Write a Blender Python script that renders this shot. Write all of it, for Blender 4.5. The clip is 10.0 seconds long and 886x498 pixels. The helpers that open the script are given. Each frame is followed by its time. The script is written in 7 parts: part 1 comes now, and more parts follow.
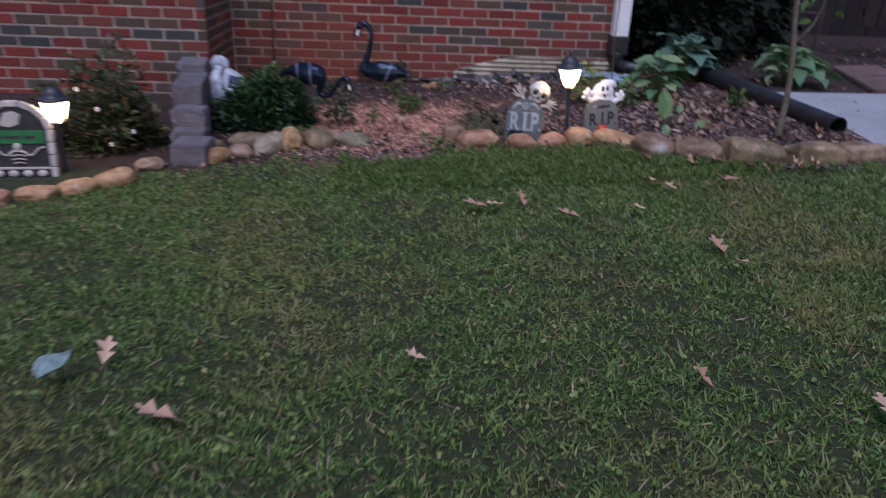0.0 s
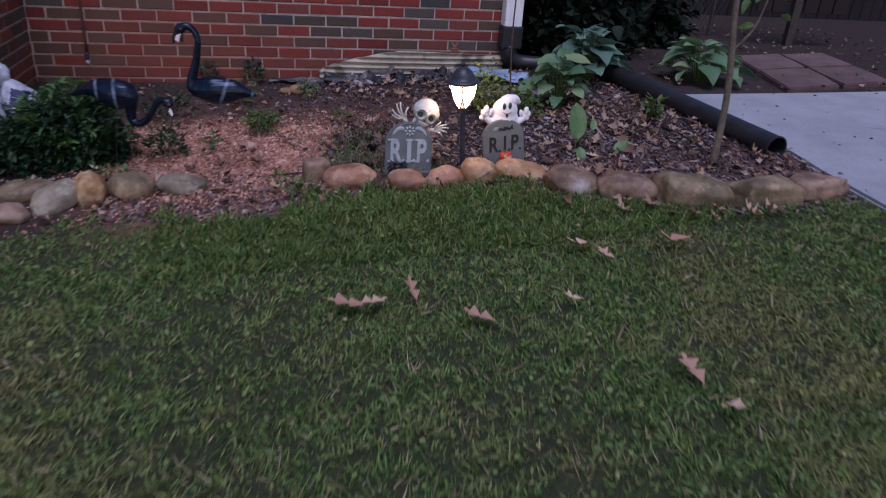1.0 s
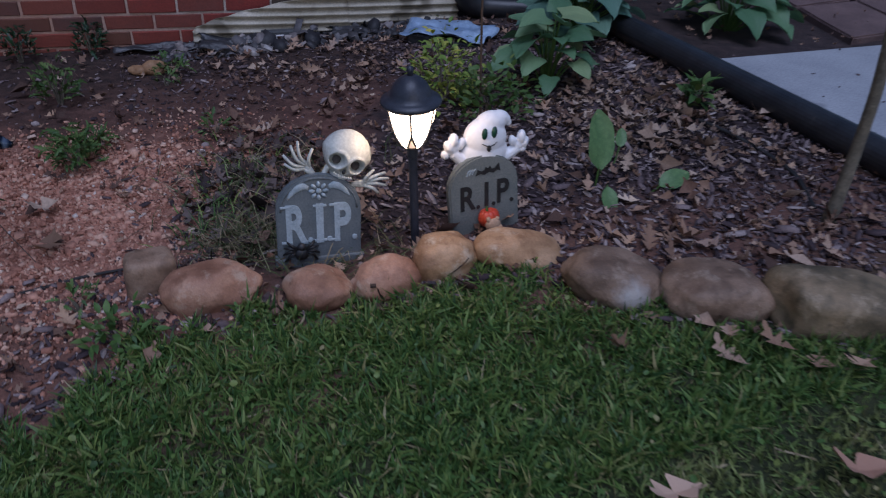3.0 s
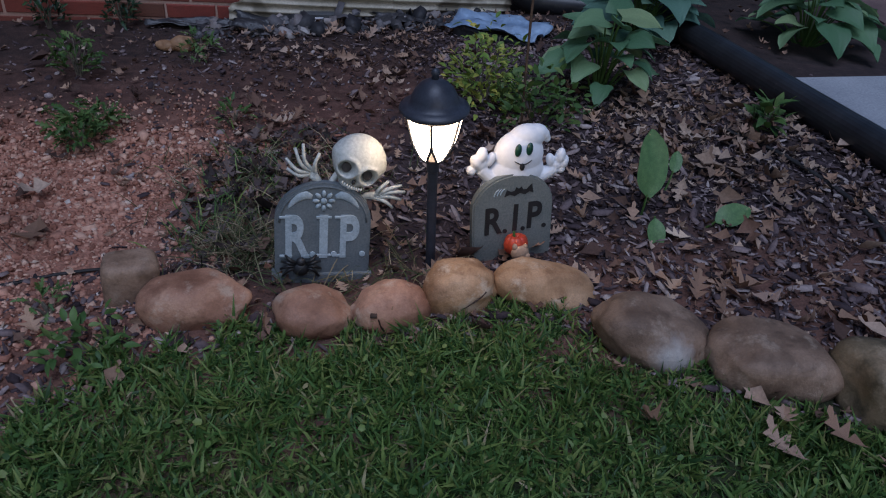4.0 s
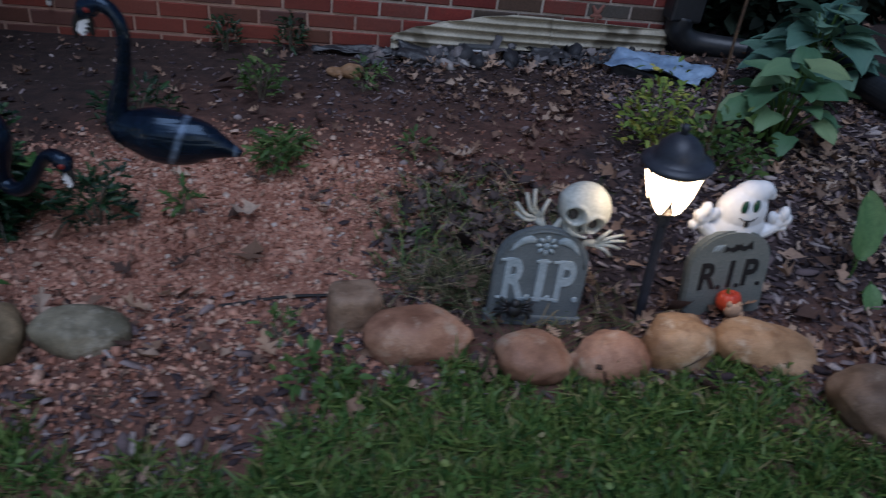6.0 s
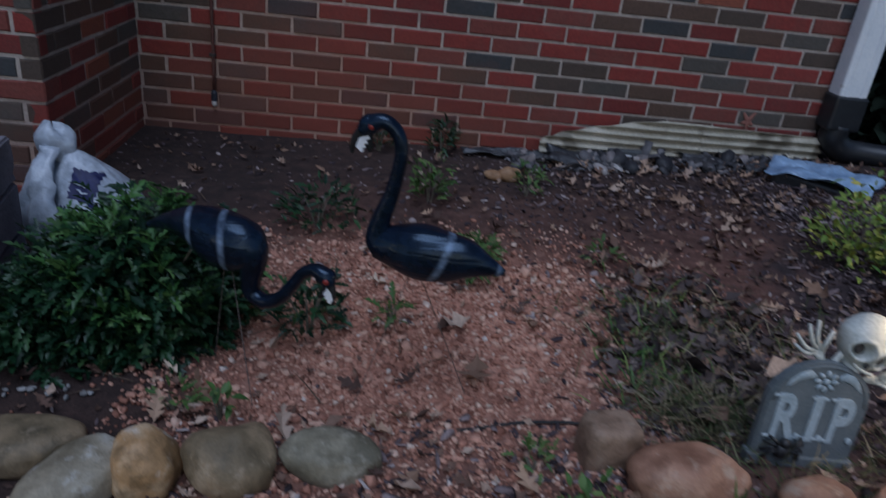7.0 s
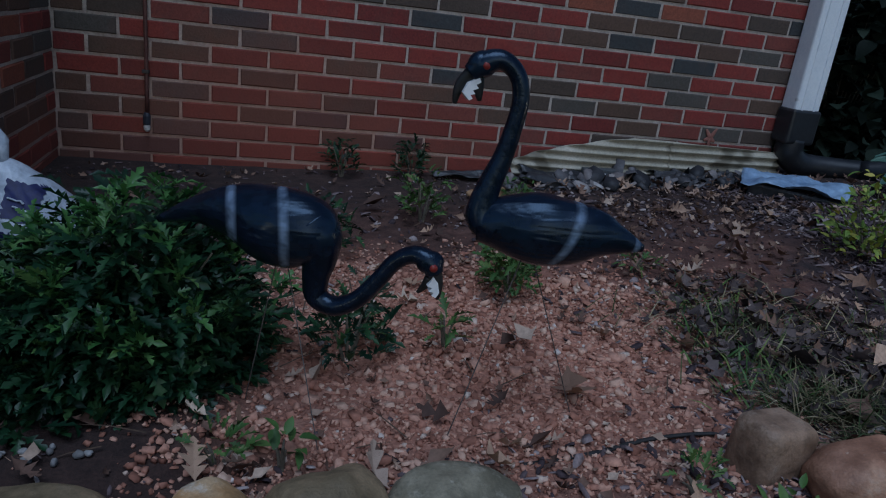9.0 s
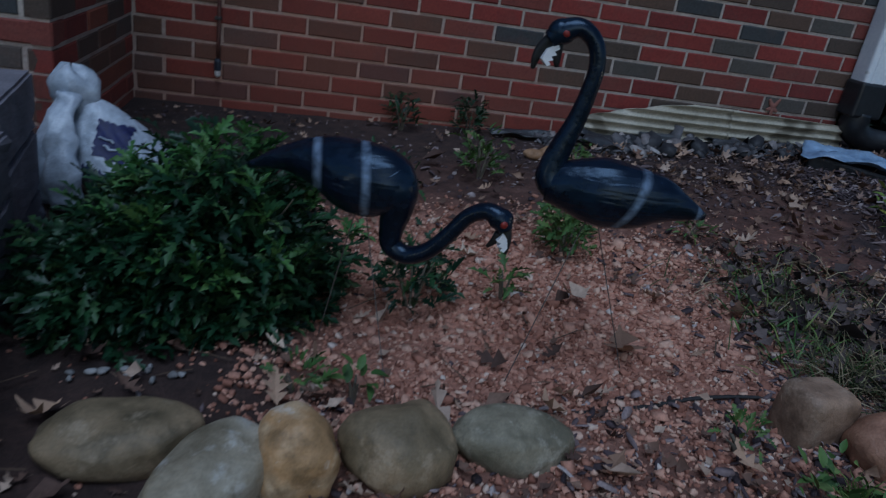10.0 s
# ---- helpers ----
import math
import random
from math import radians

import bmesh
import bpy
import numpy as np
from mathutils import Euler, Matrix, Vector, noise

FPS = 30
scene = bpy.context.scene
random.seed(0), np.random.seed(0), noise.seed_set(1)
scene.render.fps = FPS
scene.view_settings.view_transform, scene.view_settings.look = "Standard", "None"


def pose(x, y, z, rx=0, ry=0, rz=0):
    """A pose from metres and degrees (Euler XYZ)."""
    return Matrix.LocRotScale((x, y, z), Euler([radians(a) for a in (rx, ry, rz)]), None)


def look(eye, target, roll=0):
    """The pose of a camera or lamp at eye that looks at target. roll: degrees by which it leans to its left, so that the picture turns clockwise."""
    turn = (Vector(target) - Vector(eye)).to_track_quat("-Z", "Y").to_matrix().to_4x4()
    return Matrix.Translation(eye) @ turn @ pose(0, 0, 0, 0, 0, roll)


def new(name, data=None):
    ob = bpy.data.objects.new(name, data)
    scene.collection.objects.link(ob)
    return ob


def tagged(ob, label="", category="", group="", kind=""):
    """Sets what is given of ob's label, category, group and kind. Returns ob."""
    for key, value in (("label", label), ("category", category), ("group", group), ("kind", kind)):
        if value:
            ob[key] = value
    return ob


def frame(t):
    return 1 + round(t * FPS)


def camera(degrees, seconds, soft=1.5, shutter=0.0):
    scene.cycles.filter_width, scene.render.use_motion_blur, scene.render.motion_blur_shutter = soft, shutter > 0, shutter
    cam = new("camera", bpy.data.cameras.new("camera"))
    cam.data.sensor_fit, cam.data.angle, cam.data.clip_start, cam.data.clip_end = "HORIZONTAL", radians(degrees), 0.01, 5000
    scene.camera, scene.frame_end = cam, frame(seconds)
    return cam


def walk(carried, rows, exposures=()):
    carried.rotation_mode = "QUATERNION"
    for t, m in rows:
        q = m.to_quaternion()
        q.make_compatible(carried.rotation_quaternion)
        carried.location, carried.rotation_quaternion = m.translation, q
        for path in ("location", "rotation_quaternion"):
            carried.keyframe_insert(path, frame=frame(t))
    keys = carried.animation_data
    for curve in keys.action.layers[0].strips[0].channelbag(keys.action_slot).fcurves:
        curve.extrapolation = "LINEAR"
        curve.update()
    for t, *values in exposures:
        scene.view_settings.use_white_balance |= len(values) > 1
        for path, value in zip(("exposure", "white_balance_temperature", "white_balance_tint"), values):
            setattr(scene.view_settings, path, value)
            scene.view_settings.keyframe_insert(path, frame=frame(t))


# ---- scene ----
cam = camera(64.2, 10.0, soft=1.1, shutter=0.42)
PATH = [
    (0, (-0.53, -0.204, 1.039), (-0.365, 1.626, 0.249), 2.6),
    (0.2, (-0.538, -0.02, 1.052), (-0.256, 1.769, 0.203), 2.3),
    (0.5, (-0.488, 0.249, 1.059), (-0.016, 1.996, 0.208), 3.0),
    (1, (-0.373, 0.708, 1.09), (0.103, 2.453, 0.237), 3.9),
    (1.5, (-0.27, 1.175, 1.093), (0.332, 2.862, 0.203), 4.2),
    (2, (-0.142, 1.554, 1.083), (0.479, 3.195, 0.122), 6.2),
    (2.5, (-0.072, 1.851, 1.065), (0.563, 3.463, 0.067), 6.1),
    (3, (-0.018, 2.07, 1.039), (0.583, 3.654, -0.025), 3.8),
    (3.2, (0.017, 2.133, 1.025), (0.556, 3.743, -0.033), 3.0),
    (4.3, (0.127, 2.277, 1.003), (0.612, 3.87, -0.105), 7.1),
    (4.5, (0.144, 2.285, 1.005), (0.615, 3.882, -0.102), 6.6),
    (5, (0.126, 2.298, 1.013), (0.554, 3.933, -0.056), 7.7),
    (5.5, (0.023, 2.32, 1.02), (0.335, 3.993, -0.031), 6.7),
    (6, (-0.209, 2.34, 1.015), (0.088, 4.004, -0.054), 7.1),
    (6.2, (-0.318, 2.344, 1.017), (-0.075, 4.009, -0.063), 5.4),
    (7.3, (-0.695, 2.527, 0.963), (-0.567, 4.352, 0.154), 6.4),
    (7.5, (-0.738, 2.552, 0.926), (-0.596, 4.378, 0.122), 4.8),
    (8, (-0.871, 2.62, 0.804), (-0.511, 4.447, 0.074), 6.6),
    (8.5, (-0.942, 2.679, 0.727), (-0.445, 4.471, -0.01), 7.5),
    (9, (-0.964, 2.72, 0.706), (-0.474, 4.545, 0.05), 7.0),
    (9.5, (-0.977, 2.721, 0.691), (-0.525, 4.545, 0.008), 7.1),
    (10, (-1.022, 2.668, 0.724), (-0.639, 4.465, -0.064), 9.1),
]
walk(cam, [(t, look(eye, target, roll)) for t, eye, target, roll in PATH], exposures=[(0.0, 0.60, 5700, 28), (0.5, 0.53, 5750, 33), (1.0, 0.40, 5650, 34), (2.0, 0.16, 5400, 28), (3.0, 0.0, 5150, 20), (6.0, -0.10, 5200, 11), (7.5, -0.12, 5130, 9), (10.0, -0.22, 4940, 3)])

# ---- light ----
world = bpy.data.worlds.new("dusk_sky")
scene.world = world
world.use_nodes = True
wn = world.node_tree.nodes
sky = wn.new("ShaderNodeTexSky")
sky.sky_type, sky.sun_disc = "NISHITA", False
sky.sun_elevation, sky.sun_rotation = radians(24), radians(180)
wn["Background"].inputs["Strength"].default_value = 0.052
world.node_tree.links.new(sky.outputs[0], wn["Background"].inputs["Color"])

sun = new("sun", bpy.data.lights.new("sun", "SUN"))
sun.data.energy, sun.data.angle, sun.data.color = 1.35, radians(40), (0.92, 0.93, 1.0)
sun.matrix_world = look((-1.0, -3.0, 8), (0, 0, 0))

# ---- materials ----


def material(name):
    m = bpy.data.materials.new(name)
    m.use_nodes = True
    return m, m.node_tree.nodes, m.node_tree.links, m.node_tree.nodes["Principled BSDF"]


def ramp(n, l, fac, stops):
    r = n.new("ShaderNodeValToRGB")
    e = r.color_ramp.elements
    while len(e) < len(stops):
        e.new(0.5)
    for k, (p, c) in zip(e, stops):
        k.position, k.color = p, (*c, 1)
    l.new(fac, r.inputs[0])
    return r.outputs[0]


def noise_tex(n, l, scale, detail=4, rough=0.6, where=None):
    t = n.new("ShaderNodeTexNoise")
    t.inputs["Scale"].default_value, t.inputs["Detail"].default_value, t.inputs["Roughness"].default_value = scale, detail, rough
    if where is None:
        where = n.new("ShaderNodeTexCoord").outputs["Object"]
    l.new(where, t.inputs["Vector"])
    return t.outputs[0]


def mix(n, l, fac, a, b, how="MIX"):
    m = n.new("ShaderNodeMix")
    m.data_type, m.blend_type = "RGBA", how
    for s, v in ((m.inputs[0], fac), (m.inputs[6], a), (m.inputs[7], b)):
        if isinstance(v, bpy.types.NodeSocket):
            l.new(v, s)
        elif isinstance(v, tuple):
            s.default_value = (*v, 1)
        else:
            s.default_value = v
    return m.outputs[2]


def math_node(n, l, how, a, b=0.0):
    m = n.new("ShaderNodeMath")
    m.operation = how
    for s, v in zip(m.inputs, (a, b)):
        if isinstance(v, bpy.types.NodeSocket):
            l.new(v, s)
        else:
            s.default_value = v
    return m.outputs[0]


def bump(n, l, b, height, strength, dist):
    k = n.new("ShaderNodeBump")
    k.inputs["Strength"].default_value, k.inputs["Distance"].default_value = strength, dist
    l.new(height, k.inputs["Height"])
    l.new(k.outputs[0], b.inputs["Normal"])


def surface(name, c1, c2, scale=20, fine=120, rough=0.7, strength=0.3, dist=0.004, metal=0.0, vary=0.0, island=False, spots=None, spec=None):
    """A two-scale mottled surface; vary: brightness change from object to object (or island to island)."""
    m, n, l, b = material(name)
    a, f = noise_tex(n, l, scale), noise_tex(n, l, fine, 3)
    col = ramp(n, l, a, [(0.3, c1), (0.7, c2)])
    col = mix(n, l, 0.35, col, ramp(n, l, f, [(0.3, (0.25, 0.25, 0.25)), (0.7, (0.8, 0.8, 0.8))]), "OVERLAY")
    if spots:
        s = noise_tex(n, l, spots[0], 2)
        col = mix(n, l, ramp(n, l, s, [(spots[1], (0, 0, 0)), (spots[1] + 0.06, (1, 1, 1))]), col, spots[2])
    if vary:
        g = n.new("ShaderNodeNewGeometry").outputs["Random Per Island"] if island else n.new("ShaderNodeObjectInfo").outputs["Random"]
        v = ramp(n, l, g, [(0, (1 - vary,) * 3), (1, (1 + vary,) * 3)])
        col = mix(n, l, 1.0, col, v, "MULTIPLY")
    l.new(col, b.inputs["Base Color"])
    b.inputs["Roughness"].default_value, b.inputs["Metallic"].default_value = rough, metal
    if spec is not None:
        b.inputs["Specular IOR Level"].default_value = spec
    if strength:
        bump(n, l, b, f, strength, dist)
    return m


def tones(name, stops, rough=0.75, fine=160, strength=0.3, dist=0.003, island=False, trans=0.0, spec=0.5, blotch=None):
    """A surface whose colour is drawn per object or per island from a ramp, with grain on it."""
    m, n, l, b = material(name)
    g = n.new("ShaderNodeNewGeometry").outputs["Random Per Island"] if island else n.new("ShaderNodeObjectInfo").outputs["Random"]
    col = ramp(n, l, g, stops)
    f = noise_tex(n, l, fine, 3)
    col = mix(n, l, 0.3, col, ramp(n, l, f, [(0.3, (0.2, 0.2, 0.2)), (0.7, (0.85, 0.85, 0.85))]), "OVERLAY")
    if blotch:
        w = noise_tex(n, l, blotch[0], 3)
        col = mix(n, l, ramp(n, l, w, [(blotch[1], (0, 0, 0)), (blotch[1] + 0.15, (1, 1, 1))]), col, blotch[2])
    l.new(col, b.inputs["Base Color"])
    b.inputs["Roughness"].default_value = rough
    b.inputs["Specular IOR Level"].default_value = spec
    if trans:
        # thin leaves pass light on
        t, both = n.new("ShaderNodeBsdfTranslucent"), n.new("ShaderNodeMixShader")
        l.new(col, t.inputs["Color"])
        both.inputs[0].default_value = trans
        l.new(b.outputs[0], both.inputs[1])
        l.new(t.outputs[0], both.inputs[2])
        l.new(both.outputs[0], n["Material Output"].inputs["Surface"])
    if strength:
        bump(n, l, b, f, strength, dist)
    return m


RED, BROWN, SLATE, RUST = (0.205, 0.034, 0.026), (0.096, 0.058, 0.040), (0.046, 0.048, 0.050), (0.23, 0.07, 0.04)


def splash_reach(n, l, x):
    """How high the red clay has splashed up the wall: highest over the bare hollow by the corner."""
    away = math_node(n, l, "ABSOLUTE", math_node(n, l, "ADD", x, 0.95))
    return math_node(n, l, "SUBTRACT", 1.02, math_node(n, l, "MINIMUM", math_node(n, l, "MULTIPLY", away, 0.52), 0.64))


def brick_material(name, joined=False):
    m, n, l, b = material(name)
    g = n.new("ShaderNodeNewGeometry").outputs["Random Per Island"] if joined else n.new("ShaderNodeObjectInfo").outputs["Random"]
    col = ramp(n, l, g, [(0, RED), (0.17, (0.15, 0.026, 0.022)), (0.33, (0.17, 0.045, 0.034)), (0.46, BROWN), (0.58, (0.072, 0.052, 0.040)), (0.70, RED), (0.78, SLATE), (0.88, (0.080, 0.070, 0.060)), (0.96, RUST)])
    col.node.color_ramp.interpolation = "CONSTANT"
    pos = n.new("ShaderNodeNewGeometry").outputs["Position"]
    f, w = noise_tex(n, l, 150, 4, where=pos), noise_tex(n, l, 14, 4, where=pos)
    col = mix(n, l, 0.45, col, ramp(n, l, f, [(0.3, (0.25, 0.25, 0.25)), (0.72, (0.8, 0.8, 0.8))]), "OVERLAY")
    col = mix(n, l, ramp(n, l, w, [(0.5, (0, 0, 0)), (0.8, (0.35, 0.35, 0.35))]), col, (0.11, 0.07, 0.055))
    # clay splashed up by rain
    z = n.new("ShaderNodeSeparateXYZ")
    l.new(pos, z.inputs[0])
    low = math_node(n, l, "SUBTRACT", splash_reach(n, l, z.outputs[0]), math_node(n, l, "ADD", z.outputs[2], math_node(n, l, "MULTIPLY", w, 0.45)))
    col = mix(n, l, ramp(n, l, low, [(0.0, (0, 0, 0)), (0.45, (0.52, 0.52, 0.52))]), col, (0.215, 0.064, 0.036))
    l.new(col, b.inputs["Base Color"])
    b.inputs["Roughness"].default_value = 0.85
    bump(n, l, b, f, 0.5, 0.003)
    return m


def mortar_material():
    m, n, l, b = material("mortar")
    pos = n.new("ShaderNodeNewGeometry").outputs["Position"]
    f, w = noise_tex(n, l, 120, 4, where=pos), noise_tex(n, l, 9, 4, where=pos)
    col = ramp(n, l, w, [(0.3, (0.31, 0.26, 0.225)), (0.7, (0.50, 0.44, 0.39))])
    col = mix(n, l, 0.4, col, ramp(n, l, f, [(0.3, (0.25, 0.25, 0.25)), (0.7, (0.8, 0.8, 0.8))]), "OVERLAY")
    z = n.new("ShaderNodeSeparateXYZ")
    l.new(pos, z.inputs[0])
    low = math_node(n, l, "SUBTRACT", splash_reach(n, l, z.outputs[0]), math_node(n, l, "ADD", z.outputs[2], math_node(n, l, "MULTIPLY", w, 0.4)))
    col = mix(n, l, ramp(n, l, low, [(0.0, (0, 0, 0)), (0.45, (0.60, 0.60, 0.60))]), col, (0.44, 0.20, 0.115))
    l.new(col, b.inputs["Base Color"])
    b.inputs["Roughness"].default_value = 0.95
    bump(n, l, b, f, 0.6, 0.004)
    return m


def ground_material():
    """Red clay, dark mulch soil and lawn soil, each where it lies."""
    m, n, l, b = material("earth")
    pos = n.new("ShaderNodeNewGeometry").outputs["Position"]
    xyz = n.new("ShaderNodeSeparateXYZ")
    l.new(pos, xyz.inputs[0])
    x, y = xyz.outputs[0], xyz.outputs[1]
    big, mid, fine = (noise_tex(n, l, s, 5, where=pos) for s in (3.0, 22, 140))
    bare = ramp(n, l, mid, [(0.25, (0.25, 0.105, 0.066)), (0.5, (0.47, 0.225, 0.150)), (0.75, (0.58, 0.32, 0.225))])
    umber = ramp(n, l, mid, [(0.25, (0.064, 0.029, 0.020)), (0.5, (0.125, 0.058, 0.042)), (0.75, (0.195, 0.102, 0.075))])
    mulch = ramp(n, l, mid, [(0.25, (0.018, 0.012, 0.013)), (0.55, (0.045, 0.029, 0.029)), (0.8, (0.09, 0.06, 0.056))])
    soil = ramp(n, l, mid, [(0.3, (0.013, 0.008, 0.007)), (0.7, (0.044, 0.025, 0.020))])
    turf = ramp(n, l, mid, [(0.3, (0.016, 0.023, 0.007)), (0.7, (0.046, 0.054, 0.018))])
    wob = math_node(n, l, "MULTIPLY", math_node(n, l, "SUBTRACT", big, 0.5), 1.1)
    # pale bare clay in the hollow, darker umber clay round it
    hx, hy = math_node(n, l, "MULTIPLY", math_node(n, l, "ADD", x, 0.56), 0.88), math_node(n, l, "MULTIPLY", math_node(n, l, "SUBTRACT", y, 4.0), 1.0)
    hollow = math_node(n, l, "SQRT", math_node(n, l, "ADD", math_node(n, l, "MULTIPLY", hx, hx), math_node(n, l, "MULTIPLY", hy, hy)))
    clay = mix(n, l, ramp(n, l, math_node(n, l, "ADD", hollow, math_node(n, l, "MULTIPLY", wob, 0.45)), [(0.28, (0, 0, 0)), (0.62, (1, 1, 1))]), bare, umber)
    # mulch lies to the house side of the lamps and beyond, clay in the trodden hollow
    right = math_node(n, l, "ADD", math_node(n, l, "SUBTRACT", x, math_node(n, l, "MULTIPLY", math_node(n, l, "SUBTRACT", y, 3.6), 0.60)), wob)
    col = mix(n, l, ramp(n, l, right, [(0.0, (0, 0, 0)), (0.24, (1, 1, 1))]), clay, mulch)
    # dark soil by the wall, its tone lowered further for light falling off
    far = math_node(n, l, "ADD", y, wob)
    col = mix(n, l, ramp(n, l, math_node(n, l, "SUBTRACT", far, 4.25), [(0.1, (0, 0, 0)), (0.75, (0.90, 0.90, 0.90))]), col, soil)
    front = math_node(n, l, "SUBTRACT", 3.62, math_node(n, l, "ADD", y, math_node(n, l, "MULTIPLY", wob, 0.3)))
    col = mix(n, l, ramp(n, l, front, [(0.0, (0, 0, 0)), (0.25, (0.62, 0.62, 0.62))]), col, (0.20, 0.098, 0.068))
    # dark soil at left, blackened to paint in shade under the bush
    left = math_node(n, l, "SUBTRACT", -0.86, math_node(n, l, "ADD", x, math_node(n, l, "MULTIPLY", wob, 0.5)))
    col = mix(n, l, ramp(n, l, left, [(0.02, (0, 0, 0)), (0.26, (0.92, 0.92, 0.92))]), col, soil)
    edge = math_node(n, l, "SUBTRACT", 3.12, math_node(n, l, "ADD", y, math_node(n, l, "MULTIPLY", wob, 0.25)))
    col = mix(n, l, ramp(n, l, edge, [(0.0, (0, 0, 0)), (0.2, (1, 1, 1))]), col, turf)
    col = mix(n, l, 0.45, col, ramp(n, l, fine, [(0.3, (0.2, 0.2, 0.2)), (0.7, (0.85, 0.85, 0.85))]), "OVERLAY")
    l.new(col, b.inputs["Base Color"])
    b.inputs["Roughness"].default_value = 0.95
    both = math_node(n, l, "ADD", math_node(n, l, "MULTIPLY", mid, 1.5), fine)
    bump(n, l, b, both, 0.8, 0.008)
    return m


def striped_black(name, bands, grooves=True):
    """Glossy black paint with soft bluish-white sprayed bands; each band is (ax, az, c, width)."""
    m, n, l, b = material(name)
    pos = n.new("ShaderNodeTexCoord").outputs["Object"]
    xyz = n.new("ShaderNodeSeparateXYZ")
    l.new(pos, xyz.inputs[0])
    f = noise_tex(n, l, 60, 3)
    col = ramp(n, l, f, [(0.3, (0.003, 0.005, 0.010)), (0.7, (0.007, 0.011, 0.024))])
    # faint dark-blue blotches over the black
    col = mix(n, l, ramp(n, l, noise_tex(n, l, 17, 4), [(0.50, (0, 0, 0)), (0.74, (0.5, 0.5, 0.5))]), col, (0.014, 0.028, 0.052))
    total = None
    for ax, az, c, w in bands:
        d = math_node(n, l, "ADD", math_node(n, l, "MULTIPLY", xyz.outputs[0], ax), math_node(n, l, "MULTIPLY", xyz.outputs[2], az))
        d = math_node(n, l, "ABSOLUTE", math_node(n, l, "SUBTRACT", d, c))
        k = ramp(n, l, math_node(n, l, "DIVIDE", d, w), [(0.25, (1, 1, 1)), (1.0, (0, 0, 0))])
        total = k if total is None else mix(n, l, 1.0, total, k, "LIGHTEN")
    blot = ramp(n, l, noise_tex(n, l, 45, 2), [(0.3, (0.15, 0.15, 0.15)), (0.65, (1, 1, 1))])
    col = mix(n, l, mix(n, l, 1.0, total, blot, "MULTIPLY"), col, (0.17, 0.22, 0.31))
    l.new(col, b.inputs["Base Color"])
    b.inputs["Roughness"].default_value = 0.26
    # the sky's blue is put into the highlight tint, not reflected
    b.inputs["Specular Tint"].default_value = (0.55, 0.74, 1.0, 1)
    g = n.new("ShaderNodeTexNoise")
    g.inputs["Scale"].default_value = 1.0
    mp = n.new("ShaderNodeMapping")
    mp.inputs["Scale"].default_value = (5, 34, 52)
    l.new(pos, mp.inputs[0])
    l.new(mp.outputs[0], g.inputs["Vector"])
    bump(n, l, b, g.outputs[0] if grooves else f, 0.6 if grooves else 0.14, 0.008)
    return m


def glow(name, colour, strength):
    m, n, l, b = material(name)
    b.inputs["Base Color"].default_value = (0.8, 0.75, 0.65, 1)
    b.inputs["Roughness"].default_value = 0.5
    b.inputs["Emission Color"].default_value = (*colour, 1)
    b.inputs["Emission Strength"].default_value = strength
    return m


M_BRICK, M_BRICK_JOINED, M_MORTAR, M_EARTH = brick_material("brick_face"), brick_material("brick_face_above", True), mortar_material(), ground_material()


def river_stone(name, dark, mid, pale, fleck):
    """Worn river stone: broad tone changes, stains, pale flecks, dark pits and fine grit."""
    m, n, l, b = material(name)
    where = n.new("ShaderNodeNewGeometry").outputs["Position"]
    broad, stain, fleckn, grit = (noise_tex(n, l, s, d, where=where) for s, d in ((9, 4), (26, 5), (75, 3), (260, 3)))
    col = ramp(n, l, broad, [(0.34, dark), (0.5, mid), (0.66, pale)])
    col = mix(n, l, ramp(n, l, stain, [(0.50, (0, 0, 0)), (0.66, (0.75, 0.75, 0.75))]), col, dark)
    # scuffs: pale worn patches with a soft edge
    scuff = noise_tex(n, l, 17, 6, 0.7, where=where)
    col = mix(n, l, ramp(n, l, scuff, [(0.55, (0, 0, 0)), (0.66, (0.65, 0.65, 0.65))]), col, fleck)
    col = mix(n, l, ramp(n, l, fleckn, [(0.70, (0, 0, 0)), (0.76, (0.6, 0.6, 0.6))]), col, fleck)
    col = mix(n, l, 0.22, col, ramp(n, l, grit, [(0.3, (0.22, 0.22, 0.22)), (0.7, (0.82, 0.82, 0.82))]), "OVERLAY")
    l.new(mix(n, l, 1.0, col, ramp(n, l, n.new("ShaderNodeObjectInfo").outputs["Random"], [(0, (0.82, 0.82, 0.82)), (1, (1.15, 1.15, 1.15))]), "MULTIPLY"), b.inputs["Base Color"])
    b.inputs["Roughness"].default_value = 0.62
    bump(n, l, b, math_node(n, l, "ADD", math_node(n, l, "MULTIPLY", stain, 3.0), math_node(n, l, "MULTIPLY", grit, 0.35)), 0.5, 0.004)
    return m


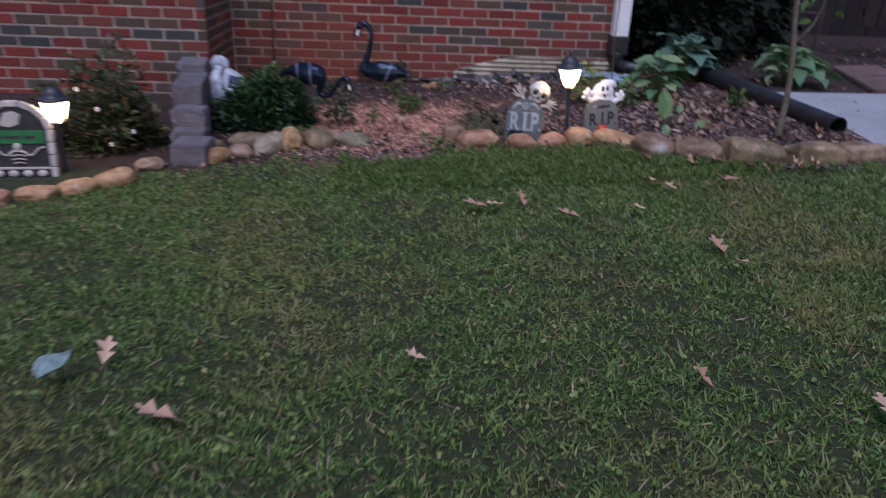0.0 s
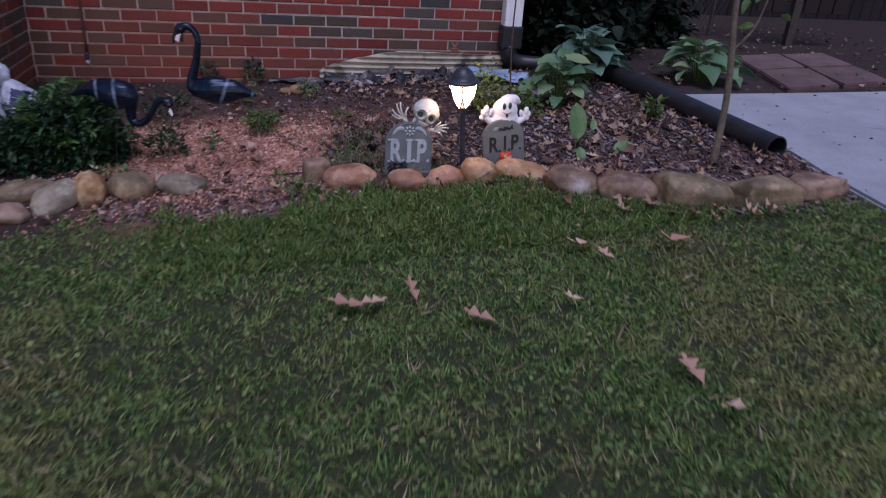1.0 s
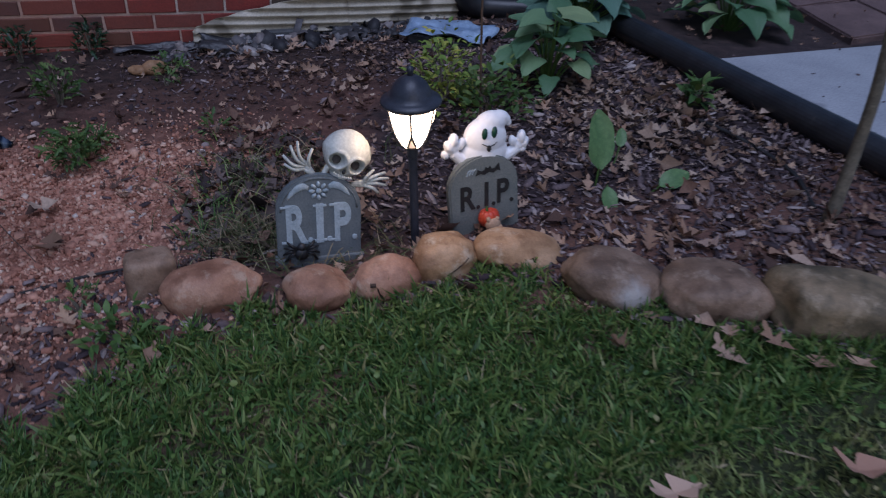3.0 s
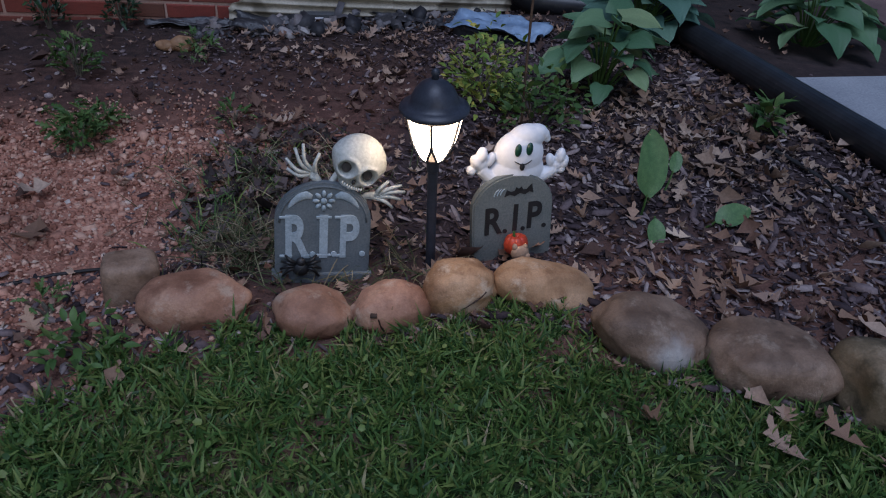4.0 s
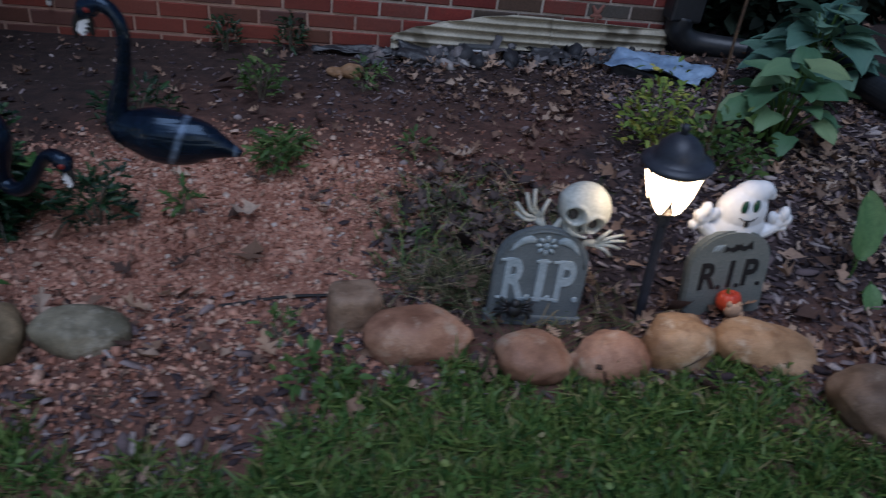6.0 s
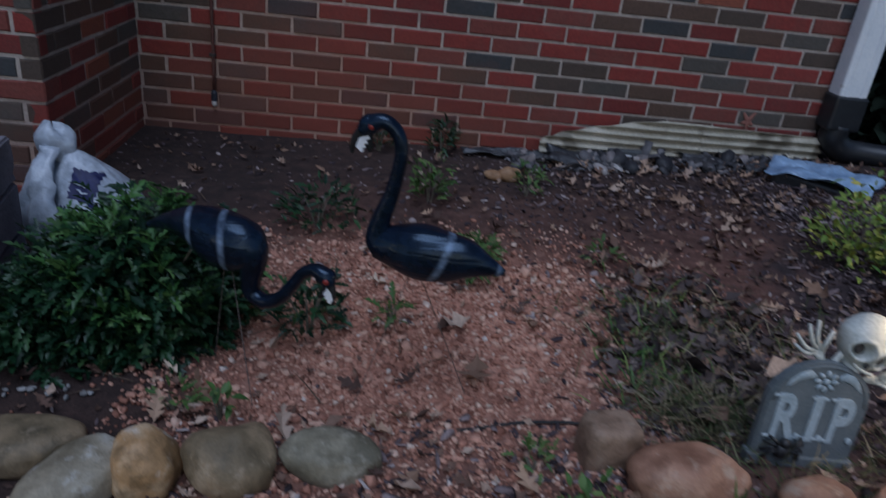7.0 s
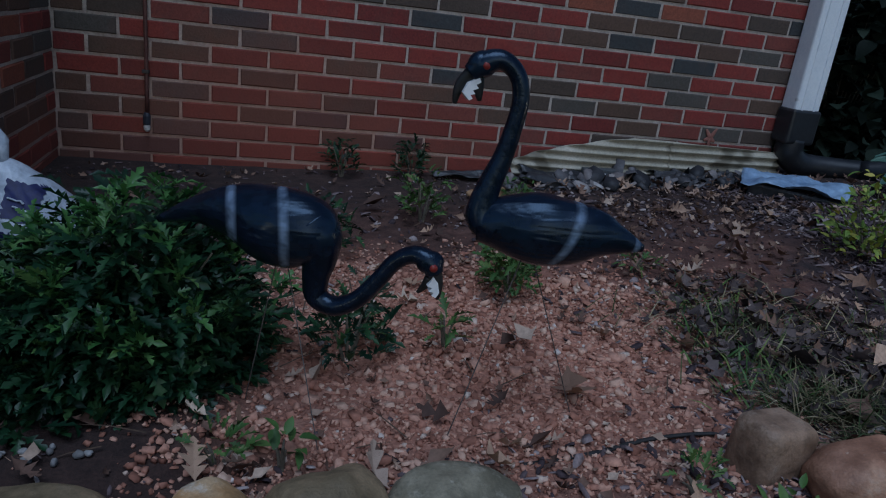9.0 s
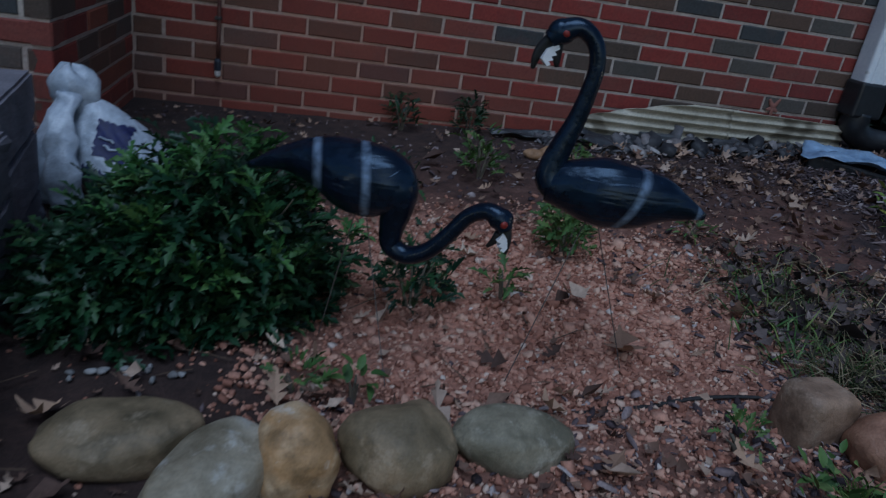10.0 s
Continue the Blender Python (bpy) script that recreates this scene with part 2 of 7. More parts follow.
M_STONE = {
    "tan": river_stone("river_stone_tan", (0.22, 0.115, 0.052), (0.40, 0.235, 0.118), (0.50, 0.32, 0.18), (0.58, 0.46, 0.33)),
    "red": river_stone("river_stone_red", (0.20, 0.095, 0.055), (0.35, 0.185, 0.115), (0.46, 0.27, 0.17), (0.52, 0.40, 0.30)),
    "brown": river_stone("river_stone_brown", (0.13, 0.082, 0.052), (0.25, 0.165, 0.11), (0.33, 0.23, 0.16), (0.40, 0.31, 0.23)),
    "green": river_stone("river_stone_mossy", (0.085, 0.066, 0.036), (0.195, 0.145, 0.082), (0.30, 0.215, 0.125), (0.38, 0.30, 0.20)),
    "pale": river_stone("river_stone_pale", (0.20, 0.165, 0.105), (0.36, 0.31, 0.22), (0.52, 0.47, 0.37), (0.66, 0.63, 0.57)),
    "streak": river_stone("river_stone_streaked", (0.14, 0.090, 0.040), (0.36, 0.215, 0.095), (0.50, 0.38, 0.24), (0.64, 0.60, 0.53)),
    "grey": river_stone("river_stone_grey", (0.13, 0.115, 0.075), (0.25, 0.22, 0.15), (0.36, 0.32, 0.23), (0.46, 0.42, 0.33)),
}


def chalky_stone():
    m = M_STONE["brown"].copy()
    m.name = "river_stone_chalky"
    n, l = m.node_tree.nodes, m.node_tree.links
    b = n["Principled BSDF"]
    old = b.inputs["Base Color"].links[0].from_socket
    d = n.new("ShaderNodeVectorMath")
    d.operation = "DISTANCE"
    l.new(n.new("ShaderNodeTexCoord").outputs["Object"], d.inputs[0])
    d.inputs[1].default_value = (0.035, -0.085, 0.045)
    f = math_node(n, l, "ADD", d.outputs["Value"], math_node(n, l, "MULTIPLY", noise_tex(n, l, 45, 4), 0.05))
    l.new(mix(n, l, ramp(n, l, f, [(0.04, (0.6, 0.6, 0.6)), (0.078, (0, 0, 0))]), old, (0.55, 0.54, 0.52)), b.inputs["Base Color"])
    return m


M_STONE["chalk"] = chalky_stone()
M_GREYFOAM = surface("painted_grey_foam", (0.105, 0.125, 0.135), (0.15, 0.17, 0.18), 14, 220, 0.75, 0.2, 0.002)
M_GREYFOAM_B = surface("painted_olive_grey", (0.13, 0.145, 0.135), (0.18, 0.19, 0.175), 14, 220, 0.75, 0.2, 0.002)
M_PALELETTER = surface("pale_blue_grey_paint", (0.28, 0.345, 0.385), (0.41, 0.475, 0.515), 40, 220, 0.7, 0.15, 0.002)
M_BLACKPAINT = surface("black_paint", (0.008, 0.008, 0.009), (0.02, 0.02, 0.022), 40, 200, 0.5, 0.1, 0.001)
# dark tone painted in for shade inside the skull's eye hollows
M_SOCKET = surface("socket_shade_tone", (0.018, 0.016, 0.016), (0.075, 0.06, 0.055), 90, 220, 0.6, 0.1, 0.001)
M_BONE = surface("bone_plastic", (0.40, 0.42, 0.39), (0.58, 0.59, 0.54), 12, 160, 0.5, 0.15, 0.002)
M_GHOST = surface("white_plastic", (0.78, 0.78, 0.80), (0.86, 0.86, 0.87), 8, 120, 0.45, 0.06, 0.001)
M_EYEGREEN = surface("dark_green_paint", (0.005, 0.03, 0.02), (0.01, 0.06, 0.035), 60, 200, 0.3, 0)
M_LAMPBLACK = surface("lamp_black_metal", (0.026, 0.029, 0.040), (0.050, 0.055, 0.072), 30, 250, 0.42, 0.2, 0.001, 0.1)
M_GLOW = glow("lit_frosted_pane", (1.0, 0.66, 0.34), 19.0)
M_GLOWDIM = glow("lit_lamp_core", (1.0, 0.6, 0.3), 1.0)
M_PIPE = surface("black_drain_plastic", (0.012, 0.013, 0.016), (0.03, 0.032, 0.036), 10, 60, 0.38, 0.06, 0.001, spots=(30, 0.70, (0.06, 0.055, 0.05)))
M_SPOUT = surface("white_downspout_paint", (0.72, 0.75, 0.79), (0.84, 0.86, 0.88), 6, 90, 0.45, 0.05, 0.001, spots=(12, 0.70, (0.45, 0.45, 0.44)))
M_CORR = surface("weathered_corrugated_plastic", (0.26, 0.235, 0.17), (0.47, 0.43, 0.34), 7, 120, 0.6, 0.15, 0.002, spots=(5, 0.56, (0.15, 0.13, 0.09)))
M_FOIL = surface("crumpled_plastic_sheet", (0.13, 0.20, 0.32), (0.32, 0.43, 0.58), 9, 50, 0.35, 0.3, 0.006)
M_DARKSHEET = surface("dark_torn_plastic", (0.012, 0.013, 0.016), (0.05, 0.05, 0.055), 12, 60, 0.4, 0.6, 0.006)
M_CONCRETE = surface("pale_concrete", (0.27, 0.285, 0.31), (0.37, 0.385, 0.41), 3, 120, 0.9, 0.35, 0.003, spots=(5, 0.68, (0.25, 0.26, 0.28)))
M_FLAG = surface("rusty_flagstone", (0.105, 0.066, 0.062), (0.185, 0.120, 0.110), 6, 90, 0.85, 0.5, 0.004, vary=0.2)
M_BLOCK = surface("grey_concrete_block", (0.105, 0.098, 0.112), (0.185, 0.172, 0.195), 10, 140, 0.95, 0.7, 0.005, vary=0.12)
M_BAG = surface("white_plastic_bag", (0.30, 0.34, 0.40), (0.50, 0.54, 0.60), 9, 45, 0.35, 0.5, 0.008)
M_BAGBLUE = surface("dark_blue_print", (0.006, 0.008, 0.055), (0.014, 0.018, 0.095), 20, 80, 0.6, 0.2, 0.003)
M_BARK = surface("sapling_bark", (0.085, 0.075, 0.055), (0.19, 0.165, 0.12), 30, 160, 0.9, 0.6, 0.003, spots=(24, 0.62, (0.26, 0.24, 0.19)))
M_STAKE = surface("rusty_stake", (0.05, 0.033, 0.022), (0.12, 0.075, 0.045), 40, 200, 0.8, 0.4, 0.002)
M_CONDUIT = surface("painted_conduit", (0.075, 0.03, 0.024), (0.12, 0.05, 0.04), 20, 120, 0.6, 0.1, 0.001)
M_PUMPKIN = surface("red_orange_paint", (0.38, 0.03, 0.015), (0.55, 0.07, 0.02), 30, 150, 0.45, 0.1, 0.001)
M_TAN = surface("tan_foam", (0.36, 0.22, 0.13), (0.50, 0.33, 0.21), 30, 150, 0.7, 0.2, 0.002)
M_LEGWIRE = surface("dull_leg_wire", (0.06, 0.05, 0.045), (0.12, 0.10, 0.09), 30, 160, 0.7, 0, 0)
M_WIRE = surface("dark_wire", (0.02, 0.018, 0.016), (0.06, 0.05, 0.045), 30, 160, 0.6, 0, 0)
M_SIGNDARK = surface("sign_dark_panel", (0.018, 0.018, 0.022), (0.045, 0.042, 0.048), 20, 120, 0.7, 0.2, 0.002)
M_SIGNGREEN = surface("sign_green_banner", (0.01, 0.11, 0.03), (0.02, 0.20, 0.06), 20, 120, 0.6, 0.15, 0.002)
M_SIGNSTONE = surface("sign_pale_border", (0.42, 0.38, 0.36), (0.60, 0.56, 0.52), 20, 140, 0.8, 0.3, 0.002, vary=0.15)
# fence and gate woods are near black: overhead shade put into the colour
M_FENCE = surface("shaded_fence_wood", (0.007, 0.006, 0.006), (0.016, 0.013, 0.012), 5, 60, 0.9, 0.4, 0.004, vary=0.25)
M_GATE = surface("shaded_gate_wood", (0.010, 0.006, 0.006), (0.020, 0.012, 0.011), 5, 70, 0.85, 0.4, 0.004, vary=0.2)
M_CABLE = surface("black_edging", (0.01, 0.01, 0.011), (0.03, 0.028, 0.027), 30, 120, 0.7, 0.3, 0.002)

M_GRASS = tones("grass_blades", [(0, (0.052, 0.120, 0.035)), (0.3, (0.120, 0.230, 0.062)), (0.62, (0.200, 0.310, 0.086)), (0.90, (0.280, 0.355, 0.108)), (0.96, (0.30, 0.27, 0.13)), (1, (0.40, 0.33, 0.19))], 0.55, 60, 0, island=True, trans=0.3, spec=0.3, blotch=(1.6, 0.50, (0.300, 0.300, 0.115)))
# a darker green than the lawn blades
M_EDGEGRASS = tones("deep_green_edge_grass", [(0, (0.032, 0.075, 0.020)), (0.3, (0.084, 0.165, 0.040)), (0.65, (0.145, 0.230, 0.054)), (0.92, (0.215, 0.275, 0.072)), (1, (0.34, 0.29, 0.14))], 0.5, 60, 0, island=True, trans=0.25, spec=0.35)
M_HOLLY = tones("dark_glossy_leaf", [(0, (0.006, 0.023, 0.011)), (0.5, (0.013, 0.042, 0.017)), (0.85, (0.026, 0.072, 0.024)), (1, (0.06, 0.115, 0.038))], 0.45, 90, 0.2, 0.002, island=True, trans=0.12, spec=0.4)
# brighter copy of the holly leaf: light on the bush top as colour
M_HOLLYTOP = tones("lit_holly_leaf", [(0, (0.045, 0.12, 0.030)), (0.5, (0.075, 0.17, 0.042)), (1, (0.13, 0.23, 0.07))], 0.42, 90, 0.2, 0.002, island=True, trans=0.2, spec=0.4)
M_HOSTA = tones("hosta_leaf", [(0, (0.08, 0.17, 0.085)), (0.5, (0.125, 0.23, 0.115)), (0.8, (0.19, 0.30, 0.15)), (1, (0.26, 0.34, 0.16))], 0.5, 70, 0.25, 0.003, trans=0.2, spec=0.4)
M_HOSTABLUE = tones("blue_hosta_leaf", [(0, (0.07, 0.15, 0.115)), (0.6, (0.105, 0.20, 0.15)), (1, (0.15, 0.25, 0.17))], 0.5, 70, 0.25, 0.003, trans=0.15, spec=0.4)
M_LONELEAF = surface("broad_green_leaf", (0.065, 0.135, 0.045), (0.12, 0.215, 0.075), 10, 90, 0.5, 0.2, 0.002, spots=(12, 0.68, (0.30, 0.28, 0.12)))
M_WEED = tones("weed_leaf", [(0, (0.04, 0.085, 0.022)), (0.6, (0.07, 0.13, 0.03)), (1, (0.12, 0.17, 0.05))], 0.55, 90, 0.1, 0.001, island=True, spec=0.3)
M_YELLOWWEED = tones("yellow_green_leaf", [(0, (0.10, 0.17, 0.025)), (0.55, (0.20, 0.27, 0.05)), (0.85, (0.30, 0.33, 0.06)), (1, (0.50, 0.44, 0.08))], 0.55, 90, 0.1, 0.001, island=True, spec=0.3)
M_DRYGRASS = tones("dry_grass", [(0, (0.035, 0.05, 0.018)), (0.30, (0.06, 0.085, 0.032)), (0.5, (0.10, 0.085, 0.042)), (0.75, (0.20, 0.16, 0.09)), (0.92, (0.40, 0.33, 0.21)), (1, (0.07, 0.11, 0.035))], 0.8, 60, 0, island=True, spec=0.2)
# near-black greens hold the shade of the back corner
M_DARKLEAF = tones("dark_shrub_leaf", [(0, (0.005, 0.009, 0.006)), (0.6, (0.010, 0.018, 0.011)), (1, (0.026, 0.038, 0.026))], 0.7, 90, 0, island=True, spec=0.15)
M_BROWNLEAF = tones("weedy_shrub_leaf", [(0, (0.020, 0.034, 0.012)), (0.5, (0.040, 0.060, 0.020)), (0.85, (0.075, 0.085, 0.034)), (1, (0.15, 0.10, 0.075))], 0.6, 90, 0, island=True, spec=0.3)
M_DEADLEAF = tones("dead_leaf", [(0, (0.20, 0.12, 0.08)), (0.35, (0.34, 0.215, 0.14)), (0.65, (0.48, 0.33, 0.225)), (0.85, (0.27, 0.185, 0.15)), (1, (0.56, 0.44, 0.33))], 0.75, 130, 0.3, 0.002, spec=0.3, blotch=(25, 0.62, (0.13, 0.08, 0.055)))
M_LAWNLEAF = tones("tan_oak_leaf", [(0, (0.38, 0.22, 0.15)), (0.5, (0.50, 0.31, 0.22)), (1, (0.58, 0.40, 0.29))], 0.7, 130, 0.3, 0.002, spec=0.3, blotch=(25, 0.66, (0.22, 0.12, 0.08)))
M_LITTER = tones("leaf_litter", [(0, (0.06, 0.035, 0.028)), (0.4, (0.16, 0.095, 0.068)), (0.75, (0.30, 0.195, 0.135)), (1, (0.45, 0.34, 0.26))], 0.8, 130, 0.2, 0.002, island=True, spec=0.3)
M_DEADLEAF_LITTER = tones("pale_leaf_litter", [(0, (0.13, 0.085, 0.062)), (0.5, (0.26, 0.18, 0.125)), (1, (0.46, 0.36, 0.28))], 0.8, 130, 0.2, 0.002, island=True, spec=0.3)
M_DARKLITTER = tones("umber_leaf_litter", [(0, (0.030, 0.022, 0.022)), (0.5, (0.075, 0.055, 0.052)), (0.9, (0.15, 0.115, 0.105)), (1, (0.30, 0.24, 0.20))], 0.75, 130, 0.2, 0.002, island=True, spec=0.35)
M_CHIP = tones("bark_mulch", [(0, (0.026, 0.018, 0.020)), (0.35, (0.066, 0.047, 0.052)), (0.68, (0.145, 0.108, 0.110)), (0.88, (0.26, 0.205, 0.20)), (1, (0.42, 0.36, 0.34))], 0.85, 150, 0.2, 0.002, island=True, spec=0.3)
M_PEBBLE = tones("clay_crumb", [(0, (0.19, 0.082, 0.054)), (0.35, (0.37, 0.175, 0.118)), (0.7, (0.52, 0.285, 0.20)), (0.93, (0.62, 0.40, 0.29)), (0.985, (0.60, 0.46, 0.37)), (1, (0.66, 0.58, 0.52))], 0.9, 150, 0.3, 0.002, island=True, spec=0.3)
M_DEBRIS = tones("grey_debris", [(0, (0.02, 0.02, 0.024)), (0.4, (0.06, 0.058, 0.062)), (0.75, (0.14, 0.13, 0.135)), (0.93, (0.26, 0.22, 0.20)), (1, (0.40, 0.38, 0.37))], 0.6, 90, 0.4, 0.003, island=True, spec=0.4)
M_GRAVEL = tones("pale_gravel", [(0, (0.16, 0.155, 0.15)), (1, (0.36, 0.35, 0.34))], 0.8, 150, 0.3, 0.002, spec=0.3)

# ---- shape tools ----


def mesh_of(bm, smooth=False):
    me = bpy.data.meshes.new("mesh")
    bm.to_mesh(me)
    bm.free()
    if smooth:
        me.polygons.foreach_set("use_smooth", [True] * len(me.polygons))
    return me


def part(name, bm, mat, parent, label="", smooth=False):
    me = bm if isinstance(bm, bpy.types.Mesh) else mesh_of(bm, smooth)
    if not me.materials:
        me.materials.append(mat)
    ob = new(name, me)
    ob.parent = parent
    return tagged(ob, label)


def thing(name, m, label, category, group="", kind=""):
    ob = new(name)
    ob.empty_display_size = 0.05
    ob.matrix_world = m
    return tagged(ob, label, category, group, kind)


def box(bm, x0, x1, y0, y1, z0, z1, bevel=0.0, segs=2):
    v = bmesh.ops.create_cube(bm, size=1)["verts"]
    bmesh.ops.scale(bm, vec=(x1 - x0, y1 - y0, z1 - z0), verts=v)
    bmesh.ops.translate(bm, vec=((x0 + x1) / 2, (y0 + y1) / 2, (z0 + z1) / 2), verts=v)
    if bevel:
        e = list({k for a in v for k in a.link_edges})
        bmesh.ops.bevel(bm, geom=e, offset=bevel, segments=segs, affect="EDGES", profile=0.5)
    return bm


def lathe(bm, profile, segs=24, m=None):
    """A surface of revolution about z from (radius, height) pairs."""
    rings = []
    for r, z in profile:
        ring = [Vector((r * math.cos(k * math.tau / segs), r * math.sin(k * math.tau / segs), z)) for k in range(segs)]
        rings.append([bm.verts.new(m @ p if m else p) for p in ring])
    for a, b in zip(rings, rings[1:]):
        for k in range(segs):
            bm.faces.new((a[k], a[(k + 1) % segs], b[(k + 1) % segs], b[k]))
    bm.faces.new(rings[0][::-1])
    bm.faces.new(rings[-1])
    return bm


def smooth_line(points, steps):
    """Points (x, y, z, r) refined along a Catmull-Rom line."""
    p = [np.array(k, float) for k in points]
    p = [2 * p[0] - p[1], *p, 2 * p[-1] - p[-2]]
    out = []
    for a, b, c, d in zip(p, p[1:], p[2:], p[3:]):
        for i in range(steps):
            t = i / steps
            out.append(0.5 * (2 * b + (c - a) * t + (2 * a - 5 * b + 4 * c - d) * t * t + (3 * b - a - 3 * c + d) * t ** 3))
    return out + [p[-2]]


def tube(bm, points, segs=10, steps=4, flat=1.0, cap=True, side=None):
    """A tube along points (x, y, z, radius). flat: thickness across the given side direction."""
    line = smooth_line(points, steps) if steps > 1 else [np.array(k, float) for k in points]
    rings = []
    last = Vector(side) if side else None
    for i, q in enumerate(line):
        a, b = line[max(i - 1, 0)], line[min(i + 1, len(line) - 1)]
        d = Vector((b - a)[:3]).normalized()
        ref = last if last else (Vector((0, 0, 1)) if abs(d.z) < 0.9 else Vector((0, 1, 0)))
        s = (ref - d * ref.dot(d)).normalized()
        if not side:
            last = s
        u = d.cross(s)
        r = max(float(q[3]), 0.0004)
        rings.append([bm.verts.new(Vector(q[:3]) + s * (r * flat * math.cos(k * math.tau / segs)) + u * (r * math.sin(k * math.tau / segs))) for k in range(segs)])
    for a, b in zip(rings, rings[1:]):
        for k in range(segs):
            bm.faces.new((a[k], a[(k + 1) % segs], b[(k + 1) % segs], b[k]))
    if cap:
        bm.faces.new(rings[0][::-1])
        bm.faces.new(rings[-1])
    return bm


def blob(bm, at, size, sub=3, m=None):
    v = bmesh.ops.create_icosphere(bm, subdivisions=sub, radius=1)["verts"]
    t = Matrix.Translation(at) @ (m or Matrix()) @ Matrix.Diagonal((*size, 1))
    bmesh.ops.transform(bm, matrix=t, verts=v)
    return v


def scatter(name, templates, places, mat, label="", category="", parent=None, kind="stuff", smooth=False):
    """Many copies of small templates, each (verts, faces), joined in one mesh. places: arrays of index, x, y, z, rx, ry, rz, sx, sy, sz."""
    allv, loops, starts, totals, base, pos = [], [], [], [], 0, 0
    places = np.asarray(places, float)
    for k, (tv, tf) in enumerate(templates):
        p = places[places[:, 0].astype(int) == k]
        if not len(p):
            continue
        tv = np.asarray(tv, float)
        v = tv[None, :, :] * p[:, None, 7:10]
        for ax, (i, j) in enumerate(((1, 2), (2, 0), (0, 1))):
            c, s = np.cos(p[:, 4 + ax])[:, None], np.sin(p[:, 4 + ax])[:, None]
            vi, vj = v[:, :, i] * c - v[:, :, j] * s, v[:, :, i] * s + v[:, :, j] * c
            v = v.copy()
            v[:, :, i], v[:, :, j] = vi, vj
        v = v + p[:, None, 1:4]
        allv.append(v.reshape(-1, 3))
        flat = np.concatenate([np.array(f) for f in tf])
        n = np.array([len(f) for f in tf])
        off = base + np.arange(len(p)) * len(tv)
        loops.append((off[:, None] + flat[None, :]).ravel())
        tot = np.tile(n, len(p))
        totals.append(tot)
        base += len(p) * len(tv)
    v, lo, tot = np.concatenate(allv), np.concatenate(loops), np.concatenate(totals)
    me = bpy.data.meshes.new(name)
    me.vertices.add(len(v))
    me.vertices.foreach_set("co", v.astype(np.float32).ravel())
    me.loops.add(len(lo))
    me.loops.foreach_set("vertex_index", lo.astype(np.int32))
    me.polygons.add(len(tot))
    me.polygons.foreach_set("loop_start", np.concatenate([[0], np.cumsum(tot)[:-1]]).astype(np.int32))
    if smooth:
        me.polygons.foreach_set("use_smooth", np.ones(len(tot), bool))
    me.update(calc_edges=True)
    me.materials.append(mat)
    ob = new(name, me)
    ob.parent = parent
    return tagged(ob, label, category, kind=kind)


def grid_leaf(outline, rows=4, fold=0.25, droop=0.3, wave=0.0):
    """A leaf along +y from the origin, 1 long: outline(t) gives the half width. Returns (verts, faces)."""
    v, f = [], []
    for i in range(rows + 1):
        t = i / rows
        w = outline(t)
        z = -droop * t * t
        for s in (-1, 0, 1):
            v.append((s * w, t, z + abs(s) * fold * w + wave * math.sin(9 * t) * s * s))
    for i in range(rows):
        for s in (0, 1):
            a = i * 3 + s
            f.append((a, a + 1, a + 4, a + 3))
    return v, f


def lobed_leaf(lobes, seed, curl=0.25, fine=True):
    """A dry oak leaf along y, about 1 long and centred: pointed lobes with sinuses between, curled, with a stalk."""
    rng = random.Random(seed)
    bend, twist, roll = curl * rng.uniform(0.4, 1.3), rng.uniform(-0.5, 0.5), rng.uniform(0.3, 1.0)
    rows = [(0.0, 0.015, 0.0), (0.10, 0.05, 0.0)]
    for k in range(lobes):
        t = 0.16 + 0.66 * (k + 0.5) / lobes
        wide = (0.42 if k == lobes // 2 else 0.30) * (1 - 0.25 * k / lobes) * rng.uniform(0.8, 1.2)
        step = 0.66 / lobes
        rows.append((t, wide, 0.10))
        if fine:
            rows.append((t + 0.18 * step, wide * 0.78, 0.07))
        rows.append((t + 0.5 * step, 0.055 + 0.03 * rng.random(), 0.0))
    rows += [(0.92, 0.09, 0.02), (1.0, 0.0, 0.0)]
    v, f = [], []
    for t, w, fwd in rows:
        z = bend * (t - 0.45) ** 2 * 1.6 + 0.03 * math.sin(5 * t + seed)
        for s in (-1, 0, 1):
            e = w * rng.uniform(0.8, 1.15)
            x = s * e
            v.append((x * (1 - 0.3 * roll * curl) + 0.12 * twist * t * t, t - 0.5 + (fwd if s else 0), z + abs(s) * e * e * roll * 2.2 * curl + abs(s) * e * 0.35 * curl + twist * x * (t - 0.5)))
    for i in range(len(rows) - 1):
        for s in (0, 1):
            a = i * 3 + s
            f.append((a, a + 1, a + 4, a + 3))
    m = len(v)
    v += [(-0.012, -0.47, 0.0), (0.012, -0.47, 0.0), (0.04 * twist, -0.75, 0.06)]
    f.append((m, m + 1, m + 2))
    return v, f


def crumb(seed):
    rng = random.Random(seed)
    bm = bmesh.new()
    bmesh.ops.create_cube(bm, size=0.72)
    v = [tuple(c * rng.uniform(0.45, 1.3) for c in k.co) for k in bm.verts]
    f = [tuple(q.index for q in k.verts) for k in bm.faces]
    bm.free()
    return v, f


def flake(seed):
    """A thin six-sided chip."""
    rng = random.Random(seed)
    ring = [(math.cos(a) * rng.uniform(0.35, 0.6), math.sin(a) * rng.uniform(0.35, 0.6)) for a in (0.2, 1.3, 2.4, 3.3, 4.4, 5.4)]
    v = [(x, y, rng.uniform(-0.1, 0.1)) for x, y in ring] + [(x * 0.9, y * 0.9, 0.45 + rng.uniform(-0.1, 0.1)) for x, y in ring]
    f = [(6, 7, 8, 9, 10, 11)] + [(k, (k + 1) % 6, 6 + (k + 1) % 6, 6 + k) for k in range(6)]
    return v, f


